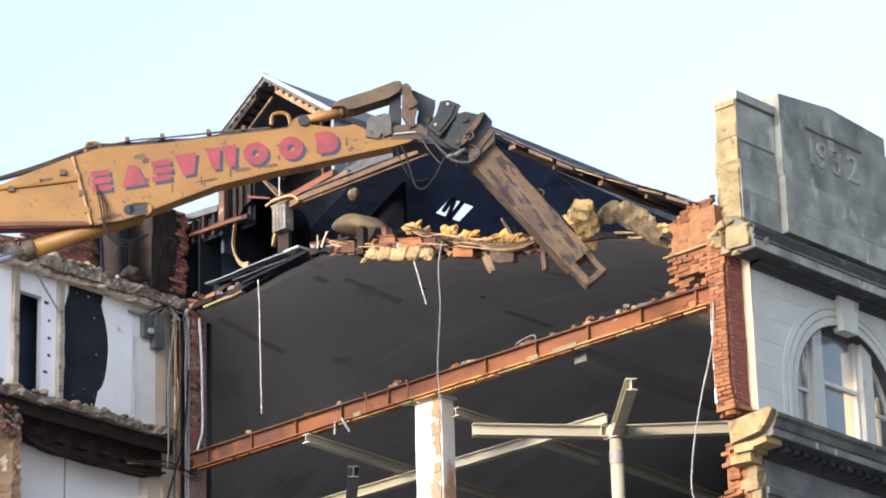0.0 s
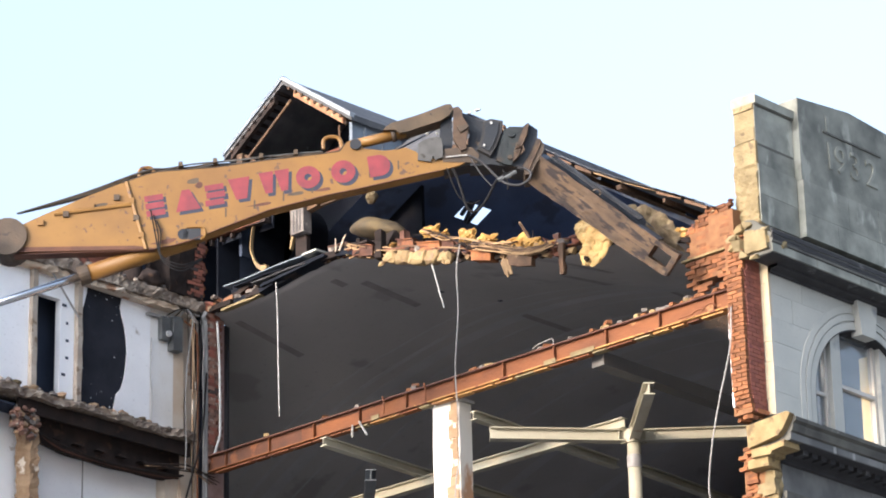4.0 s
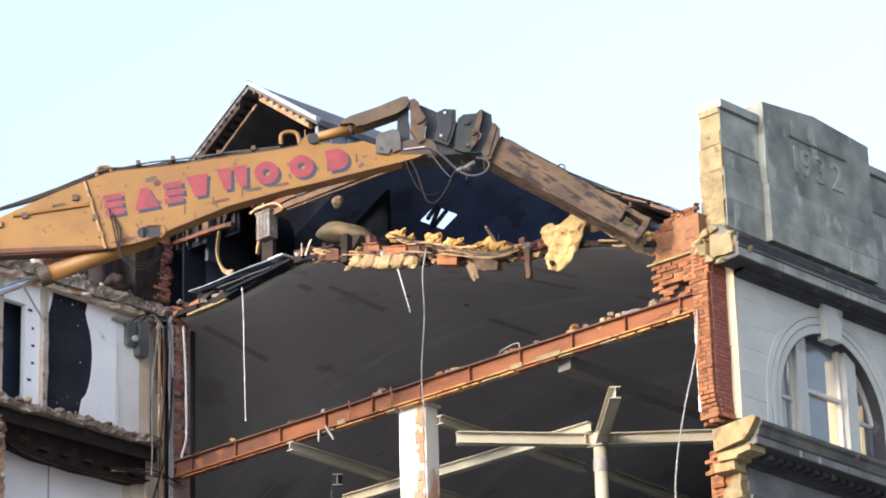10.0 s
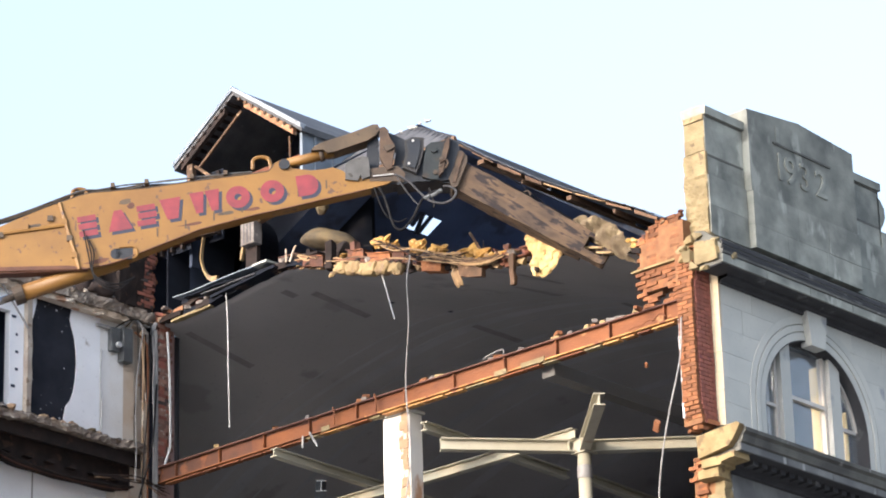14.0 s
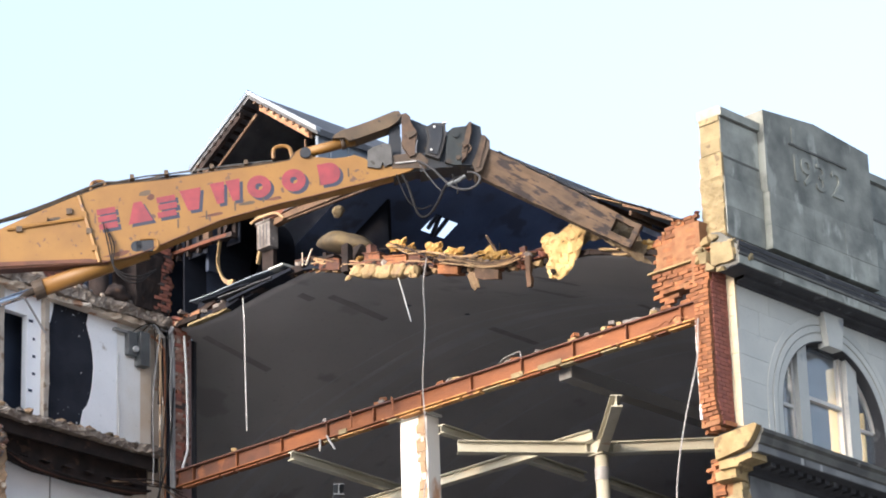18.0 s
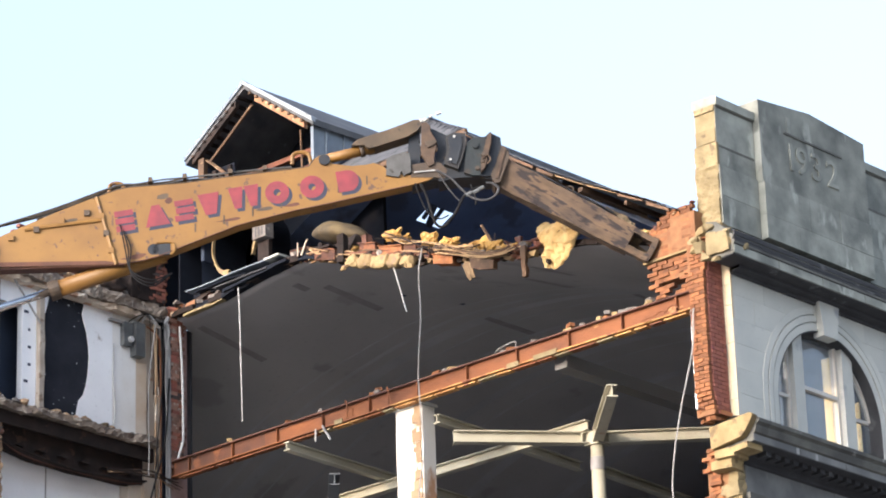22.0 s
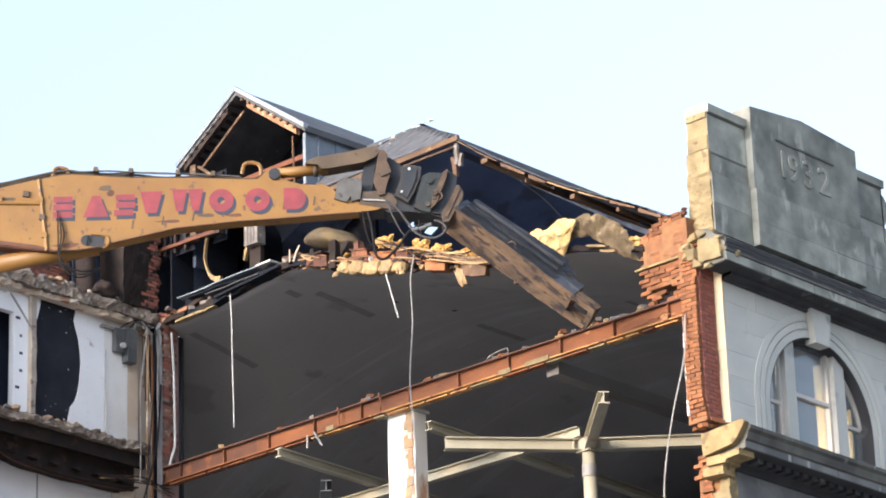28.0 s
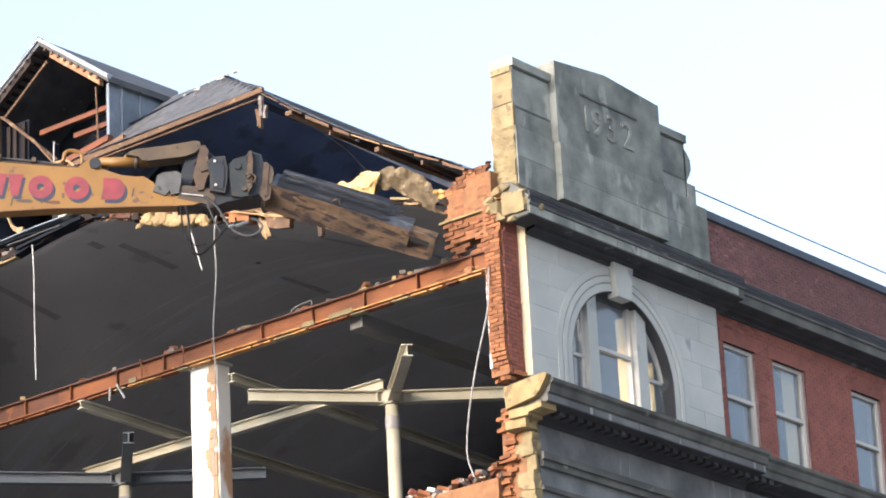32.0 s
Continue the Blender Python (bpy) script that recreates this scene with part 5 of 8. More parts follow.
    bm = bmesh.new()
    add_box(bm, (-4.64, 13.86, 17.6), (-4.44, 14.3, 21.2))
    bmesh.ops.subdivide_edges(bm, edges=[e for e in bm.edges if abs((e.verts[0].co - e.verts[1].co).z) > 2], cuts=60)
    bmesh.ops.subdivide_edges(bm, edges=[e for e in bm.edges if e.calc_length() > 0.15], cuts=2)
    shake(bm, 0.05, 5, 2)
    shake(bm, 0.03, 17, 5)
    part("raw_end", bm, M_PEEL, p, "raw brown end of the broken pier")
    for k in range(46):
        f = RNG.random()
        brick(p, (-4.50 - 0.55 * f + rnd(-0.05, 0.05), 13.86 + rnd(-0.06, 0.06), 21.10 - rnd(0, 0.62) * (1 - 0.55 * abs(f - 0.4))), (rnd(-40, 40), rnd(-40, 40), rnd(0, 180)), RNG.choice((M_PEEL, M_RUBBLE, M_DUSTBRICK, M_DUSTBRICK)), (rnd(0.5, 1), rnd(0.6, 1), 1))
    # rubble lying along both slab edges
    k = 0
    for zz, xs in ((24.32, (-8.0, -0.6)), (21.46, (-8.0, -0.8))):
        x = xs[0]
        while x < xs[1]:
            bm = bmesh.new()
            r = rnd(0.03, 0.10)
            add_lump(bm, (x, 13.75 + rnd(-0.03, 0.12), zz + r * 0.55), (r * 1.4, r, r * 0.8), k, 0.5, 1)
            ob = part("rubble_lump", bm, RNG.choice((M_RUBBLE, M_RUBBLE, M_PEEL, M_STAINED, M_SOOTBRICK, M_DUSTY)))
            alone(ob, "lump of broken masonry lying on the slab edge", "rubble", "rubble on the slab edges")
            x += rnd(0.06, 0.32)
            k += 1


wing()


def service_runs():
    """Pipes, conduits and the meter box beside the white rooms."""
    for i, (x, y, r, m, top, bot) in enumerate([(-0.44, 13.62, 0.045, M_GREYPIPE, 24.0, 17.0), (-0.58, 13.70, 0.026, M_RUBBLE, 23.95, 17.0), (-0.68, 13.74, 0.022, M_PEEL, 23.85, 17.6), (-0.62, 13.66, 0.018, M_RUST, 23.7, 18.0), (-0.52, 13.60, 0.02, M_GREYPIPE, 23.9, 18.0)]):
        bm = bmesh.new()
        add_tube(bm, [(x - 0.35 * (i % 2), y, top + 0.03), (x - 0.06, y, top - 0.12), (x, y, top - 0.5), (x + 0.02, y, (top + bot) / 2), (x + 0.03, y, 0.0)], r, 8)
        alone(part("pipe", bm, m), "bent grey service pipe running down the corner", "pipe", "corner pipes")
    b = thing("meter_box", "galvanised electrical box with loose cables on the plaster", "junction box", (-1.1, 13.9, 23.1))
    boxed("body", (-1.16, 13.76, 23.12), (-0.92, 13.94, 23.82), M_GALV, b, bevel=0.015)
    boxed("side_box", (-1.42, 13.82, 23.3), (-1.2, 13.94, 23.78), M_GALV, b, bevel=0.015)
    bm = bmesh.new()
    add_tube(bm, [(-1.28, 13.80, 23.42), (-1.28, 13.74, 23.42)], 0.06, 10)
    part("dial", bm, M_CABLE, b, "white round dial")
    boxed("bracket", (-1.75, 13.86, 23.74), (-1.0, 13.94, 23.79), M_GREYPIPE, b)
    for k in range(4):
        bm = bmesh.new()
        add_tube(bm, [(-1.3 + 0.1 * k, 13.84, 23.8), (-1.1 + 0.08 * k, 13.72, 23.95 + 0.03 * k), (-0.8, 13.7, 24.02 - 0.04 * k), (-0.62, 13.72, 23.8)], 0.012, 5)
        part("cable", bm, M_CABLE if k % 2 else M_RUBBER, b)
    bm = bmesh.new()
    add_tube(bm, [(-4.30, 13.80, 24.0), (-3.58, 13.80, 23.20)], 0.022, 5)
    alone(part("loose_strut", bm, M_GREYPIPE), "thin steel strut leaning across the doorway", "strut")
    bm = bmesh.new()
    add_tube(bm, [(-0.44, 13.585, 22.75), (-0.60, 13.54, 21.4), (-0.85, 13.52, 20.6), (-1.05, 13.55, 19.9)], 0.02, 5)
    alone(part("hanging_cable", bm, M_RUBBER), "black cable hanging past the slab", "cable")
    for k in range(5):
        x, z = -0.95 + 0.11 * k, 23.95 - 0.12 * (k % 3)
        path = [(x + 0.05 * math.sin(2.1 * k + j) - 0.03 * j * (k % 2), 13.62 - 0.012 * k, z - j * (0.45 + 0.08 * (k % 4))) for j in range(7)]
        bm = bmesh.new()
        path = [(min(x, -0.74), 13.75, 23.99)] + path
        add_tube(bm, path, 0.009 + 0.004 * (k % 2), 5)
        alone(part("hanging_wire", bm, (M_RUBBER, M_GREYPIPE, M_PEEL)[k % 3]), "loose thin wire trailing down the corner pipes", "wire", "loose wires at the corner")
    bm = bmesh.new()
    add_tube(bm, [(-1.60, 13.93, 23.3), (-1.63, 13.92, 22.6), (-1.58, 13.92, 22.1), (-1.6, 13.92, 21.5)], 0.012, 5)
    alone(part("hanging_cable", bm, M_CABLE), "pale cable stapled to the plaster", "cable")


service_runs()


def corner_pier():
    w = thing("wall_corner_pier", "toothed brick corner pier between the hall and the wing", "brick wall", (-0.3, 13.7, 20.7), kind="structure")
    boxed("mortar_core", (-0.38, 13.66, 0), (0.1, 13.76, 24.3), M_DARKMORTAR, w)
    z, row = 20.95, 0
    while z < 24.2:
        off = 0.05 if row % 2 else 0.0
        brick(w, (-0.32 + off + rnd(-0.015, 0.015), 13.64, z), (rnd(-2, 2), rnd(-2, 2), rnd(-3, 3)), RNG.choice((M_DUSTBRICK, M_DUSTBRICK, M_SOOTBRICK, M_REDBRICK)), (0.9, 1, 1.1))
        brick(w, (-0.13 + off + rnd(-0.03, 0.03), 13.65, z), (rnd(-2, 2), rnd(-2, 2), rnd(-6, 6)), RNG.choice((M_DUSTBRICK, M_DUSTBRICK, M_SOOTBRICK, M_DUSTBRICK)), (0.7, 1, 1.1))
        z += 0.076
        row += 1
    bm = bmesh.new()
    add_tube(bm, [(-0.24, 13.5, 23.86), (-0.18, 13.5, 23.05), (-0.16, 13.5, 22.4), (-0.15, 13.5, 21.65), (-0.17, 13.5, 21.45), (-0.26, 13.5, 21.2), (-0.30, 13.5, 21.04)], 0.026, 6)
    alone(part("white_conduit", bm, M_CABLE), "white plastic conduit down the broken corner", "conduit")
    # brick mass above the slab
    w = thing("wall_chimney_stub", "soot-stained brick chimney stub above the wing", "brick wall", (-1.0, 14, 24.3), kind="structure")
    boxed("mortar_core", (-1.35, 13.660, 24.25), (-0.52, 14.4, 26.0), M_CHARSHADE, w)
    z, row = 24.35, 0
    while z < 26.05:
        right = -0.42 + rnd(-0.12, 0.03) + 0.05 * math.sin(row)
        x = right
        while x > -0.86 + 0.10 * math.sin(row * 1.3):
            l = 0.215 if (row + int(x * 10)) % 2 else 0.11
            brick(w, (x - l / 2, 13.70 + rnd(-0.012, 0.012), z), (0, rnd(-2, 2), rnd(-3, 3)), M_CHARSHADE if x < -0.66 + 0.1 * math.sin(z * 3) else M_SOOTBRICK, (l / 0.215, 1, 1))
            x -= l + 0.01
        for k in range(2):
            brick(w, (right + 0.02 + rnd(-0.05, 0.04), 13.82 + 0.2 * k, z), (0, 0, 90 + rnd(-8, 8)), M_BRICK if RNG.random() < 0.6 else M_SOOTBRICK)
        z += 0.077
        row += 1
    bm = bmesh.new()
    add_box(bm, (-1.40, 13.635, 24.27), (-0.74, 13.70, 25.98))
    bmesh.ops.subdivide_edges(bm, edges=bm.edges, cuts=14, use_grid_fill=True)
    shake(bm, 0.035, 3, 4)
    shake(bm, 0.015, 12, 1)
    part("charred_render", bm, M_CHARSHADE, w, "charred render left on the chimney")
    # far brick wall that catches the sun behind the machine's arm
    w = thing("wall_far_brick", "sunlit brick wall with a ragged top behind the wing", "brick wall", (-4, 15, 24.3), kind="structure")
    bm = bmesh.new()
    add_prism(bm, [(-6.5, 24.3), (-2.1, 24.3), (-2.0, 24.9), (-2.15, 25.5), (-3.0, 25.35), (-3.8, 24.9), (-6.5, 24.6)], "y", 14.55, 14.9)
    part("mortar_core", bm, M_MORTAR, w)
    z, row = 24.36, 0
    while z < 25.5:
        x = -4.6 + (z - 24.3) * 0.9 + (0.11 if row % 2 else 0)
        while x < -2.2:
            brick(w, (x + 0.107, 14.52, z), (0, 0, rnd(-2, 2)), M_SOOTBRICK)
            x += 0.225
        z += 0.076
        row += 1
    d = thing("duct_bend", "dented dark metal duct lying on the slab", "duct", (-1.8, 14.2, 24.3))
    bm = bmesh.new()
    add_tube(bm, [(-2.05, 14.0, 24.3), (-2.02, 14.05, 24.9), (-1.95, 14.2, 25.6), (-1.7, 14.4, 26.0)], 0.20, 14)
    part("duct", bm, M_CHARSHADE, d, smooth=True)
    bm = bmesh.new()
    add_lump(bm, (-1.75, 13.85, 24.45), (0.3, 0.2, 0.2), 5, 0.3, 3)
    part("crumpled_end", bm, M_CHARSHADE, d, smooth=True)
    boxed("back_plate", (-2.0, 14.45, 24.3), (-1.3, 14.5, 26.1), M_DARK, d)
    boxed("sooty_board", (-2.7, 14.95, 24.2), (-0.2, 15.0, 26.0), M_CHARSHADE, d)


corner_pier()


# ------------------------------------------------------------ roof: front slope, hip, dormer
EDGE = [(0.75, 22.58), (1.26, 22.88), (1.63, 23.08), (2.25, 23.40), (2.89, 23.74), (3.54, 24.12), (4.20, 24.55), (4.87, 24.99), (5.6, 25.53), (8.0, 27.07)]


def slope_z(y):
    """Height of the sagging front slope."""
    for (a, za), (b, zb) in zip(EDGE, EDGE[1:]):
        if y <= b:
            break
    return za + (zb - za) * (y - a) / (b - a)


def roof():
    r = thing("roof", "slated hipped roof with a torn front edge", "roof", (4, 6, 22.6), kind="structure")
    bm = bmesh.new()
    cut = [0.75 + 4.85 * k / 10 for k in range(11)]
    near = [bm.verts.new((-0.36, y, slope_z(y))) for y in cut]
    far = [bm.verts.new((14, y, slope_z(y))) for y in cut]
    for k in range(10):
        bm.faces.new((near[k], near[k + 1], far[k + 1], far[k]))
    bm.faces.new((near[-1], bm.verts.new((1.29, 8.0, 27.10)), bm.verts.new((14, 8.0, 27.15)), far[-1]))
    bmesh.ops.solidify(bm, geom=bm.faces, thickness=0.05)
    part("front_slope", bm, M_SLATE, r)
    bm = bmesh.new()
    hip = [(-0.36, 5.55, 25.62), (-0.36, 10.45, 25.56), (1.05, 9.15, 26.80), (1.29, 8.0, 27.06)]
    bm.faces.new([bm.verts.new(p) for p in hip])
    bmesh.ops.solidify(bm, geom=bm.faces, thickness=0.05)
    part("hip_slope", bm, M_SLATE, r)
    # rear slope with a broken skylight, hazy attic shade put into its navy
    bm = bmesh.new()

    def rear(x, y):
        return bm.verts.new((x, y, 27.12 - (y - 8.0) * 0.52))
    xs, ys = [-0.3, 3.08, 3.76, 14.0], [8.0, 9.69, 10.09, 13.4]
    for i in range(3):
        for j in range(3):
            if (i, j) != (1, 1):
                lo = (1.29, 0.2, 0.7)[j] if i == 0 else xs[i]
                end = (0.2, -0.3, 0.7)[j] if i == 0 else xs[i]
                bm.faces.new([rear(lo, ys[j]), rear(xs[i + 1], ys[j]), rear(xs[i + 1], ys[j + 1]), rear(end, ys[j + 1])])
    bmesh.ops.solidify(bm, geom=bm.faces, thickness=0.04)
    part("rear_slope", bm, M_ATTICSHADE, r)
    for a, b in (((3.12, 9.66), (3.20, 10.0)), ((3.43, 9.66), (3.50, 10.12)), ((3.20, 9.66), (3.43, 10.12))):
        bm = bmesh.new()
        add_tube(bm, [(a[0], a[1], 27.12 - (a[1] - 8) * 0.52), (b[0], b[1], 27.12 - (b[1] - 8) * 0.52)], 0.05, 5)
        part("skylight_bar", bm, M_DARK, r)
    # slates on the hip, laid in courses
    for row in range(9):
        f = row / 9
        ya, yb = 5.85 + 2.42 * f, 10.35 - 1.25 * f
        y = ya + (0.0 if row % 2 else -0.1)
        x, z = -0.38 + 1.60 * f, 25.63 + 1.42 * f
        while y < yb:
            bm = bmesh.new()
            add_box(bm, (-0.10, 0.004, 0.0), (0.14, 0.236, 0.009))
            for v in bm.verts:
                v.co = Matrix.Rotation(-0.725 + rnd(-0.02, 0.02), 4, "Y") @ v.co + Vector((x + 0.05, max(y, ya), z + 0.045 + rnd(0, 0.006)))
            part("slate", bm, M_SLATE, r)
            y += 0.24
    for k in range(15):
        f = rnd(0.35, 0.80) if k < 4 else rnd(0.82, 0.97)
        bm = bmesh.new()
        add_lump(bm, (-0.38 + 1.62 * f, rnd(7.1, 9.2) if k < 4 else rnd(7.55, 8.5), 25.685 + 1.42 * f), (rnd(0.02, 0.05), rnd(0.02, 0.06), 0.025), k, 0.5, 1)
        alone(part("plaster_bit", bm, M_STONE), "pale plaster chip lying on the slates", "rubble", "chips on the roof")
    # slates along the torn front edge
    y = 0.8
    while y < 5.55:
        bm = bmesh.new()
        add_box(bm, (-0.42 + rnd(-0.03, 0.03), y, 0.0), (-0.1, y + 0.22, 0.012))
        for v in bm.verts:
            v.co.z += slope_z(v.co.y) + 0.012 + (0.012 if v.co.y > y + 0.1 else 0)
        part("slate", bm, M_SLATE, r)
        y += 0.21
    # sunlit battens and torn boards along the cut
    y = 0.95
    k = 0
    while y < 5.5:
        l = rnd(0.35, 0.75)
        bm = bmesh.new()
        drop = 0.05 + 0.025 * math.sin(y * 2.1)
        add_prism(bm, [(y, slope_z(y) - 0.02), (y + l, slope_z(y + l) - 0.02), (y + l, slope_z(y + l) - drop - rnd(0, 0.03)), (y, slope_z(y) - drop)], "x", -0.40 + rnd(-0.03, 0.02), -0.34)
        part("edge_board", bm, RNG.choice((M_TIMBER, M_TIMBER, M_PALEWOOD)), r)
        y += l + rnd(0.0, 0.1)
        k += 1
    # recessed purlins take the shade colour, protruding ones plain timber
    for k in range(9):
        y = 1.3 + k * 0.52
        boxed("purlin", (-0.40 if k % 2 else 0.9, y + rnd(-0.1, 0.1), slope_z(y) - 0.17), (12, y + 0.08, slope_z(y) - 0.09), M_TIMBER if k % 2 else M_ATTICSHADE, r)
    # rafters coloured navy for the shade up in the attic
    for k in range(10):
        x = 1.75 + k * 1.1
        bm = bmesh.new()
        add_prism(bm, [(y, slope_z(y) - 0.19) for y in (0.9, 2.9, 5.6, 7.8)] + [(y, slope_z(y) - 0.34) for y in (7.8, 5.6, 2.9, 0.9)], "x", x, x + 0.07)
        part("rafter", bm, M_ATTICSHADE, r)
    # eaves board of the hip
    bm = bmesh.new()
    add_prism(bm, [(5.55, 25.60), (10.5, 25.54), (10.5, 25.44), (5.55, 25.50)], "x", -0.44, -0.37)
    shake(bm, 0.01, 2)
    part("fascia", bm, M_TIMBER, r, "weathered timber eaves board")
    boxed("soffit_strip", (-0.40, 5.6, 25.40), (-0.34, 10.4, 25.43), M_TIMBER, r)
    for i, (y, z, h) in enumerate([(5.62, 25.45, 0.42), (5.70, 25.2, 0.34), (5.52, 25.25, 0.28), (5.66, 25.05, 0.25)]):
        bm = bmesh.new()
        add_box(bm, (-0.42, y - 0.035, z - h), (-0.36, y + 0.03, z))
        bmesh.ops.subdivide_edges(bm, edges=bm.edges, cuts=3, use_grid_fill=True)
        shake(bm, 0.04, 5, i)
        part("torn_felt", bm, M_TIMBER if i % 2 else M_RUBBLE, r, "torn timber and felt hanging at the corner")
    bm = bmesh.new()
    add_tube(bm, [(-0.3, 5.1, 25.1), (0.2, 4.2, 24.2), (0.3, 3.6, 23.5), (0.3, 2.7, 22.9)], 0.007, 5)
    part("loose_wire", bm, M_RUBBER, r)
    bm = bmesh.new()
    add_lump(bm, (-0.36, 9.05, 25.2), (0.12, 0.13, 0.12), 4, 0.2, 2)
    part("hanging_knob", bm, M_DUSTY, r)


roof()


def dormer():
    d = thing("roof_dormer", "gabled slate dormer torn open at its end", "dormer", (1, 11.5, 25.5), kind="structure")
    x0, x1 = -0.32, 1.85
    ay, az = 11.46, 28.46
    ey, ez = 9.66, 27.16
    ly, lz = 13.10, 27.36
    for name, (yb, zb), over in (("right_slope", (ey, ez), 0.12), ("left_slope", (ly, lz), 0.08)):
        bm = bmesh.new()
        dy, dz = yb - ay, zb - az
        pts = [(ay, az), (ay + dy * (1 + over / 2), az + dz * (1 + over / 2)), (ay + dy * (1 + over / 2), az + dz * (1 + over / 2) - 0.13), (ay, az - 0.14)]
        add_prism(bm, pts, "x", x0 - 0.06, x1)
        for v in bm.verts:
            if v.co.x > x0 + 0.5:
                if abs(v.co.y - ay) < 0.01:
                    v.co.x, v.co.z = 3.6, v.co.z + 0.05
                else:
                    v.co.x, v.co.z = 1.55, v.co.z + (0.06 if name == "right_slope" else 0.0)
        part(name, bm, M_SLATE, d)
        # flashing along the verge; the right one has its glint painted in
        bm = bmesh.new()
        add_prism(bm, [(p[0], p[1] - 0.055) for p in pts[:2]] + [(p[0], p[1] + 0.035) for p in reversed(pts[:2])], "x", x0 - 0.10, x0 + 0.06)
        shake(bm, 0.012, 3, ay + dy)
        part("verge_flashing", bm, M_GLINTLEAD if name == "right_slope" else M_LEAD, d, "pale bent zinc flashing along the verge")
        bm = bmesh.new()
        a, b = (0.16, 0.92)
        add_prism(bm, [(ay + dy * a, az + dz * a - 0.15), (ay + dy * b, az + dz * b - 0.15), (ay + dy * b, az + dz * b - 0.30), (ay + dy * a, az + dz * a - 0.28)], "x", x0 - 0.05, x0 + 0.05)
        part("barge_board", bm, M_CHARSHADE if name == "left_slope" else M_BARGE, d, "splintered barge board")
        for k in range(9):
            t = 0.1 + 0.1 * k
            boxed("batten_end", (x0 - 0.09, ay + dy * t - 0.03, az + dz * t - 0.19), (x0 + 0.3, ay + dy * t + 0.03, az + dz * t - 0.135), M_CHARSHADE if name == "left_slope" else M_TIMBER, d)
    bm = bmesh.new()
    add_prism(bm, [(x0 + 0.04, 25.70), (0.2, 26.05), (1.15, 26.85), (1.7, 27.0), (1.7, ez - 0.02), (x0 + 0.04, ez - 0.18)], "y", ey - 0.02, ey + 0.05)
    part("cheek", bm, M_LEAD, d, "lead-clad dormer cheek")
    boxed("cheek_seam", (0.55, ey - 0.05, 26.35), (0.59, ey - 0.015, ez - 0.06), M_LEAD, d)
    boxed("cheek_seam", (0.05, ey - 0.05, 25.95), (0.09, ey - 0.015, ez - 0.06), M_LEAD, d)
    # rear wall coloured near-black in place of attic shade
    bm = bmesh.new()
    add_prism(bm, [(9.7, 24.5), (13.1, 24.5), (13.1, 27.40), (11.52, 28.32), (9.72, 26.95)], "x", x1 - 0.12, x1 - 0.04)
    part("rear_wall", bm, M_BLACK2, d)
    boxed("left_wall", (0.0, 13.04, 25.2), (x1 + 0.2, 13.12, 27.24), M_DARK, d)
    for (ya, za), (yb, zb) in (((12.0, 26.70), (9.70, 26.70)), ((11.05, 26.36), (9.70, 26.36))):
        bm = bmesh.new()
        add_prism(bm, [(ya, za), (yb, zb), (yb, zb + 0.10), (ya, za + 0.10)], "x", 0.15, 0.25)
        part("tie_beam", bm, M_REDTIMBER, d, "red-brown tie beam")
    bm = bmesh.new()
    add_tube(bm, [(-0.2, 10.07, 27.05), (-0.2, 10.03, 25.9)], 0.022, 6)
    part("stud", bm, M_TIMBER, d)
    for pts in ([(-0.25, 12.60, 27.10), (-0.25, 12.0, 27.52), (-0.25, 11.36, 27.98)], [(-0.25, 12.75, 27.20), (-0.25, 12.45, 27.00), (-0.25, 11.10, 25.80)]):
        bm = bmesh.new()
        add_tube(bm, pts, 0.034, 5)
        part("brace", bm, M_TIMBER, d)
    # sill beams at the dormer's foot
    for (ya, za), (yb, zb), h, m in (((11.3, 25.52), (9.6, 25.75), 0.13, M_REDTIMBER), ((11.2, 25.38), (9.2, 25.62), 0.13, M_TIMBER), ((13.75, 25.62), (12.15, 25.58), 0.07, M_REDTIMBER), ((14.0, 26.02), (12.85, 25.95), 0.13, M_SLATE), ((13.0, 25.62), (12.0, 25.55), 0.09, M_CHARSHADE)):
        bm = bmesh.new()
        add_prism(bm, [(ya, za), (yb, zb), (yb, zb + h), (ya, za + h)], "x", -0.36, -0.22)
        shake(bm, 0.015, 3, ya)
        part("sill_beam", bm, m, d)
    boxed("stud", (-0.33, 12.69, 25.65), (-0.22, 12.85, 27.22), M_TIMBER, d, "sunlit timber post")
    # other studs coloured char-dark for the shade on them
    for y in (12.10, 12.34, 12.52):
        boxed("stud", (-0.16, y, 25.6), (-0.10, y + 0.09, 26.95), M_CHARSHADE, d)
    for y in (13.6, 13.3, 13.0):
        boxed("stud", (-0.31, y, 25.5), (-0.23, y + 0.06, 26.02), M_CHARSHADE, d)
    # boarding, then added closing sheets; the attic's shade is in their dark colour
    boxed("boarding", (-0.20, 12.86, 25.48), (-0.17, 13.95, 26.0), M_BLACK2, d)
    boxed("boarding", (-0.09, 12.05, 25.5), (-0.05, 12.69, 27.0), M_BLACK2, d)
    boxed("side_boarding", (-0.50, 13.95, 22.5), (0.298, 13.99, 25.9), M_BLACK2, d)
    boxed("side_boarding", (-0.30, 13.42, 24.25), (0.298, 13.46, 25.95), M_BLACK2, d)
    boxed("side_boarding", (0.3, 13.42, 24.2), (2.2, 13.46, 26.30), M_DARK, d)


dormer()


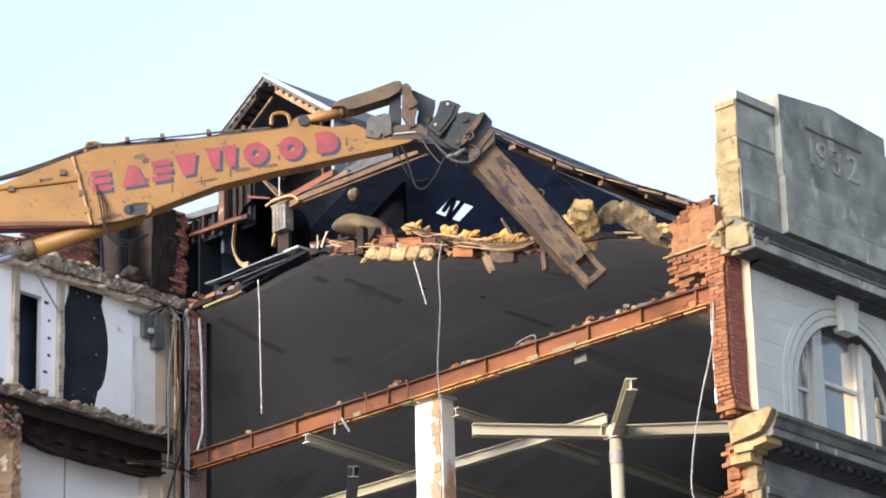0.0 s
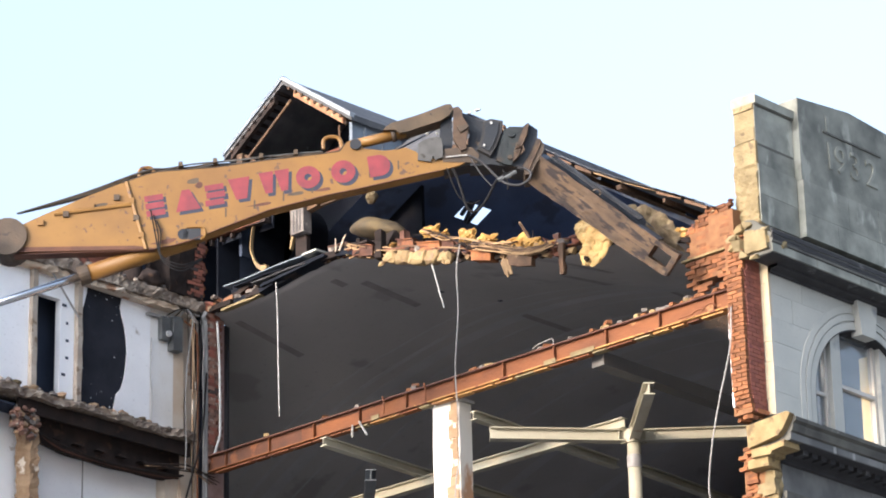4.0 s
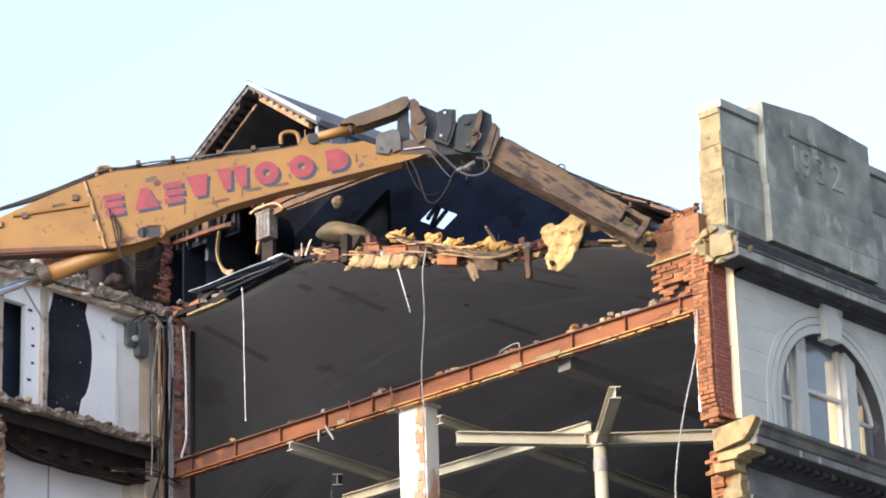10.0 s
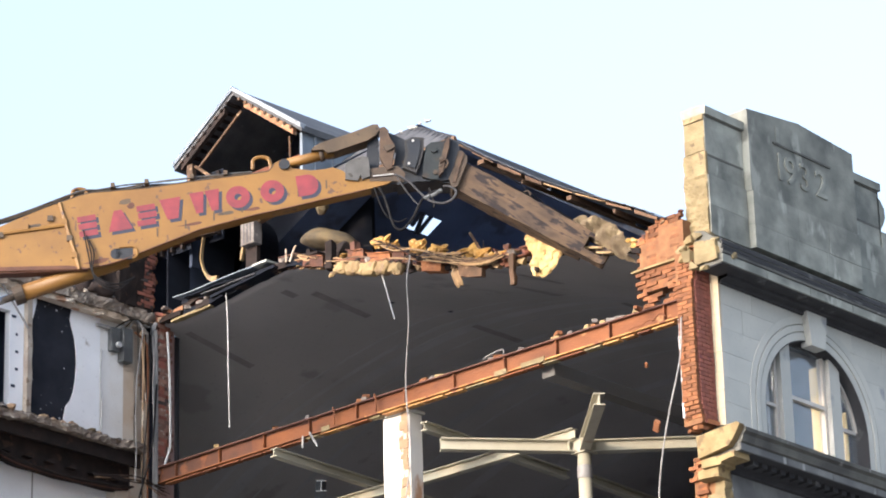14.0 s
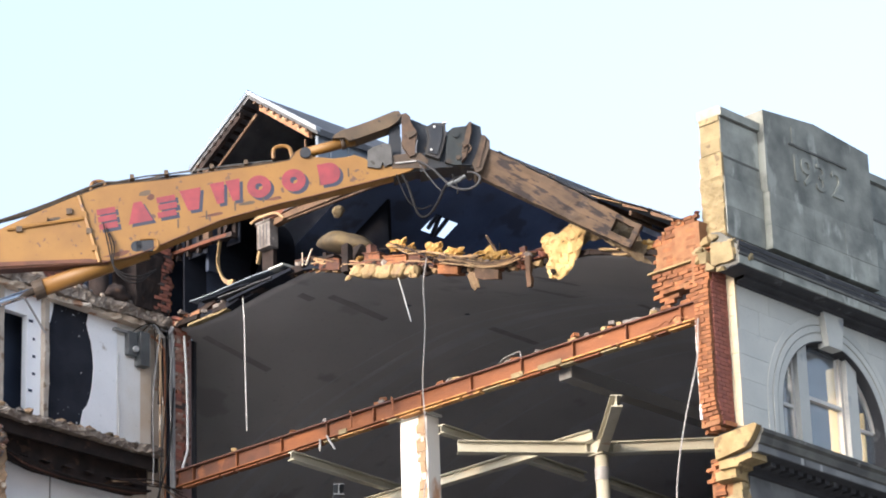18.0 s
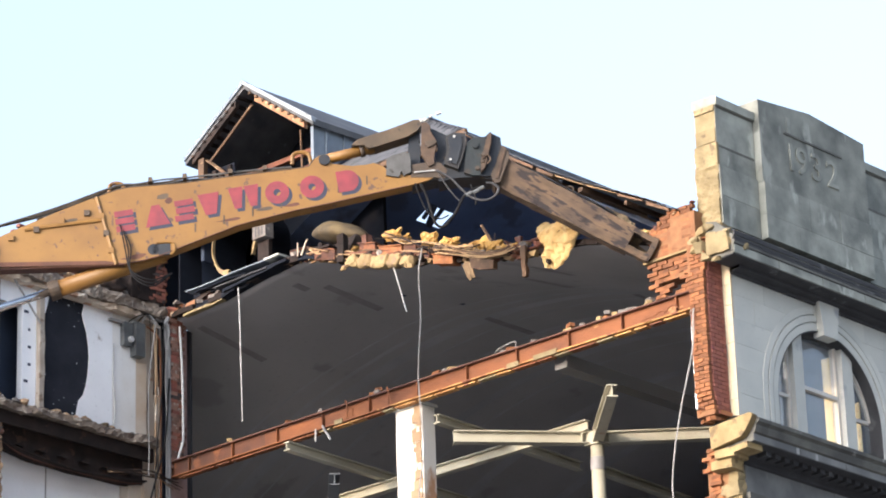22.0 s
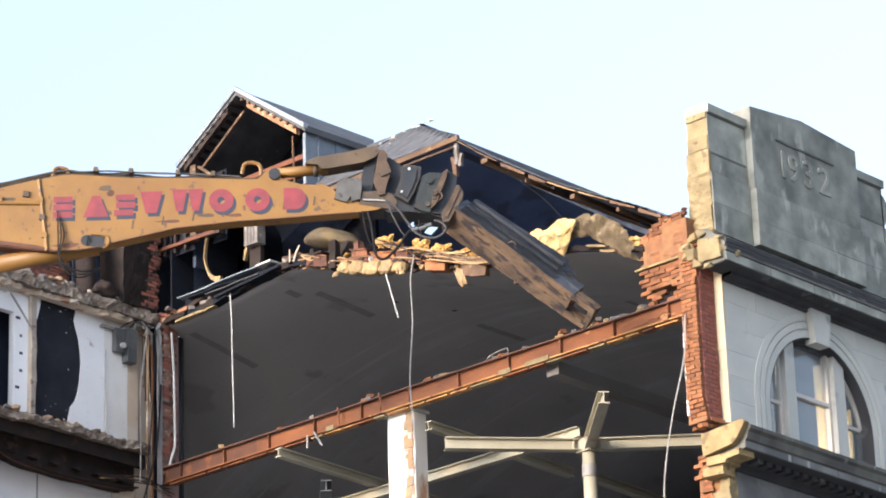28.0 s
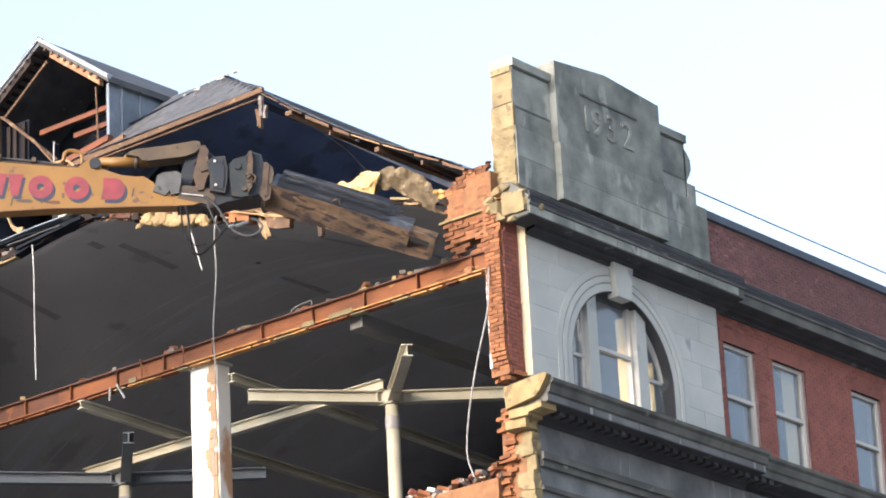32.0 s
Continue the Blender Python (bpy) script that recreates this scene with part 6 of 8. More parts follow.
# ------------------------------------------------------------ attic clutter
def attic():
    t = thing("round_duct", "large hollow ventilation drum with a dusty cream rim", "duct", (0.0, 11.85, 24.3))
    c = Vector((-0.2, 11.87, 25.22))
    # rim drawn only as the two crescents where it catches sun
    for name, a0, a1, w in (("rim", -0.62, 0.10, 0.055), ("rim", 2.45, 4.40, 0.13)):
        bm = bmesh.new()
        ang = [a0 + (a1 - a0) * k / 14 for k in range(15)]
        ring = []
        for k, a in enumerate(ang):
            th = (w * (k / 14) ** 3.5 if w > 0.1 else w * math.sin(math.pi * min(1, (k + 1.5) / 15))) + 0.014
            ring.append([bm.verts.new((c.x + xx, c.y - math.cos(a) * rr * 0.84, c.z + math.sin(a) * rr)) for xx, rr in ((-0.10, 0.745 - th), (-0.03, 0.745 - th), (-0.03, 0.75), (-0.10, 0.75))])
        for a, b in zip(ring, ring[1:]):
            for k in range(4):
                bm.faces.new((a[k], b[k], b[(k + 1) % 4], a[(k + 1) % 4]))
        shake(bm, 0.012, 5, a0)
        part(name, bm, M_TILE, t, "dusty cream rim")
    # drum lining blackened to stand for the shade inside it
    bm = bmesh.new()
    ring = [[bm.verts.new((c.x + xx, c.y + math.cos(2 * math.pi * k / 32) * 0.635, c.z + math.sin(2 * math.pi * k / 32) * 0.755)) for xx in (-0.04, 0.85)] for k in range(32)]
    for k in range(32):
        bm.faces.new((ring[k][0], ring[(k + 1) % 32][0], ring[(k + 1) % 32][1], ring[k][1]))
    bm.faces.new([r[1] for r in ring])
    bmesh.ops.solidify(bm, geom=bm.faces, thickness=0.012)
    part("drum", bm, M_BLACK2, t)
    b = thing("metal_box", "battered dusty grey-brown metal box on a bracket", "box", (-0.4, 11.05, 24.95))
    boxed("body", (-0.46, 10.82, 24.98), (-0.24, 11.18, 25.50), M_RUBBLE, b, bevel=0.03)
    boxed("lid", (-0.48, 10.80, 25.50), (-0.22, 11.20, 25.54), M_RUBBLE, b)
    boxed("bracket", (-0.3, 10.9, 24.30), (-0.2, 11.2, 24.98), M_CHARSHADE, b)
    for k in range(3):
        boxed("groove", (-0.468, 10.90 + 0.09 * k, 25.02), (-0.456, 10.92 + 0.09 * k, 25.46), M_TRACK, b)
    bm = bmesh.new()
    add_tube(bm, [(-0.35, 11.1, 25.6), (-0.36, 11.08, 26.15)], 0.014, 5)
    part("aerial", bm, M_CABLE, b)
    for k, (pts, m) in enumerate([([(-0.4, 11.9, 25.95), (-0.4, 11.3, 25.75)], M_REDTIMBER), ([(-0.42, 11.25, 25.66), (-0.45, 10.7, 25.62), (-0.5, 10.4, 25.42)], M_PALEWOOD), ([(-0.35, 11.7, 26.4), (-0.35, 11.0, 25.6)], M_TIMBER), ([(-0.4, 11.4, 25.62), (-0.44, 11.1, 25.68)], M_PALEWOOD)]):
        bm = bmesh.new()
        add_tube(bm, pts, 0.035, 5, 0.6)
        alone(part("splintered_batten", bm, m), "splintered batten caught on the metal box", "timber", "splintered battens")
    # cream curved drum lying on the ceiling
    bm = bmesh.new()
    for v in bmesh.ops.create_uvsphere(bm, u_segments=28, v_segments=14, radius=1)["verts"]:
        v.co = Vector((0.2 + v.co.x * 0.45, 9.38 + v.co.y * 0.68, 24.72 + v.co.y * 0.20 + v.co.z * (0.27 if v.co.z > 0 else 0.16)))
    shake(bm, 0.04, 3.0, 2)
    alone(part("drum_cover", bm, M_DUSTY, smooth=True), "domed dusty lid tilted on the ceiling edge", "cover")
    for k in range(7):
        y = 10.0 - 0.19 * k
        bm = bmesh.new()
        add_chunk(bm, (0.05 + rnd(-0.1, 0.1), y, 24.40 + rnd(-0.04, 0.05)), (0.17, 0.16, 0.16), 800 + k)
        alone(part("burnt_debris", bm, M_CHARSHADE), "burnt clod of plaster under the tilted lid", "rubble", "burnt debris")
    # steel tray along the left of the torn ceiling, shade put into its black strips
    s = thing("steel_tray", "dark bent steel tray along the torn ceiling edge", "tray", (-0.3, 11.6, 24.3))
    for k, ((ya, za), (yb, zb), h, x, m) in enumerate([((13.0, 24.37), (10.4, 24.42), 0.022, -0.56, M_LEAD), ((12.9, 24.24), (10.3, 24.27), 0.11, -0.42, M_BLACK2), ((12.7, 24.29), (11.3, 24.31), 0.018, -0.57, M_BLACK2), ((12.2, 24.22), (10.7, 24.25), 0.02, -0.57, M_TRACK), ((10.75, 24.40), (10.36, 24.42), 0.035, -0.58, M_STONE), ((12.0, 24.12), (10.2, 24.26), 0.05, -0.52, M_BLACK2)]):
        bm = bmesh.new()
        add_bar(bm, (ya, za), (yb, zb), h, x, -0.2)
        bmesh.ops.subdivide_edges(bm, edges=[q for q in bm.edges if q.calc_length() > 0.5], cuts=6)
        shake(bm, 0.02, 2.5, k)
        part("strip", bm, m, s)
    # rubble mound at the corner pier
    for k in range(16):
        y = 13.6 - rnd(0, 1.5)
        ob = brick(None, (-0.35 + rnd(-0.12, 0.1), y, ceil_z(y) + 0.10 + rnd(0, 0.12)), (rnd(-30, 30), rnd(-30, 30), rnd(0, 180)), RNG.choice((M_SOOTBRICK, M_RUBBLE, M_BRICK, M_CHARSHADE)))
        ob.name = "loose_brick"
        tagged(ob, "tumbled brick heaped on the torn ceiling edge", "brick", "bricks on the ceiling edge")
    for (ya, za), (yb, zb), m in (((13.55, 24.0), (12.4, 24.25), M_CHARSHADE), ((13.70, 24.05), (12.9, 24.12), M_BARGE), ((13.2, 23.95), (12.1, 24.0), M_CREAM)):
        bm = bmesh.new()
        add_bar(bm, (ya, za), (yb, zb), 0.05 if m is M_CREAM else 0.09, -0.42, -0.3)
        bmesh.ops.subdivide_edges(bm, edges=bm.edges, cuts=4, use_grid_fill=True)
        shake(bm, 0.03, 7, ya)
        alone(part("broken_batten", bm, m), "broken batten hanging at the ceiling edge", "timber", "battens on the ceiling edge")


attic()


def torn_edge():
    """Joist ends, laths, hollow tiles and wool along the broken ceiling."""
    e = thing("torn_ceiling_edge", "splintered joists and laths along the torn ceiling", "debris", (-0.3, 7, 23), kind="structure")
    y = 10.2
    while y > 4.0:
        l = rnd(0.25, 0.95)
        bm = bmesh.new()
        add_bar(bm, (y, ceil_z(y) + rnd(0.03, 0.30)), (y - l, ceil_z(y - l) + rnd(0.0, 0.28)), rnd(0.015, 0.055), -0.42 + rnd(-0.12, 0.1), -0.25)
        shake(bm, 0.015, 5, y)
        part("lath", bm, RNG.choice((M_REDTIMBER, M_TIMBER, M_CHARSHADE, M_CHARSHADE, M_CHARSHADE, M_PALEWOOD, M_RUSTDARK)), e)
        y -= rnd(0.08, 0.24)
    # clods of burnt plaster and lath between the joists
    for k in range(48):
        y = 10.3 - 6.2 * (k + rnd(0, 1)) / 48
        bm = bmesh.new()
        add_chunk(bm, (-0.36 + rnd(-0.08, 0.06), y, ceil_z(y) + rnd(0.04, 0.20)), (0.08, rnd(0.05, 0.16), rnd(0.03, 0.09)), 300 + k)
        part("burnt_clod", bm, RNG.choice((M_CHARSHADE, M_CHARSHADE, M_SCORCHSHADE, M_RUBBLE, M_DUSTY)), e)
    # hollow clay blocks
    for ya, yb, za, m in ((7.80, 7.23, 23.70, M_BRICK), (8.29, 7.90, 23.90, M_SCORCHSHADE), (9.50, 8.96, 24.10, M_SCORCHSHADE), (6.43, 5.95, 23.16, M_BRICK), (7.16, 6.86, 23.56, M_SCORCHSHADE)):
        bm = bmesh.new()
        dz = -0.27 * (ya - yb)
        add_bar(bm, (ya, za), (yb, za + dz), 0.19, -0.46, -0.22)
        add_bar(bm, (ya + 0.02, za + 0.19), (yb - 0.02, za + dz + 0.19), 0.02, -0.49, -0.22)
        bmesh.ops.subdivide_edges(bm, edges=[q for q in bm.edges if q.calc_length() > 0.1], cuts=3, use_grid_fill=True)
        shake(bm, 0.02, 6, ya)
        shake(bm, 0.012, 20, ya)
        part("clay_block", bm, m, e, "broken hollow clay block")
    # charred joist end, posts and a stray stick
    for name, lo, hi, m in (("joist_end", (-0.50, 8.69, 23.84), (-0.36, 8.85, 24.40), M_CHARSHADE), ("hanging_post", (-0.50, 4.16, 22.29), (-0.42, 4.27, 22.86), M_TIMBER), ("joist_end", (-0.46, 4.28, 22.82), (-0.40, 4.42, 23.10), M_RUSTDARK), ("joist_end", (-0.46, 8.12, 23.98), (-0.30, 8.24, 24.24), M_RUSTDARK), ("joist_end", (-0.46, 9.30, 24.2), (-0.3, 9.40, 24.42), M_CHARSHADE)):
        bm = bmesh.new()
        add_box(bm, lo, hi)
        bmesh.ops.subdivide_edges(bm, edges=bm.edges, cuts=4, use_grid_fill=True)
        shake(bm, 0.035, 6, lo[1])
        part(name, bm, m, e)
    for pts, r, m in (([(-0.42, 5.01, 23.20), (-0.45, 5.22, 23.57)], 0.03, M_TIMBER), ([(-0.42, 4.93, 23.15), (-0.42, 4.93, 23.34)], 0.012, M_CHARSHADE), ([(-0.45, 4.35, 22.9), (-0.45, 4.33, 23.12)], 0.018, M_GALV), ([(-0.45, 9.85, 24.3), (-0.52, 9.66, 24.48), (-0.55, 9.58, 24.52)], 0.02, M_STAINED), ([(-0.45, 9.95, 24.28), (-0.5, 9.9, 24.55)], 0.014, M_STAINED)):
        bm = bmesh.new()
        add_tube(bm, pts, r, 5, 0.8)
        part("splinter", bm, m, e)
    bm = bmesh.new()
    add_prism(bm, [(5.50, 22.99), (5.20, 22.92), (4.92, 22.80), (4.95, 22.66), (5.25, 22.72), (5.46, 22.80)], "x", -0.50, -0.36)
    shake(bm, 0.03, 6, 1)
    part("broken_board", bm, M_TIMBER, e)
    # pale roll of ribbed tile, split into four by dark joints
    cuts = [8.62, 8.33, 7.98, 7.55, 7.24, 6.93]
    for k, (ya, yb) in enumerate(zip(cuts, cuts[1:])):
        bm = bmesh.new()
        for v in bmesh.ops.create_icosphere(bm, subdivisions=4, radius=1.0)["verts"]:
            q = Vector([math.copysign(abs(u) ** 0.55, u) for u in v.co])
            f = (1 - q.y) / 2
            y = ya + (yb - ya) * f - 0.05 * q.z
            mid = 23.82 - (8.6 - y) * 0.278
            v.co = Vector((-0.42 + 0.13 * q.x, y, mid + (0.135 - 0.02 * (k in (0, 4))) * q.z + 0.02 * math.sin(y * 40) * (q.z > 0)))
        shake(bm, 0.035, 5, k)
        shake(bm, 0.022, 17, k)
        part("ribbed_tile", bm, M_TILE, e, "broken cream ribbed tile")
    for k in range(14):
        y = 8.66 - 1.75 * RNG.random() if k > 5 else RNG.choice((8.68, 6.95, 7.0)) + rnd(-0.05, 0.05)
        z = 23.82 - (8.6 - y) * 0.278 - 0.13
        bm = bmesh.new()
        add_chunk(bm, (-0.48, y, z + rnd(-0.02, 0.06)), (0.04, rnd(0.03, 0.09), rnd(0.015, 0.05)), 500 + k)
        part("tile_shard", bm, M_TILE if k % 3 else M_PALEWOOD, e)
    # pale scraps along the lip by the gable
    for (ya, za), (yb, zb) in (((2.62, 22.56), (2.22, 22.44)), ((2.33, 22.38), (1.99, 22.28))):
        bm = bmesh.new()
        add_bar(bm, (ya, za), (yb, zb), 0.04, -0.40, -0.30)
        bmesh.ops.subdivide_edges(bm, edges=bm.edges, cuts=3, use_grid_fill=True)
        shake(bm, 0.02, 9, ya)
        part("pale_scrap", bm, M_TILE, e)
    # burnt edge of the ceiling by the corner, shade added in its near-black
    y, k = 13.45, 0
    while y > 9.2:
        l = rnd(0.25, 0.6)
        bm = bmesh.new()
        za, zb = ceil_z(y), ceil_z(y - l)
        add_prism(bm, [(y, za + 0.0), (y - l, zb + 0.0), (y - l, zb + rnd(0.08, 0.17)), (y, za + rnd(0.08, 0.17))], "x", -0.40 + rnd(-0.05, 0.05), -0.24)
        shake(bm, 0.02, 5, y)
        part("burnt_edge", bm, M_BLACK2 if k % 3 else M_CHARSHADE, e)
        k += 1
        y -= l * 0.85
    # thin dark strip added to shade the sunlit ceiling edge by the gable
    y = 4.3
    while y > 1.75:
        l = rnd(0.2, 0.45)
        bm = bmesh.new()
        za, zb = ceil_z(y), ceil_z(y - l)
        add_prism(bm, [(y, za - 0.012), (y - l, zb - 0.012), (y - l, zb + rnd(0.075, 0.10)), (y, za + rnd(0.075, 0.10))], "x", -0.30 + rnd(-0.03, 0.03), -0.235)
        shake(bm, 0.012, 7, y)
        part("broken_lip", bm, M_CHARSHADE, e)
        y -= l * 0.9
    # ragged plaster fringe
    for k in range(46):
        y = 10.4 - k * 0.14 + rnd(-0.05, 0.05)
        z = ceil_z(y)
        w = rnd(0.05, 0.16)
        bm = bmesh.new()
        add_prism(bm, [(y - w, z + 0.05), (y + w, z + 0.05), (y + w * rnd(0.1, 0.9), z - rnd(0.0, 0.05)), (y - w * rnd(0.1, 0.8), z - rnd(0.0, 0.06))], "x", -0.34 + rnd(-0.06, 0.04), -0.27)
        part("plaster_shard", bm, RNG.choice((M_PALEWOOD, M_TILE, M_REDTIMBER, M_CHARSHADE)), e)
    for k in range(10):
        y = 5.60 - rnd(0, 0.2)
        bm = bmesh.new()
        add_tube(bm, [(-0.45, y + 0.1, 22.98 - rnd(0, 0.1)), (-0.46, y, 22.72 - rnd(0, 0.15))], 0.035, 5, 0.5)
        part("splinter", bm, M_PALEWOOD, e)
    # a sagging sheaf of thin laths
    for k in range(16):
        dz, dx = 0.018 * (k % 8) - 0.06, -0.46 - 0.022 * (k % 5)
        cut = rnd(0, 0.35)
        sag = rnd(-0.03, 0.05)
        pts = [(dx, 6.45 - cut, 23.42 + dz - cut * 0.3), (dx - 0.02, 5.9, 23.22 + dz + sag), (dx, 5.28, 23.01 + dz - sag), (dx - 0.01, 4.75, 22.87 + dz * 0.7), (dx + 0.02, 4.36 + rnd(-0.12, 0.25), 22.90 + dz)]
        bm = bmesh.new()
        add_tube(bm, pts, rnd(0.009, 0.016), 4)
        part("lath_strip", bm, RNG.choice((M_PALEWOOD, M_PALEWOOD, M_TIMBER, M_CHARSHADE)), e)
    for k in range(5):
        j = [rnd(-0.07, 0.07) for _ in range(4)]
        bm = bmesh.new()
        add_tube(bm, [(-0.50, 7.85 - rnd(0, 0.4), 24.10 + j[0]), (-0.54, 7.1, 23.80 + j[1]), (-0.52, 6.55, 23.55 + j[2]), (-0.5, 5.45 + rnd(-0.3, 0.3), 23.05 + j[3])], rnd(0.007, 0.013), 4)
        part("lath_strip", bm, RNG.choice((M_PALEWOOD, M_TIMBER, M_CHARSHADE)), e)
    for k in range(14):
        y = 10.0 - rnd(0, 2.6)
        bm = bmesh.new()
        l = rnd(0.5, 1.2)
        add_tube(bm, [(-0.44, y, ceil_z(y) + rnd(0.08, 0.24)), (-0.46, y - l / 2, ceil_z(y - l / 2) + rnd(0.08, 0.22)), (-0.44, y - l, ceil_z(y - l) + rnd(0.08, 0.24))], rnd(0.01, 0.02), 4)
        part("lath_strip", bm, RNG.choice((M_PALEWOOD, M_TIMBER, M_CHARSHADE, M_REDTIMBER)), e)

    # wool lumps, each a thing
    for k, (y, z, ry, rz) in enumerate([(7.50, 24.02, 0.30, 0.20), (6.57, 23.64, 0.29, 0.21), (6.02, 23.44, 0.24, 0.13), (5.62, 23.24, 0.20, 0.11), (5.30, 23.17, 0.30, 0.14), (4.98, 23.07, 0.30, 0.14), (4.66, 22.94, 0.27, 0.12), (7.15, 23.86, 0.16, 0.07), (8.46, 24.02, 0.10, 0.06)]):
        bm = bmesh.new()
        add_wad(bm, (-0.38, y, z), (0.17, ry, rz), k + 2, 5 if rz > 0.15 else 8)
        shake(bm, 0.025, 21.0, k)
        alone(part("wool_tuft", bm, M_INSUL), "torn yellow mineral wool on the ceiling edge", "insulation", "mineral wool")
    bm = bmesh.new()
    top = [(3.25, 22.98), (2.76, 23.24), (2.40, 23.14), (2.10, 22.95), (1.80, 22.66), (1.58, 22.30)]
    low = [(3.10, 22.82), (2.70, 22.87), (2.42, 22.60), (2.15, 22.36), (1.86, 22.17), (1.56, 22.02)]
    n, m = 30, 12
    grid = []
    for i in range(n + 1):
        f = i / n * 5
        k = min(int(f), 4)
        f -= k
        a = Vector((0, *top[k])).lerp(Vector((0, *top[k + 1])), f)
        b = Vector((0, *low[k])).lerp(Vector((0, *low[k + 1])), f)
        row = []
        for j in range(m + 1):
            p = a.lerp(b, j / m)
            fold = 0.07 * math.sin(i * 0.9 + j * 0.35) + 0.05 * math.sin(i * 0.37 + 2)
            p.x = -0.26 - 0.15 * math.sin(math.pi * j / m) + fold * math.sin(math.pi * min(1, j / m + 0.15))
            row.append(bm.verts.new(p + Vector((noise.noise(p * 6), noise.noise(p * 6 + Vector((7, 0, 0))), noise.noise(p * 6 + Vector((0, 9, 0))))) * 0.05))
        grid.append(row)
    for i in range(n):
        for j in range(m):
            bm.faces.new((grid[i][j], grid[i + 1][j], grid[i + 1][j + 1], grid[i][j + 1]))
    bmesh.ops.solidify(bm, geom=bm.faces, thickness=0.06)
    shake(bm, 0.025, 5.0, 3)
    shake(bm, 0.02, 12.0, 6)
    alone(part("insulation_blanket", bm, M_BLANKET), "dirty brown insulation blanket slumped by the gable", "insulation")
    bm = bmesh.new()
    add_lump(bm, (-0.2, 1.72, 22.40), (0.14, 0.2, 0.12), 15, 0.5, 3)
    alone(part("wool_tuft", bm, M_INSUL), "torn yellow mineral wool beside the gable", "insulation", "mineral wool")


torn_edge()


def hanging_lines():
    def line(name, pts, r, m, label, cat):
        bm = bmesh.new()
        add_tube(bm, pts, r, 6)
        alone(part(name, bm, m), label, cat)
    line("hanging_conduit", [(-0.42, 11.66, 24.45), (-0.42, 11.60, 23.6), (-0.42, 11.58, 22.6), (-0.42, 11.55, 21.37)], 0.012, M_CABLE, "white conduit hanging straight from the ceiling edge", "conduit")
    line("hanging_batten", [(-0.42, 7.5, 23.5), (-0.44, 7.15, 22.42)], 0.013, M_CABLE, "thin white batten dangling from the torn ceiling", "batten")
    line("hanging_wire", [(-0.55, 6.62, 23.5), (-0.55, 6.72, 23.0), (-0.55, 6.70, 22.2), (-0.55, 6.80, 21.2), (-0.55, 6.78, 20.5), (-0.55, 6.72, 19.6), (-0.55, 6.86, 18.9), (-0.55, 6.9, 17.8)], 0.013, M_GREYPIPE, "grey cable hanging across the girder and pier", "cable")
    line("hanging_wire", [(-0.38, 0.52, 20.725), (-0.5, 0.44, 20.66), (-0.58, 0.40, 20.5), (-0.6, 0.44, 19.9), (-0.62, 0.72, 19.0), (-0.6, 0.95, 18.2), (-0.6, 1.04, 17.5), (-0.6, 0.92, 17.05)], 0.014, M_GREYPIPE, "pale cable hanging beside the brick jamb", "cable")


hanging_lines()


def rubble_foot():
    low = boxed("wall_low_ragged", (-0.3, 0.66, 0), (0.30, 3.6, 17.05), M_MORTAR, rough=0.04)
    alone(low, "ragged low brick wall heaped with bricks", "brick wall", kind="structure")
    for k in range(90):
        y = 0.55 + rnd(0, 2.7)
        x = -0.05 + rnd(-0.3, 0.3)
        top = 17.08 + 0.22 * math.exp(-((y - 0.7) / 0.7) ** 2) + 0.10 * math.exp(-((y - 2.2) / 0.6) ** 2)
        ob = brick(None, (x, y, top - rnd(0.0, 0.14)), (rnd(-25, 25), rnd(-25, 25), rnd(0, 180)), RNG.choice((M_BRICK, M_BRICK, M_STONE, M_RUBBLE, M_SOOTBRICK)))
        ob.name = "loose_brick"
        tagged(ob, "broken brick heaped on a lower wall", "brick", "bricks on the lower wall")
    b = boxed("bent_plate", (-0.25, 0.30, 17.28), (0.1, 0.75, 17.32), M_RUST)
    alone(b, "rusty bent plate wedged in the brickwork", "plate")


rubble_foot()

# ------------------------------------------------------------ the demolition machine
ARM_AT = Vector((-4.149, 3.864, 23.723))
ARM_YAW = radians(-47.44)
E1 = Vector((math.cos(ARM_YAW), math.sin(ARM_YAW), 0))
NEAR = Vector((math.sin(ARM_YAW), -math.cos(ARM_YAW), 0))
PIVOT = (0.13, 0.02)


def arm_pose(u, v, d, deg):
    at = ARM_AT + E1 * u + Vector((0, 0, v)) + NEAR * (d - 0.34)
    return Matrix.Translation(at) @ Matrix.Rotation(ARM_YAW, 4, "Z") @ Matrix.Rotation(radians(-deg), 4, "Y")


def local_part(name, bm, material, parent, label="", smooth=False, recentre=True):
    """A part in its parent's own space: x along the arm, z up, y away from the street."""
    bmesh.ops.recalc_face_normals(bm, faces=bm.faces)
    c = Vector((0, 0, 0))
    if recentre:
        for v in bm.verts:
            c += v.co
        c /= max(1, len(bm.verts))
        bmesh.ops.translate(bm, verts=bm.verts, vec=-c)
    data = bpy.data.meshes.new(name)
    bm.to_mesh(data)
    bm.free()
    data.materials.append(material)
    for p in data.polygons:
        p.use_smooth = smooth
    ob = new(name, data)
    ob.parent = parent
    ob.location = c
    return tagged(ob, label) if label else ob


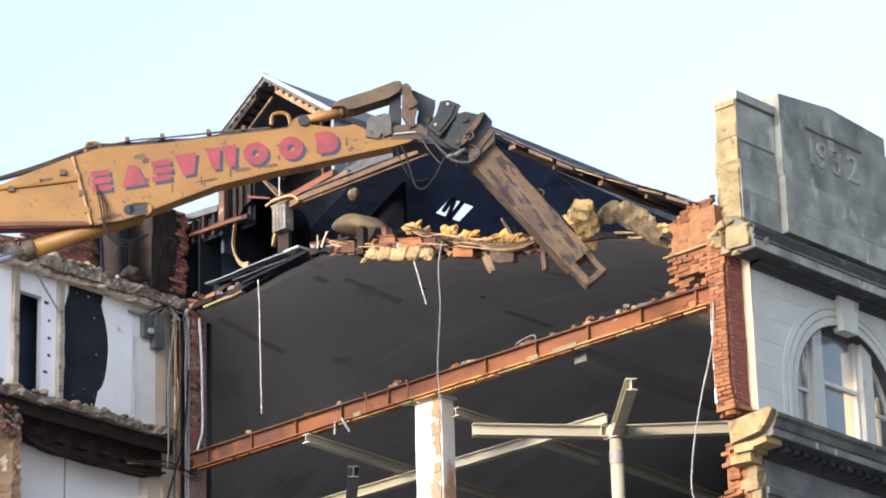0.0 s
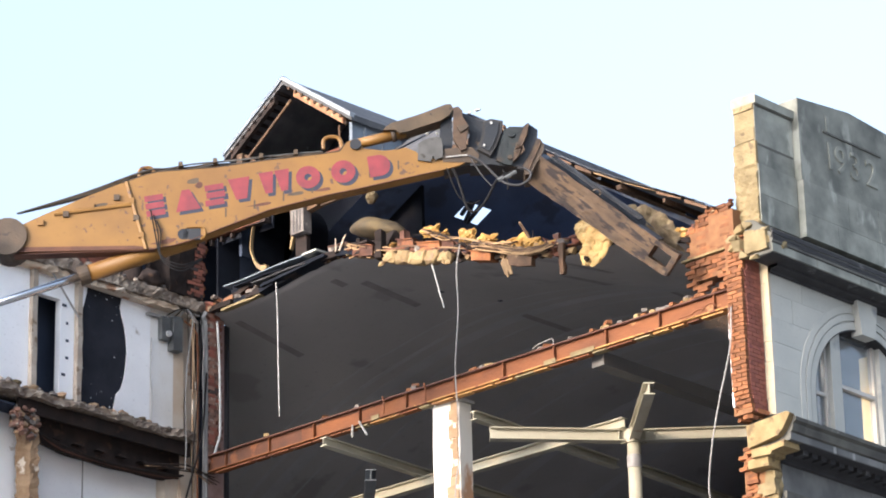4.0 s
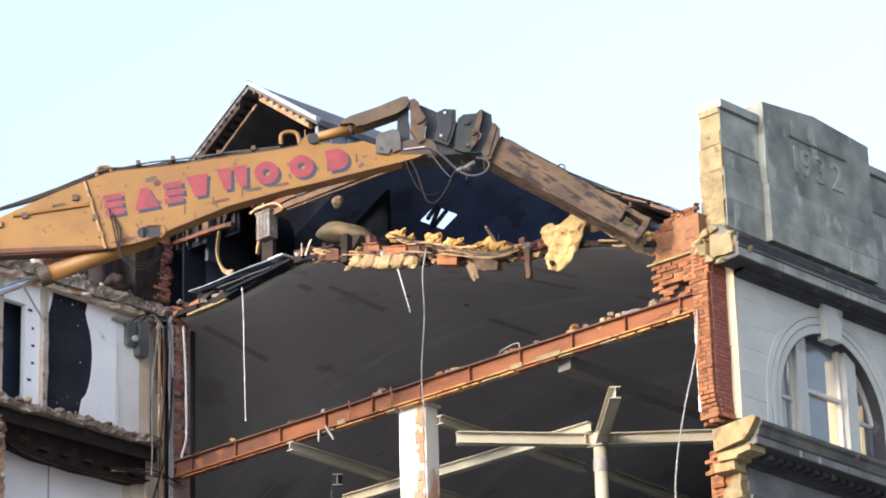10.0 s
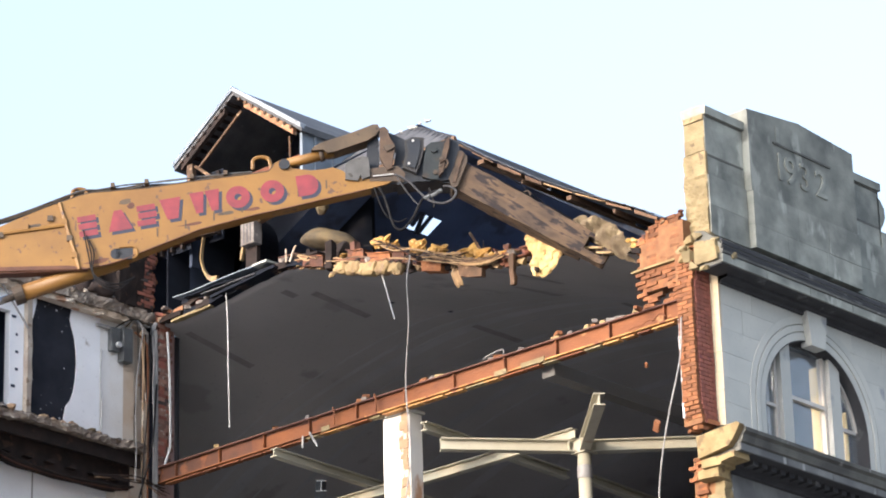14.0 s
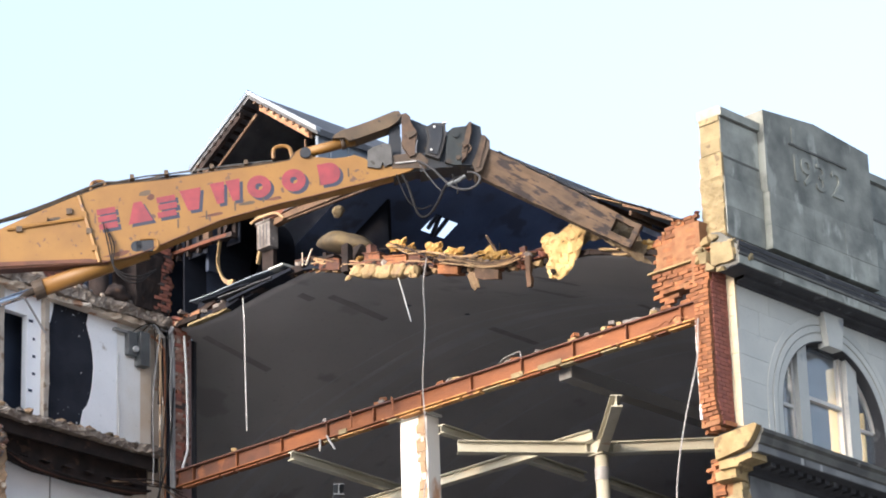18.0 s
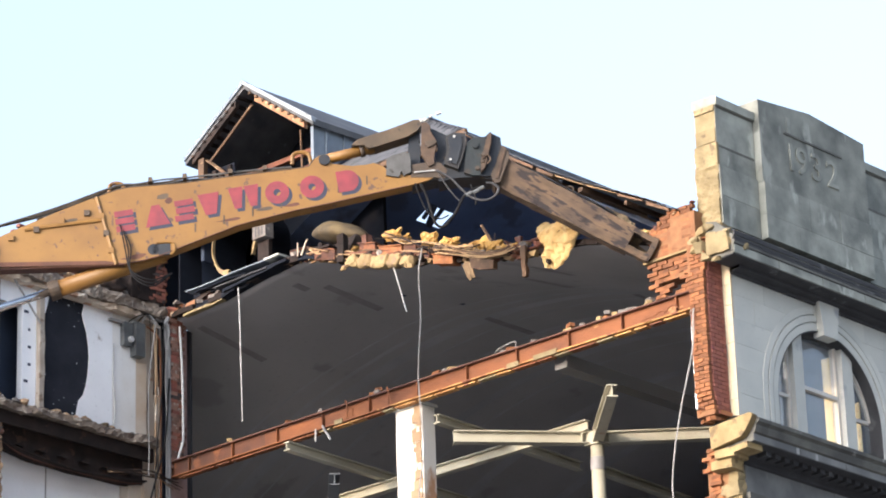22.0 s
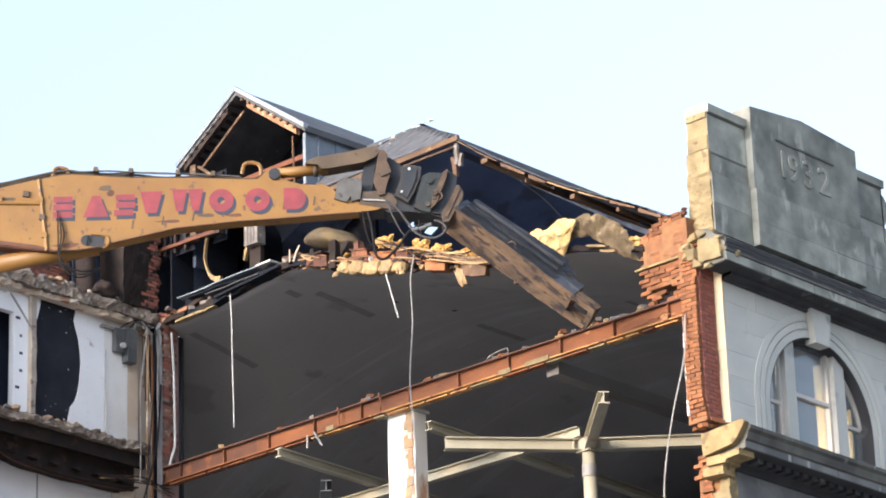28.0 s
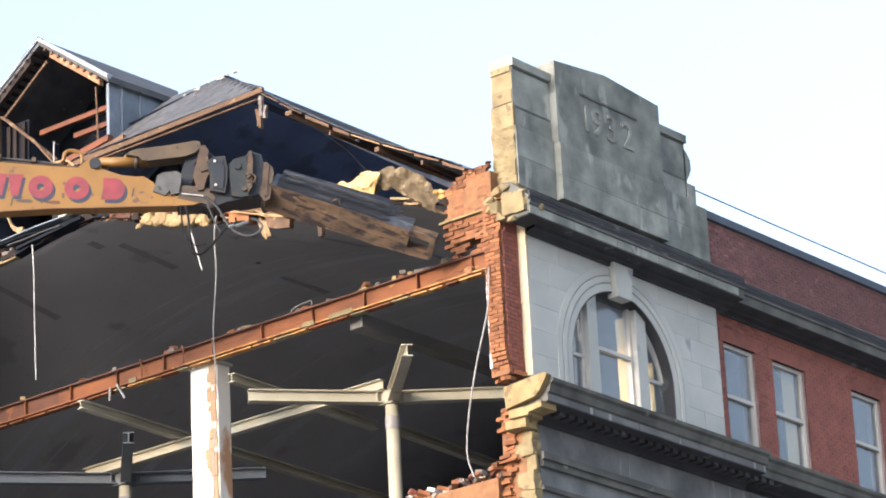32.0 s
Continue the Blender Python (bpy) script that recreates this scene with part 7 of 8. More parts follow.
def machine_arm():
    arm = thing("high_reach_excavator", "worn yellow high-reach excavator arm with red block lettering", "excavator arm", ARM_AT)
    arm.matrix_world = arm_pose(0, 0, 0, 0)
    half = 0.25
    out = [(-7.95, -1.42), (-7.98, -1.05), (-7.3, -0.74), (-6.56, -0.43), (-5.98, -0.21), (-5.56, -0.06), (-5.36, -0.018), (-4.38, 0.03), (-3.40, 0.14), (-2.5, 0.22),
           (-2.2, 0.26), (-2.10, 0.40), (-1.97, 0.47), (-1.86, 0.42), (-1.78, 0.29), (-1.44, 0.235), (-1.2, 0.25), (-1.06, 0.28), (-0.88, 0.20), (-0.80, 0.10), (-0.42, 0.02), (0.0, 0.04), (0.05, 0.0),
           (-0.127, -0.085), (-0.474, -0.172), (-1.067, -0.29), (-1.856, -0.455), (-2.45, -0.565), (-3.43, -0.80), (-4.41, -1.165), (-4.80, -1.32), (-5.1, -1.40), (-5.5, -1.46)]
    bm = bmesh.new()
    add_prism(bm, out, "y", -half, 0.04)
    rounded(bm, 0.015, 50)
    local_part("box_section", bm, M_YELLOW, arm)
    # elbow, and an underside with its shade put into dark brown
    bm = bmesh.new()
    add_box(bm, (-7.95, -half + 0.02, -1.47), (-5.42, 0.02, -1.455))
    local_part("underside_plate", bm, M_RUSTDARK, arm)
    # dark strip on the front face, standing in for the shaded underside
    bm = bmesh.new()
    add_prism(bm, [(-7.95, -1.43), (-7.95, -1.34), (-5.75, -1.385), (-5.42, -1.44), (-5.42, -1.458)], "y", -half - 0.006, -half + 0.004)
    local_part("bottom_strip", bm, M_RUSTDARK, arm, "dark brown strip along the lower edge")
    bm = bmesh.new()
    add_tube(bm, [(-7.95, -half - 0.06, -1.15), (-7.95, half + 0.06, -1.15)], 0.34, 20)
    local_part("elbow_boss", bm, M_WORN, arm)
    # welded seam and stiffening plate near the elbow
    for (ua, va), (ub, vb) in (((-5.90, -0.20), (-5.56, -1.46)), ((-7.15, -0.76), (-5.76, -0.62))):
        bm = bmesh.new()
        add_tube(bm, [(ua, -half - 0.01, va), ((ua + ub) / 2, -half - 0.015, (va + vb) / 2), (ub, -half - 0.01, vb)], 0.035, 6)
        local_part("steel_pipe", bm, M_YELLOW, arm, "yellow hydraulic pipe along the plate")
    for (ua, va), (ub, vb), n in (((-7.6, -0.98), (-5.85, -0.42), 4), ((-5.86, -0.40), (-5.60, -1.36), 3)):
        for k in range(n):
            f = (k + 0.5) / n
            bm = bmesh.new()
            u, v = ua + (ub - ua) * f, va + (vb - va) * f
            add_box(bm, (u - 0.05, -half - 0.05, v - 0.05), (u + 0.05, -half + 0.01, v + 0.05))
            rounded(bm, 0.012)
            local_part("pipe_bracket", bm, M_WORN if k % 2 else M_YELLOW, arm)
    # edge strip of bare rubbed steel along the top and bottom corners
    for a0, b0 in zip(out[4:11], out[5:12]):
        bm = bmesh.new()
        add_tube(bm, [(a0[0], -half + 0.004, a0[1] - 0.004), (b0[0], -half + 0.004, b0[1] - 0.004)], 0.012, 5)
        local_part("rubbed_edge", bm, M_WORN, arm)
    for a0, b0 in zip(out[24:33], out[25:34]):
        bm = bmesh.new()
        add_tube(bm, [(a0[0], -half + 0.004, a0[1] + 0.004), (b0[0], -half + 0.004, b0[1] + 0.004)], 0.012, 5)
        local_part("rubbed_edge", bm, M_RUSTDARK, arm)
    # slot and lifting eyes
    bm = bmesh.new()
    add_tube(bm, [(-4.92, -half - 0.004, -1.20), (-4.92, -half + 0.05, -1.20)], 0.10, 16)
    add_box(bm, (-4.92, -half - 0.004, -1.30), (-4.62, -half + 0.05, -1.10))
    local_part("slot", bm, M_GREASY, arm)
    bm = bmesh.new()
    add_tube(bm, [(-4.62, -half - 0.008, -1.31), (-4.55, -half - 0.008, -1.24), (-4.55, -half - 0.008, -1.14), (-4.62, -half - 0.008, -1.08), (-4.86, -half - 0.008, -1.08)], 0.022, 6)
    local_part("slot_rim", bm, M_YELLOW, arm)
    for u, v, s in ((-5.56, -0.02, 0.14), (-2.32, 0.42, 0.17)):
        bm = bmesh.new()
        add_tube(bm, [(u - s, -0.1, v - 0.06), (u - s * 0.9, -0.1, v + s * 0.7), (u - 0.02, -0.1, v + s), (u + s * 0.7, -0.1, v + s * 0.7), (u + s, -0.1, v - 0.1)], 0.035, 8)
        local_part("lifting_eye", bm, M_YELLOW, arm)
    bm = bmesh.new()
    add_tube(bm, [(-1.92, -half - 0.05, 0.36), (-1.92, half + 0.05, 0.36)], 0.10, 16)
    local_part("ram_pin", bm, M_GREASY, arm)
    # hose bundle over the top edge
    for k in range(5):
        pts = [(-7.8, -0.25 + 0.1 * k, -0.72 + 0.04 * k), (-6.6, -0.25 + 0.1 * k, -0.36 + 0.02 * k), (-5.6, -0.2 + 0.08 * k, 0.02 + 0.02 * k)]
        u = -5.2
        while u < -2.2:
            pts.append((u, -0.2 + 0.08 * k + rnd(-0.02, 0.02), 0.06 + (u + 5.2) * 0.075 + rnd(0.0, 0.06)))
            u += 0.45
        bm = bmesh.new()
        add_tube(bm, pts, 0.015, 6)
        local_part("hose", bm, M_RUBBER if k == 3 else (M_SHIELD if k % 2 else M_GUARD), arm)
    for u in (-5.0, -4.4, -3.6, -3.0):
        bm = bmesh.new()
        add_box(bm, (u, -0.3, 0.04 + (u + 5.2) * 0.075), (u + 0.07, 0.25, 0.12 + (u + 5.2) * 0.075))
        local_part("hose_clamp", bm, M_SHIELD, arm)
    for k in range(3):
        bm = bmesh.new()
        add_tube(bm, [(-5.48 + 0.05 * k, -half - 0.05, -0.75 - 0.1 * k), (-5.40 + 0.05 * k, -half - 0.07, -1.2), (-5.3, -half - 0.08, -1.6 - 0.03 * k), (-4.95, -half - 0.05, -1.78 - 0.06 * k), (-4.6, -half + 0.1, -1.62)], 0.013, 6)
        local_part("hose", bm, M_RUBBER, arm)
    # tie marks and scrapes as raised weld beads
    for k in range(7):
        u = -4.2 + 0.5 * k
        bm = bmesh.new()
        v = -0.66 + (u + 3.26) * 0.26
        add_box(bm, (u, -half - 0.008, v), (u + 0.025, -half + 0.01, v + 0.16))
        local_part("weld_tab", bm, M_WORN, arm)
    # sign on the arm: plain red shapes, bars, wedges and rings, over dark shadows
    tilt = Matrix.Rotation(radians(-8.0), 4, "Y")
    bars = [[(-0.19, a), (0.19, a), (0.19, a + 0.125), (-0.19, a + 0.125)] for a in (-0.225, -0.063, 0.10)]
    ring = "ring"
    dome = [[(-0.21, -0.23), (-0.21, 0.23)] + [(0.02 + 0.21 * math.sin(math.pi * i / 10), 0.23 * math.cos(math.pi * i / 10)) for i in range(11)]]
    signs = [(-5.413, -0.650, bars), (-4.856, -0.575, [[(-0.25, -0.22), (-0.08, 0.23), (0.08, 0.23), (0.25, -0.22)]]),
             (-4.376, -0.490, [[(x + d, z) for x, z in b] for b, d in zip(bars, (-0.02, 0.02, 0.01))]),
             (-3.935, -0.388, [[(-0.11, -0.23), (0.11, -0.23), (0.22, 0.23), (-0.22, 0.23)]]),
             (-3.326, -0.276, [[(-0.31, 0.23), (-0.01, 0.23), (-0.09, -0.23), (-0.23, -0.23)], [(0.01, 0.23), (0.31, 0.23), (0.23, -0.23), (0.09, -0.23)]]),
             (-2.757, -0.218, [ring]), (-2.147, -0.134, [ring]), (-1.527, -0.042, dome)]
    for u, v, shapes in signs:
        for name, du, dv, w, m in (("sign_shadow", 0.055, -0.055, 0.004, M_SIGNBLUE), ("sign_shape", 0, 0, 0.009, M_SIGNRED)):
            for pts in shapes:
                bm = bmesh.new()
                if pts == ring:
                    add_hoop(bm, 0.245, 0.075, -half - w, -half + 0.002)
                else:
                    add_prism(bm, pts, "y", -half - w, -half + 0.002)
                for q in bm.verts:
                    q.co = tilt @ Vector((q.co.x * 0.86, 0, q.co.z * 0.86)) + Vector((u + du, q.co.y, v + dv))
                local_part(name, bm, m, arm, "plain red painted shape" if name == "sign_shape" else "navy drop shadow")
    # patches of scraped paint and grease
    for u, v, ru, rv, m in ((-4.75, -0.22, 0.11, 0.05, M_WORN), (-4.65, -0.30, 0.06, 0.06, M_RUSTDARK), (-3.0, -0.52, 0.16, 0.03, M_WORN), (-3.6, -0.70, 0.2, 0.025, M_RUSTDARK), (-6.4, -0.62, 0.18, 0.03, M_WORN), (-5.25, -1.33, 0.22, 0.04, M_RUSTDARK), (-2.5, -0.46, 0.14, 0.03, M_RUSTDARK)):
        bm = bmesh.new()
        add_prism(bm, [(u + ru * math.cos(a) * (1 + 0.4 * noise.noise(Vector((u * 7 + a, v, 0)))), v + (rv + 0.1 * ru * math.cos(a)) * math.sin(a) + 0.15 * ru * math.cos(a)) for a in [2 * math.pi * i / 14 for i in range(14)]], "y", -half - 0.003, -half + 0.002)
        local_part("scraped_patch", bm, m, arm, "scraped and greasy patch in the yellow paint")
    # tip: grey guard, ram, shield, crank and links
    bm = bmesh.new()
    add_prism(bm, [(-0.85, 0.02), (-0.83, 0.32), (-0.74, 0.39), (-0.52, 0.45), (-0.43, 0.42), (-0.41, 0.25), (-0.41, 0.06), (-0.50, 0.03), (-0.545, 0.0), (-0.575, 0.10), (-0.63, -0.02), (-0.74, 0.0)], "y", -half - 0.05, -half + 0.02)
    rounded(bm, 0.012, 50)
    local_part("tip_guard", bm, M_GUARD, arm, "dented grey steel guard")
    bm = bmesh.new()
    add_prism(bm, [(-0.83, 0.10), (-0.80, 0.30), (-0.42, 0.38), (-0.42, 0.08)], "y", -half + 0.03, half)
    local_part("tip_block", bm, M_GREASY, arm)
    bm = bmesh.new()
    add_prism(bm, [(-0.42, -0.02), (-0.40, 0.22), (-0.05, 0.26), (0.10, 0.24), (0.22, 0.10), (0.18, -0.06), (0.02, -0.04)], "y", -half - 0.01, half)
    rounded(bm, 0.02, 50)
    local_part("tip_fork", bm, M_WORN, arm, "scraped brown fork at the arm's tip")
    bm = bmesh.new()
    add_prism(bm, [(-0.40, -0.16), (0.0, -0.06), (0.22, -0.08), (0.30, 0.12), (0.18, 0.20), (-0.4, 0.1)], "y", -half + 0.05, half - 0.05)
    local_part("tip_core", bm, M_GREASY, arm)
    bm = bmesh.new()
    add_tube(bm, [(-0.36, -half - 0.04, 0.06), (0.01, -half - 0.04, 0.085)], 0.012, 6)
    local_part("grease_pipe", bm, M_CABLE, arm, "thin bare steel pipe")
    bm = bmesh.new()
    add_tube(bm, [(-1.95, 0, 0.47), (-1.05, 0, 0.665)], 0.092, 18)
    local_part("ram_barrel", bm, M_YELLOW, arm, "yellow ram barrel", smooth=True)
    bm = bmesh.new()
    add_tube(bm, [(-1.30, 0, 0.61), (-1.22, 0, 0.628)], 0.115, 18)
    local_part("ram_collar", bm, M_WORN, arm, smooth=True)
    bm = bmesh.new()
    add_tube(bm, [(-1.05, 0, 0.665), (-0.26, 0, 0.92)], 0.05, 12)
    local_part("ram_rod", bm, M_WORN, arm, smooth=True)
    bm = bmesh.new()
    add_prism(bm, [(-1.44, 0.66), (-1.38, 0.73), (-1.28, 0.79), (-0.80, 0.935), (-0.33, 1.11), (-0.24, 1.11), (-0.20, 1.02), (-0.28, 0.90), (-0.44, 0.80), (-1.03, 0.615), (-1.15, 0.60), (-1.22, 0.66)], "y", -0.17, 0.17)
    rounded(bm, 0.012, 50)
    local_part("ram_shield", bm, M_SHIELD, arm, "scraped brown steel shield")
    bm = bmesh.new()
    add_prism(bm, [(-0.43, 0.82), (-0.28, 0.93), (-0.235, 1.0), (-0.235, 0.80), (-0.26, 0.72), (-0.23, 0.62), (-0.25, 0.30), (-0.42, 0.28), (-0.46, 0.52)], "y", -0.06, 0.16)
    rounded(bm, 0.012, 50)
    local_part("bell_crank", bm, M_GREASY, arm)
    bm = bmesh.new()
    add_prism(bm, [(-0.205, 0.98), (-0.12, 1.0), (-0.045, 0.92), (-0.05, 0.82), (0.06, 0.61), (0.01, 0.40), (-0.005, 0.20), (-0.10, 0.16), (-0.165, 0.29), (-0.225, 0.42), (-0.215, 0.66)], "y", -0.31, -0.17)
    rounded(bm, 0.02, 50)
    local_part("link_plate", bm, M_LINK, arm, "bent brown link plate")
    bm = bmesh.new()
    add_prism(bm, [(-0.16, 0.62), (0.03, 0.64), (0.055, 0.60), (0.0, 0.55), (-0.10, 0.50)], "y", -0.345, -0.30)
    rounded(bm, 0.008, 50)
    local_part("link_rib", bm, M_WORN, arm)
    bm = bmesh.new()
    add_prism(bm, [(-0.10, 0.96), (-0.02, 0.95), (0.36, 0.74), (0.30, 0.48), (0.16, 0.12), (0.02, 0.16), (0.03, 0.40), (0.08, 0.62)], "y", -0.12, 0.14)
    local_part("link_bar", bm, M_GREASY, arm)
    # hoses that hang in loops from the tip
    for name, r, m, pts in (("hose", 0.022, M_TRACK, [(0.03, 0.07), (0.26, -0.07), (0.45, -0.29), (0.64, -0.47), (0.88, -0.52), (1.05, -0.43), (1.10, -0.30), (0.99, -0.21), (0.88, -0.20)]),
                            ("hose", 0.012, M_TRACK, [(0.07, 0.0), (0.22, -0.26), (0.36, -0.46), (0.46, -0.56)]),
                            ("hose", 0.024, M_RUBBER, [(0.80, -0.27), (0.665, -0.31), (0.49, -0.44), (0.33, -0.75), (0.14, -0.98), (-0.01, -0.93), (-0.10, -0.62), (-0.17, -0.36), (-0.25, -0.18)]),
                            ("hose", 0.012, M_RUBBER, [(-0.35, -0.16), (-0.26, -0.45), (-0.14, -0.72), (0.05, -0.84), (0.22, -0.78)]),
                            ("hose", 0.016, M_RUBBER, [(0.62, -0.22), (0.66, -0.34), (0.70, -0.50), (0.69, -0.60)])):
        bm = bmesh.new()
        add_tube(bm, [(u, -half - 0.07, v) for u, v in pts], r, 7)
        local_part(name, bm, m, arm, smooth=True)
    for u, v in ((0.70, -0.36), (0.58, -0.40), (0.80, -0.30)):
        bm = bmesh.new()
        add_tube(bm, [(u - 0.05, -half - 0.07, v - 0.02), (u + 0.05, -half - 0.07, v + 0.03)], 0.038, 8)
        local_part("hose_coupling", bm, M_GALV, arm)
    # lift ram under the arm
    bm = bmesh.new()
    add_tube(bm, [(-4.75, 0, -1.20), (-6.62, 0, -1.79)], 0.15, 18)
    local_part("lift_barrel", bm, M_YELLOW, arm, "yellow lift ram barrel", smooth=True)
    bm = bmesh.new()
    add_tube(bm, [(-6.56, 0, -1.77), (-6.74, 0, -1.83)], 0.175, 18)
    local_part("gland", bm, M_WORN, arm)
    bm = bmesh.new()
    add_tube(bm, [(-6.7, 0, -1.815), (-9.2, 0, -2.60)], 0.07, 14)
    local_part("lift_rod", bm, M_CHROME, arm, "bright chrome rod", smooth=True)
    return arm


ARM = machine_arm()


def tool_head():
    """Quick hitch and gripping head; its origin lies on the wrist pin."""
    bm = bmesh.new()
    add_prism(bm, [(-0.10, -0.10), (-0.02, 0.16), (0.45, 0.34), (0.75, 0.36), (1.05, 0.28), (1.16, 0.0), (1.02, -0.36), (0.85, -0.46), (0.6, -0.30), (0.25, -0.16)], "y", -0.24, 0.24)
    rounded(bm, 0.03, 40)
    head = local_part("tool_head", bm, M_GREASY, ARM, "dark greasy gripping head", recentre=False)
    head.location = (PIVOT[0], 0, PIVOT[1])
    shapes = [("rim_plate", [(0.31, 0.60), (0.46, 0.62), (0.65, 0.53), (0.57, 0.32), (0.42, 0.10), (0.28, -0.05), (0.09, 0.13), (0.24, 0.37)], -0.36, -0.24, M_RIM, "dusty rounded rim of the hitch plate", 0.03),
              ("hitch_plate", [(0.33, 0.56), (0.45, 0.575), (0.57, 0.51), (0.50, 0.32), (0.37, 0.13), (0.28, 0.03), (0.15, 0.14), (0.29, 0.36)], -0.385, -0.30, M_GREASY, "", 0.02),
              ("rim_plate", [(0.33, 0.60), (0.46, 0.62), (0.65, 0.53), (0.57, 0.32), (0.28, -0.05), (0.09, 0.13)], 0.24, 0.36, M_GREASY, "", 0.03),
              ("housing", [(0.62, 0.37), (0.74, 0.41), (0.96, 0.35), (0.90, 0.20), (0.74, -0.02), (0.60, -0.30), (0.47, -0.24), (0.36, -0.14), (0.45, 0.05)], -0.33, 0.33, M_TEAL, "dirty green-grey cast housing", 0.025),
              ("jaw_block", [(0.96, 0.36), (1.06, 0.41), (1.20, 0.24), (1.15, 0.08), (0.93, -0.20), (0.76, -0.36), (0.60, -0.30), (0.72, -0.06), (0.88, 0.10)], -0.30, 0.34, M_GREASY, "", 0.03),
              ("edge_plate", [(0.99, 0.335), (1.075, 0.36), (0.99, 0.17), (0.87, 0.0), (0.72, -0.22), (0.62, -0.27), (0.71, -0.06), (0.84, 0.12)], -0.42, -0.30, M_LINK, "scraped brown edge plate", 0.018),
              ("collar", [(1.13, 0.10), (1.20, 0.07), (1.24, -0.06), (1.20, -0.17), (1.05, -0.33), (0.88, -0.53), (0.78, -0.52), (0.78, -0.34), (0.95, -0.16)], -0.30, 0.30, M_WORN, "worn steel collar", 0.02),
              ("collar_band", [(1.17, 0.05), (1.205, 0.0), (0.86, -0.47), (0.82, -0.43)], -0.325, 0.325, M_LINK, "brown band round the collar", 0.008)]
    for name, pts, a, b, m, label, w in shapes:
        bm = bmesh.new()
        add_prism(bm, pts, "y", a, b)
        rounded(bm, w, 40)
        local_part(name, bm, m, head, label)
    for u, v, y, r, m in ((0.44, 0.53, -0.41, 0.022, M_CABLE), (0.22, 0.15, -0.41, 0.022, M_CABLE), (0.73, 0.25, -0.37, 0.055, M_TEAL), (0.60, -0.16, -0.37, 0.04, M_WORN), (0.78, 0.02, -0.44, 0.03, M_WORN), (0.72, -0.10, -0.44, 0.03, M_WORN)):
        bm = bmesh.new()
        add_tube(bm, [(u, y, v), (u, 0.36, v)], r, 12)
        local_part("pin", bm, m, head)
    for pts in ([(0.72, -0.06), (0.84, -0.03), (0.86, -0.12), (0.78, -0.18)],):
        bm = bmesh.new()
        add_tube(bm, [(u, -0.44, v) for u, v in pts], 0.018, 6)
        local_part("latch", bm, M_LINK, head)
    return head


HEAD = tool_head()
EXT_AT, EXT_TILT = (1.10, -0.42), 51.5


def extension():
    """Long scraped reaching arm with a wide top plate and an open fork at its tip; x runs along it."""
    bm = bmesh.new()
    L, n = 2.42, 20
    rings = []
    for i in range(n + 1):
        x = -0.12 + (L + 0.12) * i / n
        h0 = 0.265 - 0.03 * i / n
        w0 = 0.215
        ring = [Vector((x, y, z)) for y, z in ((-w0, -h0), (-w0 - 0.005, -0.07), (-w0, h0), (0.0, h0 + 0.01), (w0, h0), (w0, 0), (w0, -h0), (0.0, -h0))]
        rings.append([bm.verts.new(p) for p in ring])
    for a, b in zip(rings, rings[1:]):
        for k in range(8):
            f = bm.faces.new((a[k], b[k], b[(k + 1) % 8], a[(k + 1) % 8]))
            f.material_index = 1 if k in (2, 3) else 0
    bm.faces.new(list(reversed(rings[0])))
    bm.faces.new(rings[-1])
    shake(bm, 0.016, 3.0, 2)
    bmesh.ops.subdivide_edges(bm, edges=bm.edges, cuts=1, use_grid_fill=True)
    shake(bm, 0.009, 9.0, 5)
    ob = local_part("reach_arm", bm, M_EXT, HEAD, "long scraped brown steel reach arm", recentre=False)
    ob.data.materials.append(M_EXTTOP)
    made = [ob]
    # open fork and its end plate
    for name, lo, hi in (("fork_rail", (L - 0.02, -0.215, 0.13), (L + 0.42, 0.02, 0.225)), ("fork_rail", (L - 0.02, -0.215, -0.235), (L + 0.42, 0.02, -0.11)), ("fork_end", (L + 0.36, -0.21, -0.225), (L + 0.46, 0.02, 0.235))):
        bm = bmesh.new()
        add_box(bm, lo, hi)
        bmesh.ops.subdivide_edges(bm, edges=bm.edges, cuts=5, use_grid_fill=True)
        shake(bm, 0.016, 3.0, 2)
        shake(bm, 0.014, 9.0, 5)
        made.append(local_part(name, bm, M_EXT, HEAD, "scraped open fork at the arm's tip", recentre=False))
    # wide grey top plate with a torn far end, two ribs and a loop
    bm = bmesh.new()
    far = [1.98, 2.04, 1.92, 2.10, 2.02, 2.22, 2.12, 1.95, 1.90]
    rows = []
    for i in range(17):
        rows.append([])
        for j in range(9):
            y = -0.20 + (0.62 + 0.12 * i / 16) * j / 8
            rows[-1].append(bm.verts.new((-0.02 + far[j] * i / 16, y, 0.275 + 0.018 * noise.noise(Vector((i * 0.4, j * 0.5, 3))))))
    for a, b in zip(rows, rows[1:]):
        for j in range(8):
            bm.faces.new((a[j], b[j], b[j + 1], a[j + 1]))
    bmesh.ops.solidify(bm, geom=bm.faces, thickness=-0.03)
    made.append(local_part("top_plate", bm, M_EXTTOP, HEAD, "battered grey top plate with a torn end", recentre=False))
    for y, m in ((0.02, M_GREASY), (0.24, M_EXTTOP)):
        bm = bmesh.new()
        add_box(bm, (0.0, y - 0.018, 0.29), (1.9, y + 0.018, 0.335))
        bmesh.ops.subdivide_edges(bm, edges=[e for e in bm.edges if e.calc_length() > 1], cuts=14)
        shake(bm, 0.02, 3.0, y)
        made.append(local_part("rib", bm, m, HEAD, "dark rib along the top plate", recentre=False))
    bm = bmesh.new()
    add_tube(bm, [(0.98, -0.16, 0.27), (1.03, -0.16, 0.34), (1.10, -0.16, 0.34), (1.13, -0.16, 0.27)], 0.014, 6)
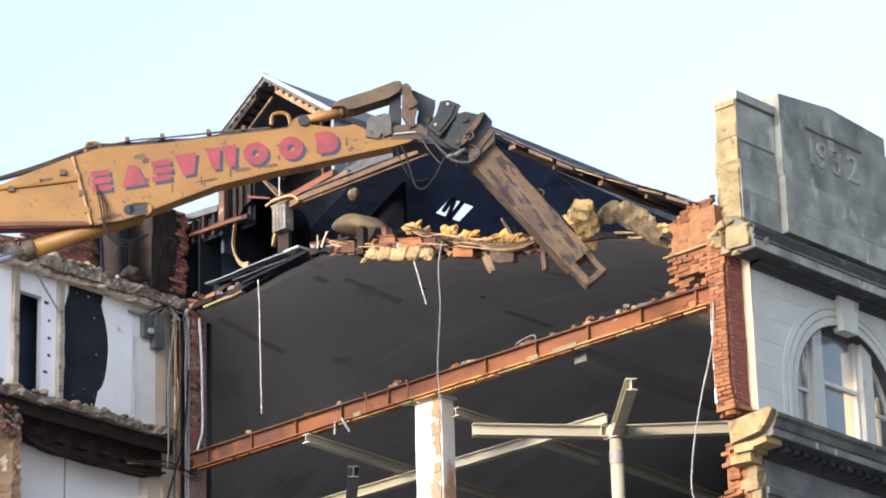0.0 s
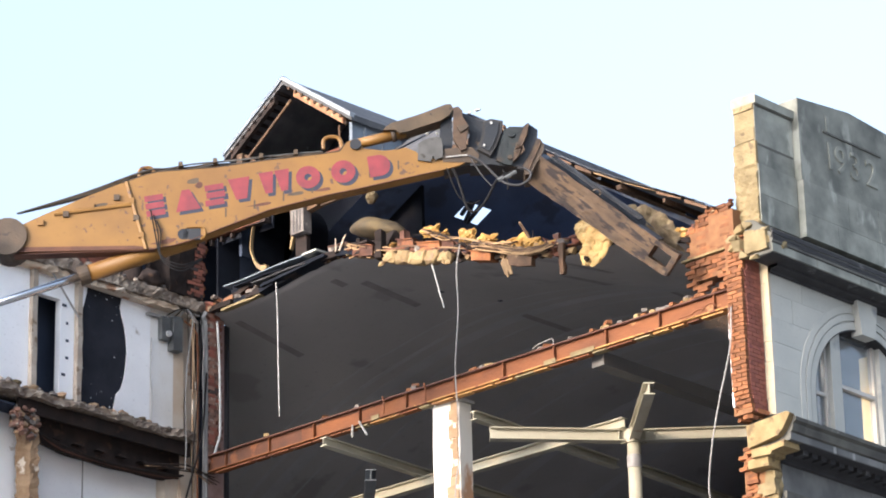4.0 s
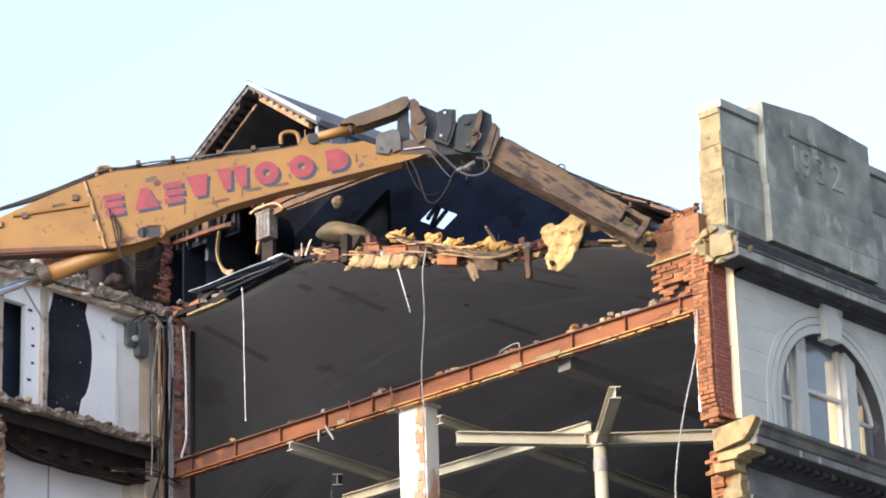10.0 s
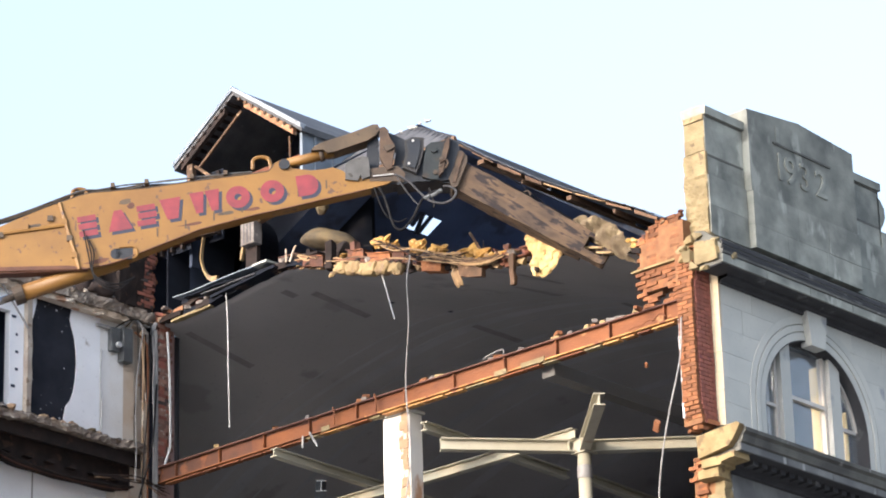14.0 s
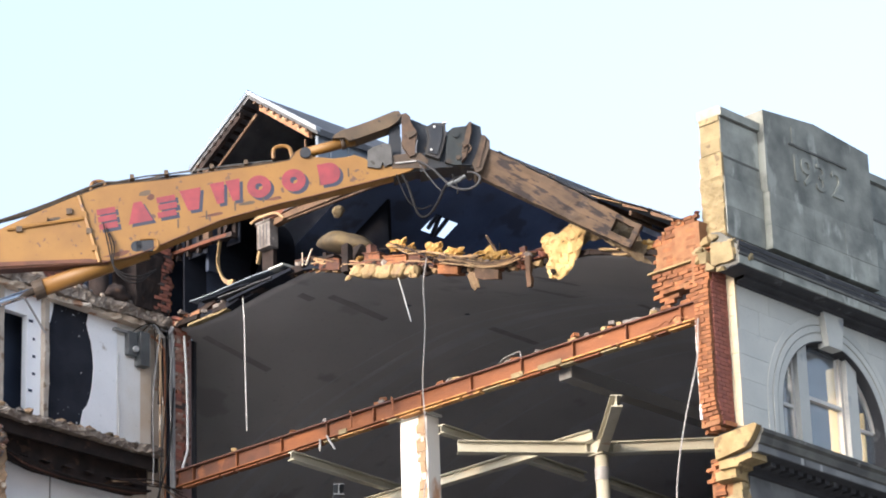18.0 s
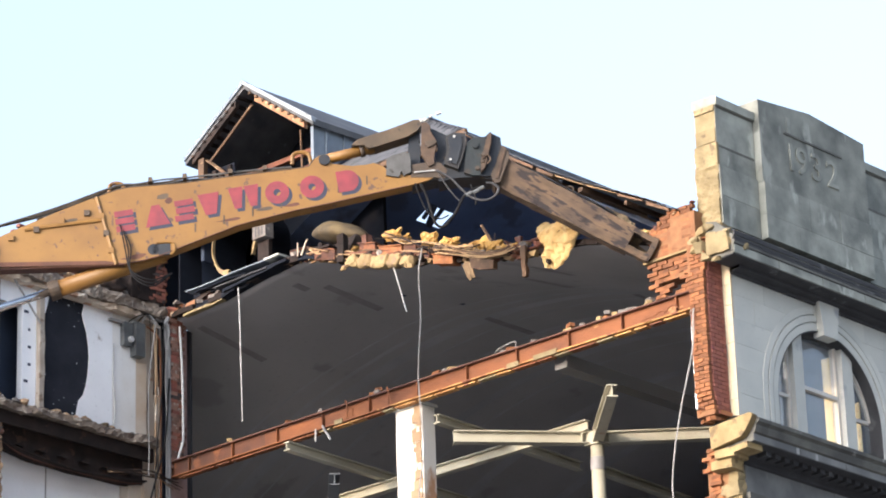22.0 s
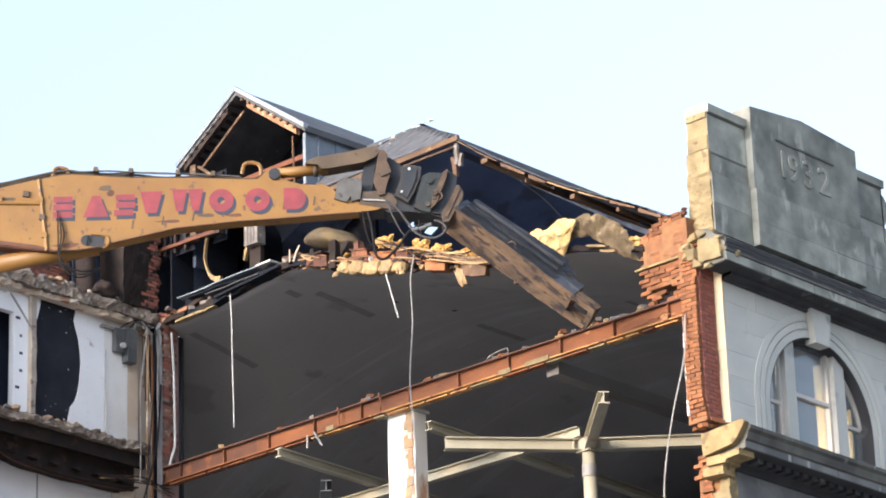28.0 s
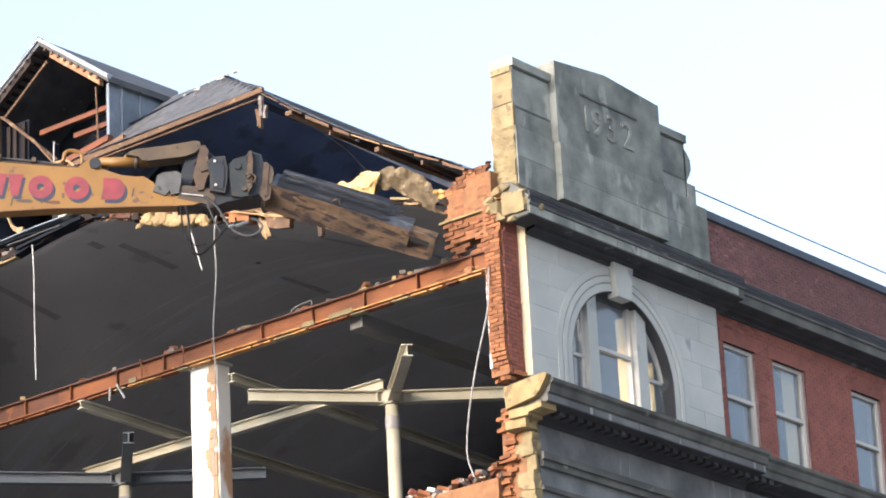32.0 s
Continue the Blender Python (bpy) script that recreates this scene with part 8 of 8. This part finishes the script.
    made.append(local_part("lifting_loop", bm, M_WORN, HEAD, recentre=False))
    for o in made:
        o.location = (EXT_AT[0], 0, EXT_AT[1])
    return made


EXT = extension()


def machine_base():
    """Main boom and tracked base from which the arm reaches up."""
    m = thing("crawler_carrier", "yellow tracked demolition excavator with its tall main boom", "excavator", ARM_AT + E1 * -15 - Vector((0, 0, ARM_AT.z)))

    def at(u, w, z):
        return ARM_AT + E1 * u + NEAR * w + Vector((0, 0, z - ARM_AT.z))

    def block(name, u0, u1, w0, w1, z0, z1, mat_):
        bm = bmesh.new()
        vs = add_box(bm, (u0, w0, z0), (u1, w1, z1))
        for v in vs:
            v.co = at(*v.co)
        rounded(bm, 0.08)
        part(name, bm, mat_, m)
    block("track", -18, -12.6, -2.0, -1.2, 0, 1.1, M_TRACK)
    block("track", -18, -12.6, 1.2, 2.0, 0, 1.1, M_TRACK)
    block("house", -18.4, -12.8, -1.6, 1.6, 1.1, 3.2, M_YELLOW)
    bm = bmesh.new()
    for a, b, r in (((-13.4, 2.6), (-12.6, 13.0), 0.55), ((-12.6, 13.0), (-8.45, 22.35), 0.42)):
        for v in add_prism(bm, [(a[0] - r, a[1]), (a[0] + r, a[1]), (b[0] + r * 0.9, b[1]), (b[0] - r * 0.9, b[1])], "y", -0.32, 0.32):
            v.co = at(v.co.x, v.co.y, v.co.z)
    part("main_boom", bm, M_YELLOW, m)


machine_base()


# ------------------------------------------------------------ loose pieces that move
def foam_sheet():
    bm = bmesh.new()
    rim = [(0.26, 0.40), (0.02, 0.36), (-0.20, 0.33), (-0.40, 0.42), (-0.62, 0.42), (-0.86, 0.26), (-0.66, 0.03), (-0.50, -0.24), (-0.28, -0.45), (0.06, -0.49), (0.20, -0.26), (0.06, -0.06), (0.20, 0.08), (0.27, 0.26)]
    turns = sorted((math.atan2(z, y), math.hypot(y, z)) for y, z in rim)
    turns = [(turns[-1][0] - 2 * math.pi, turns[-1][1])] + turns + [(turns[0][0] + 2 * math.pi, turns[0][1])]
    for v in bmesh.ops.create_icosphere(bm, subdivisions=5, radius=1.0)["verts"]:
        p = v.co.copy()
        a = math.atan2(p.z, p.y)
        for (a0, r0), (a1, r1) in zip(turns, turns[1:]):
            if a0 <= a <= a1:
                reach = r0 + (r1 - r0) * (a - a0) / max(1e-6, a1 - a0)
                break
        q = Vector((0.0, p.y, p.z)) * reach
        q.x = 0.10 * p.x + 0.10 * noise.noise(q * 2.6) + 0.03 * noise.noise(q * 8)
        v.co = q
    shake(bm, 0.05, 7.0, 3)
    shake(bm, 0.035, 15.0, 3)
    shake(bm, 0.018, 40.0, 3)
    data = bpy.data.meshes.new("foam_sheet")
    bmesh.ops.recalc_face_normals(bm, faces=bm.faces)
    bm.to_mesh(data)
    bm.free()
    data.materials.append(M_FOAM)
    ob = tagged(new("foam_sheet", data), "torn sheet of pale yellow foam insulation", "insulation")
    for name, y, z, sy, sz, m in (("torn_hole", -0.02, -0.40, 0.06, 0.07, M_CHARSHADE), ("slit", -0.30, 0.10, 0.055, 0.014, M_DUSTY), ("brick_bit", 0.22, 0.0, 0.09, 0.08, M_SOOTBRICK)):
        bm = bmesh.new()
        add_chunk(bm, (-0.10, y, z), (0.06 if name != "brick_bit" else 0.09, sy, sz), len(name))
        part(name, bm, m, ob, {"torn_hole": "dark hole torn in the foam", "slit": "dark slit in the foam", "brick_bit": "sooty brick fragment stuck to the foam"}[name])
    return ob


FOAM = foam_sheet()


def falling_bricks():
    made = []
    for t0, y, size, vy in ((22.59, 1.25, 0.9, 0.1), (22.22, 1.13, 0.8, 0.1), (22.77, 1.11, 0.5, 0.1), (13.29, 0.67, 1, 0.1), (13.5, 0.92, 0.5, 0.1), (13.86, 1.27, 0.8, 0.1), (4.8, 1.81, 0.9, 0.1), (4.66, 0.84, 0.9, 0.1), (4.77, 0.65, 0.7, 0.1), (5.01, 0.5, 0.8, 0.1), (4.53, 0.65, 0.6, 0.1), (6.9, 3.65, 0.8, 0.2),
                            (4.95, 1.30, 0.5, 0.05), (5.0, 1.60, 0.6, -0.1), (5.12, 1.20, 0.45, 0.1), (5.2, 1.55, 0.5, 0.0), (5.28, 1.38, 0.6, -0.05), (5.4, 1.66, 0.4, 0.1), (5.55, 1.48, 0.5, 0.0)):
        z0 = 21.06 + 0.034 * size
        ob = brick(None, (-0.33, y, z0), (0, 0, 0), M_BRICK, (size, size, size))
        ob.name = "falling_brick"
        tagged(ob, "loose orange brick knocked off the gable", "brick", "falling bricks")
        made.append((ob, t0, y, z0, vy, size))
    return made


def dust_veils():
    """Loose veils of brown mortar dust, lying on the floor slab until they are shaken out."""
    made = []
    for k, (t0, y, speed) in enumerate(((4.85, 1.35, 3.6), (5.1, 1.55, 3.0), (5.35, 1.30, 2.5), (5.6, 1.5, 2.0), (5.85, 1.4, 1.7))):
        verts, faces = [], []
        for i in range(2600):
            c = Vector((RNG.gauss(0, 0.04), RNG.gauss(0, 0.27), rnd(-1.3, 1.3) * rnd(0.3, 1.0)))
            r = rnd(0.0015, 0.004)
            n = len(verts)
            verts += [c + Vector((r, 0, -r)), c + Vector((-r, r, -r)), c + Vector((-r, -r, -r)), c + Vector((0, 0, r))]
            faces += [(n, n + 1, n + 2), (n, n + 3, n + 1), (n + 1, n + 3, n + 2), (n + 2, n + 3, n)]
        data = bpy.data.meshes.new("dust_veil")
        data.from_pydata(verts, [], faces)
        data.materials.append(M_DUST)
        ob = new("dust_veil", data)
        tagged(ob, "fine brown mortar dust drifting down from the gable", "dust", "dust veils", "stuff")
        made.append((ob, t0, y, speed, 21.07))
    return made


FALLS = falling_bricks()
VEILS = dust_veils()

ARM_ROWS = [(0,0.00,0.00,-0.00,0.0),(0.5,0.15,-0.15,0.03,-0.2),(1,0.12,0.09,-0.10,1.2),(1.5,0.04,0.30,-0.15,2.4),(2,0.14,0.21,-0.29,1.8),(2.5,0.29,0.05,-0.35,1.0),(4.5,0.64,-0.24,-0.55,0.3),(5,0.68,-0.29,-0.66,-0.0),(5.5,0.55,-0.20,-0.80,0.3),(6,0.35,0.04,-1.28,0.9),(6.5,0.24,0.11,-1.53,0.5),(7,0.11,0.28,-1.16,1.7),(7.5,0.07,0.44,-0.85,3.1),(8,0.28,0.16,-0.63,2.0),(8.5,0.47,-0.07,-0.49,1.2),(9,0.40,0.04,-0.44,1.7),(9.5,0.35,0.16,-0.43,2.5),(10,0.43,0.02,-0.38,1.9),(10.5,0.58,-0.06,-0.49,1.6),(11,0.59,-0.12,-0.50,1.2),(11.5,0.60,-0.10,-0.49,1.4),(12,0.55,-0.14,-0.44,1.5),(12.5,0.53,-0.16,-0.44,1.5),(13,0.54,-0.21,-0.39,0.9),(13.5,0.40,-0.05,-0.82,1.3),(14,0.14,0.16,-1.65,1.0),(14.5,-0.00,0.27,-1.90,1.1),(16.5,0.24,0.06,-1.19,1.0),(17,0.28,0.05,-1.16,0.9),(17.5,0.27,0.10,-1.02,1.3),(18,0.27,0.13,-0.85,1.7),(18.5,0.35,0.07,-0.74,1.7),(19,0.41,-0.02,-0.63,1.4),(19.5,0.40,0.05,-0.70,1.6),(20,0.43,0.03,-0.68,1.7),(20.5,0.62,-0.15,-0.90,0.9),(21,0.64,-0.23,-0.82,0.5),(21.5,0.66,-0.28,-0.77,0.5),(22,0.67,-0.23,-0.90,0.2),(22.5,0.63,-0.25,-0.74,0.5),(23,0.34,-0.12,-0.82,0.2),(23.5,0.07,-0.03,-0.89,-0.5),(24,-0.30,0.35,-0.87,1.2),(24.5,-0.51,0.61,-0.95,2.0),(25,-0.55,0.60,-0.96,1.9),(25.5,-0.58,0.56,-0.91,1.6),(27.5,-0.22,-0.82,0.22,-6.7),(28,-0.08,-1.17,0.39,-8.4),(28.5,-0.10,-1.12,0.34,-8.4),(29,-0.26,-0.76,-0.07,-7.5),(29.5,-0.26,-0.84,-0.08,-8.1),(30,-0.04,-1.25,-0.30,-10.6),(30.5,-0.10,-1.24,-0.26,-10.4),(31,-0.16,-1.19,-0.35,-9.7),(31.5,-0.04,-1.46,-0.36,-10.9),(32,0.14,-1.65,-0.43,-11.4)]
HEAD_ROWS = [(0, 0.0), (0.5, 3.5), (1, 8.3), (2, 10.9), (2.5, 11.5), (4.5, 13.0), (5, 14.0), (6, 14.4), (7, 15.3), (8, 19.0), (9, 17.6), (11, 18.0), (13, 18.5), (14, 18.9), (17, 19.6), (20, 20.9), (22, 20.0), (23, 13.2), (25, 11.0), (25.5, 11.0), (27.5, 18.5), (28, 20.3), (28.5, 27.6), (29, 36.2), (30, 41.8), (31, 42.0), (32, 42.4)]
ROLL_ROWS = [(0, 0), (2, 0), (4.5, 34), (6.5, 38), (7.5, 14), (8, 0), (13.5, 0), (16.5, 28), (17.5, 22), (19, 0), (23, 12), (25.5, 22), (27.5, 46), (29, 50), (32, 50)]
FOAM_ROWS = [(0, 3.55, 22.86, -11, -50), (0.4, 3.58, 22.84, -7, -40), (1, 3.62, 22.78, 0, 0), (6.3, 3.62, 22.78, 0, 0), (6.8, 3.62, 22.78, 3, 0), (14, 3.62, 22.78, 0, 0), (22.5, 3.62, 22.78, 0, 0), (23.4, 3.64, 22.77, 3, 0), (24, 3.65, 22.80, 0, 0), (25.5, 3.64, 22.80, -2, 0), (27.5, 3.62, 22.78, 0, 0), (32, 3.62, 22.78, 0, 0)]


def motions():
    walk(ARM, [(t, arm_pose(u, v, d, a)) for t, u, v, d, a in ARM_ROWS])
    walk(HEAD, [(t, Matrix.Translation((PIVOT[0], 0, PIVOT[1])) @ Matrix.Rotation(radians(-a), 4, "Y")) for t, a in HEAD_ROWS])
    for piece in EXT:
        walk(piece, [(t, Matrix.Translation((EXT_AT[0], 0, EXT_AT[1])) @ Matrix.Rotation(radians(EXT_TILT), 4, "Y") @ Matrix.Rotation(radians(r), 4, "X")) for t, r in ROLL_ROWS])
    walk(FOAM, [(t, pose(-0.44, y, z, a, b, 0)) for t, y, z, a, b in FOAM_ROWS])
    for ob, t0, y, speed, z0 in VEILS:
        flat = pose(1.1, y, z0, 0, 90, 0)
        rows = [(0, flat), (t0 - 0.3, flat), (t0 - 0.1, pose(-0.2, y, 21.45, 0, 60, 0)), (t0, pose(-0.5, y, 21.3, 0, 10, 0))]
        for k in range(1, 40):
            z = 21.3 - speed * 0.4 * k
            if z < 1.2:
                break
            rows.append((t0 + 0.4 * k, pose(-0.55 - 0.02 * k, y + 0.01 * k, z, 0, 4 * math.sin(k), 0)))
        end = min(31.0, t0 + 0.4 * k + 0.4)
        rows += [(end - 0.2, pose(-1.2, y + 0.2, 0.9, 0, 45, 0)), (end, pose(-1.4, y + 0.3, 0.05, 0, 88, 0)), (32, pose(-1.4, y + 0.3, 0.05, 0, 88, 0))]
        walk(ob, rows)
    for ob, t0, y, z0, vy, size in FALLS:
        rows = [(0, pose(-0.33, y, z0)), (t0 - 0.3, pose(-0.33, y, z0)), (t0, pose(-0.5, y, z0 + 0.02))]
        for k in range(1, 8):
            s = 0.3 * k
            z = z0 - 4.9 * s * s
            if z < 0.05:
                break
            rows.append((t0 + s, pose(-0.6 - 0.5 * s, y + vy * s, z, 60 * s, 45 * s, 70 * s)))
        s = math.sqrt((z0 - 0.05) / 4.9)
        rows.append((t0 + s, pose(-0.6 - 0.5 * s, y + vy * s, 0.07, 60 * s, 45 * s, 70 * s)))
        rows.append((32, pose(-0.6 - 0.5 * s, y + vy * s, 0.07, 60 * s, 45 * s, 70 * s)))
        walk(ob, rows)


motions()
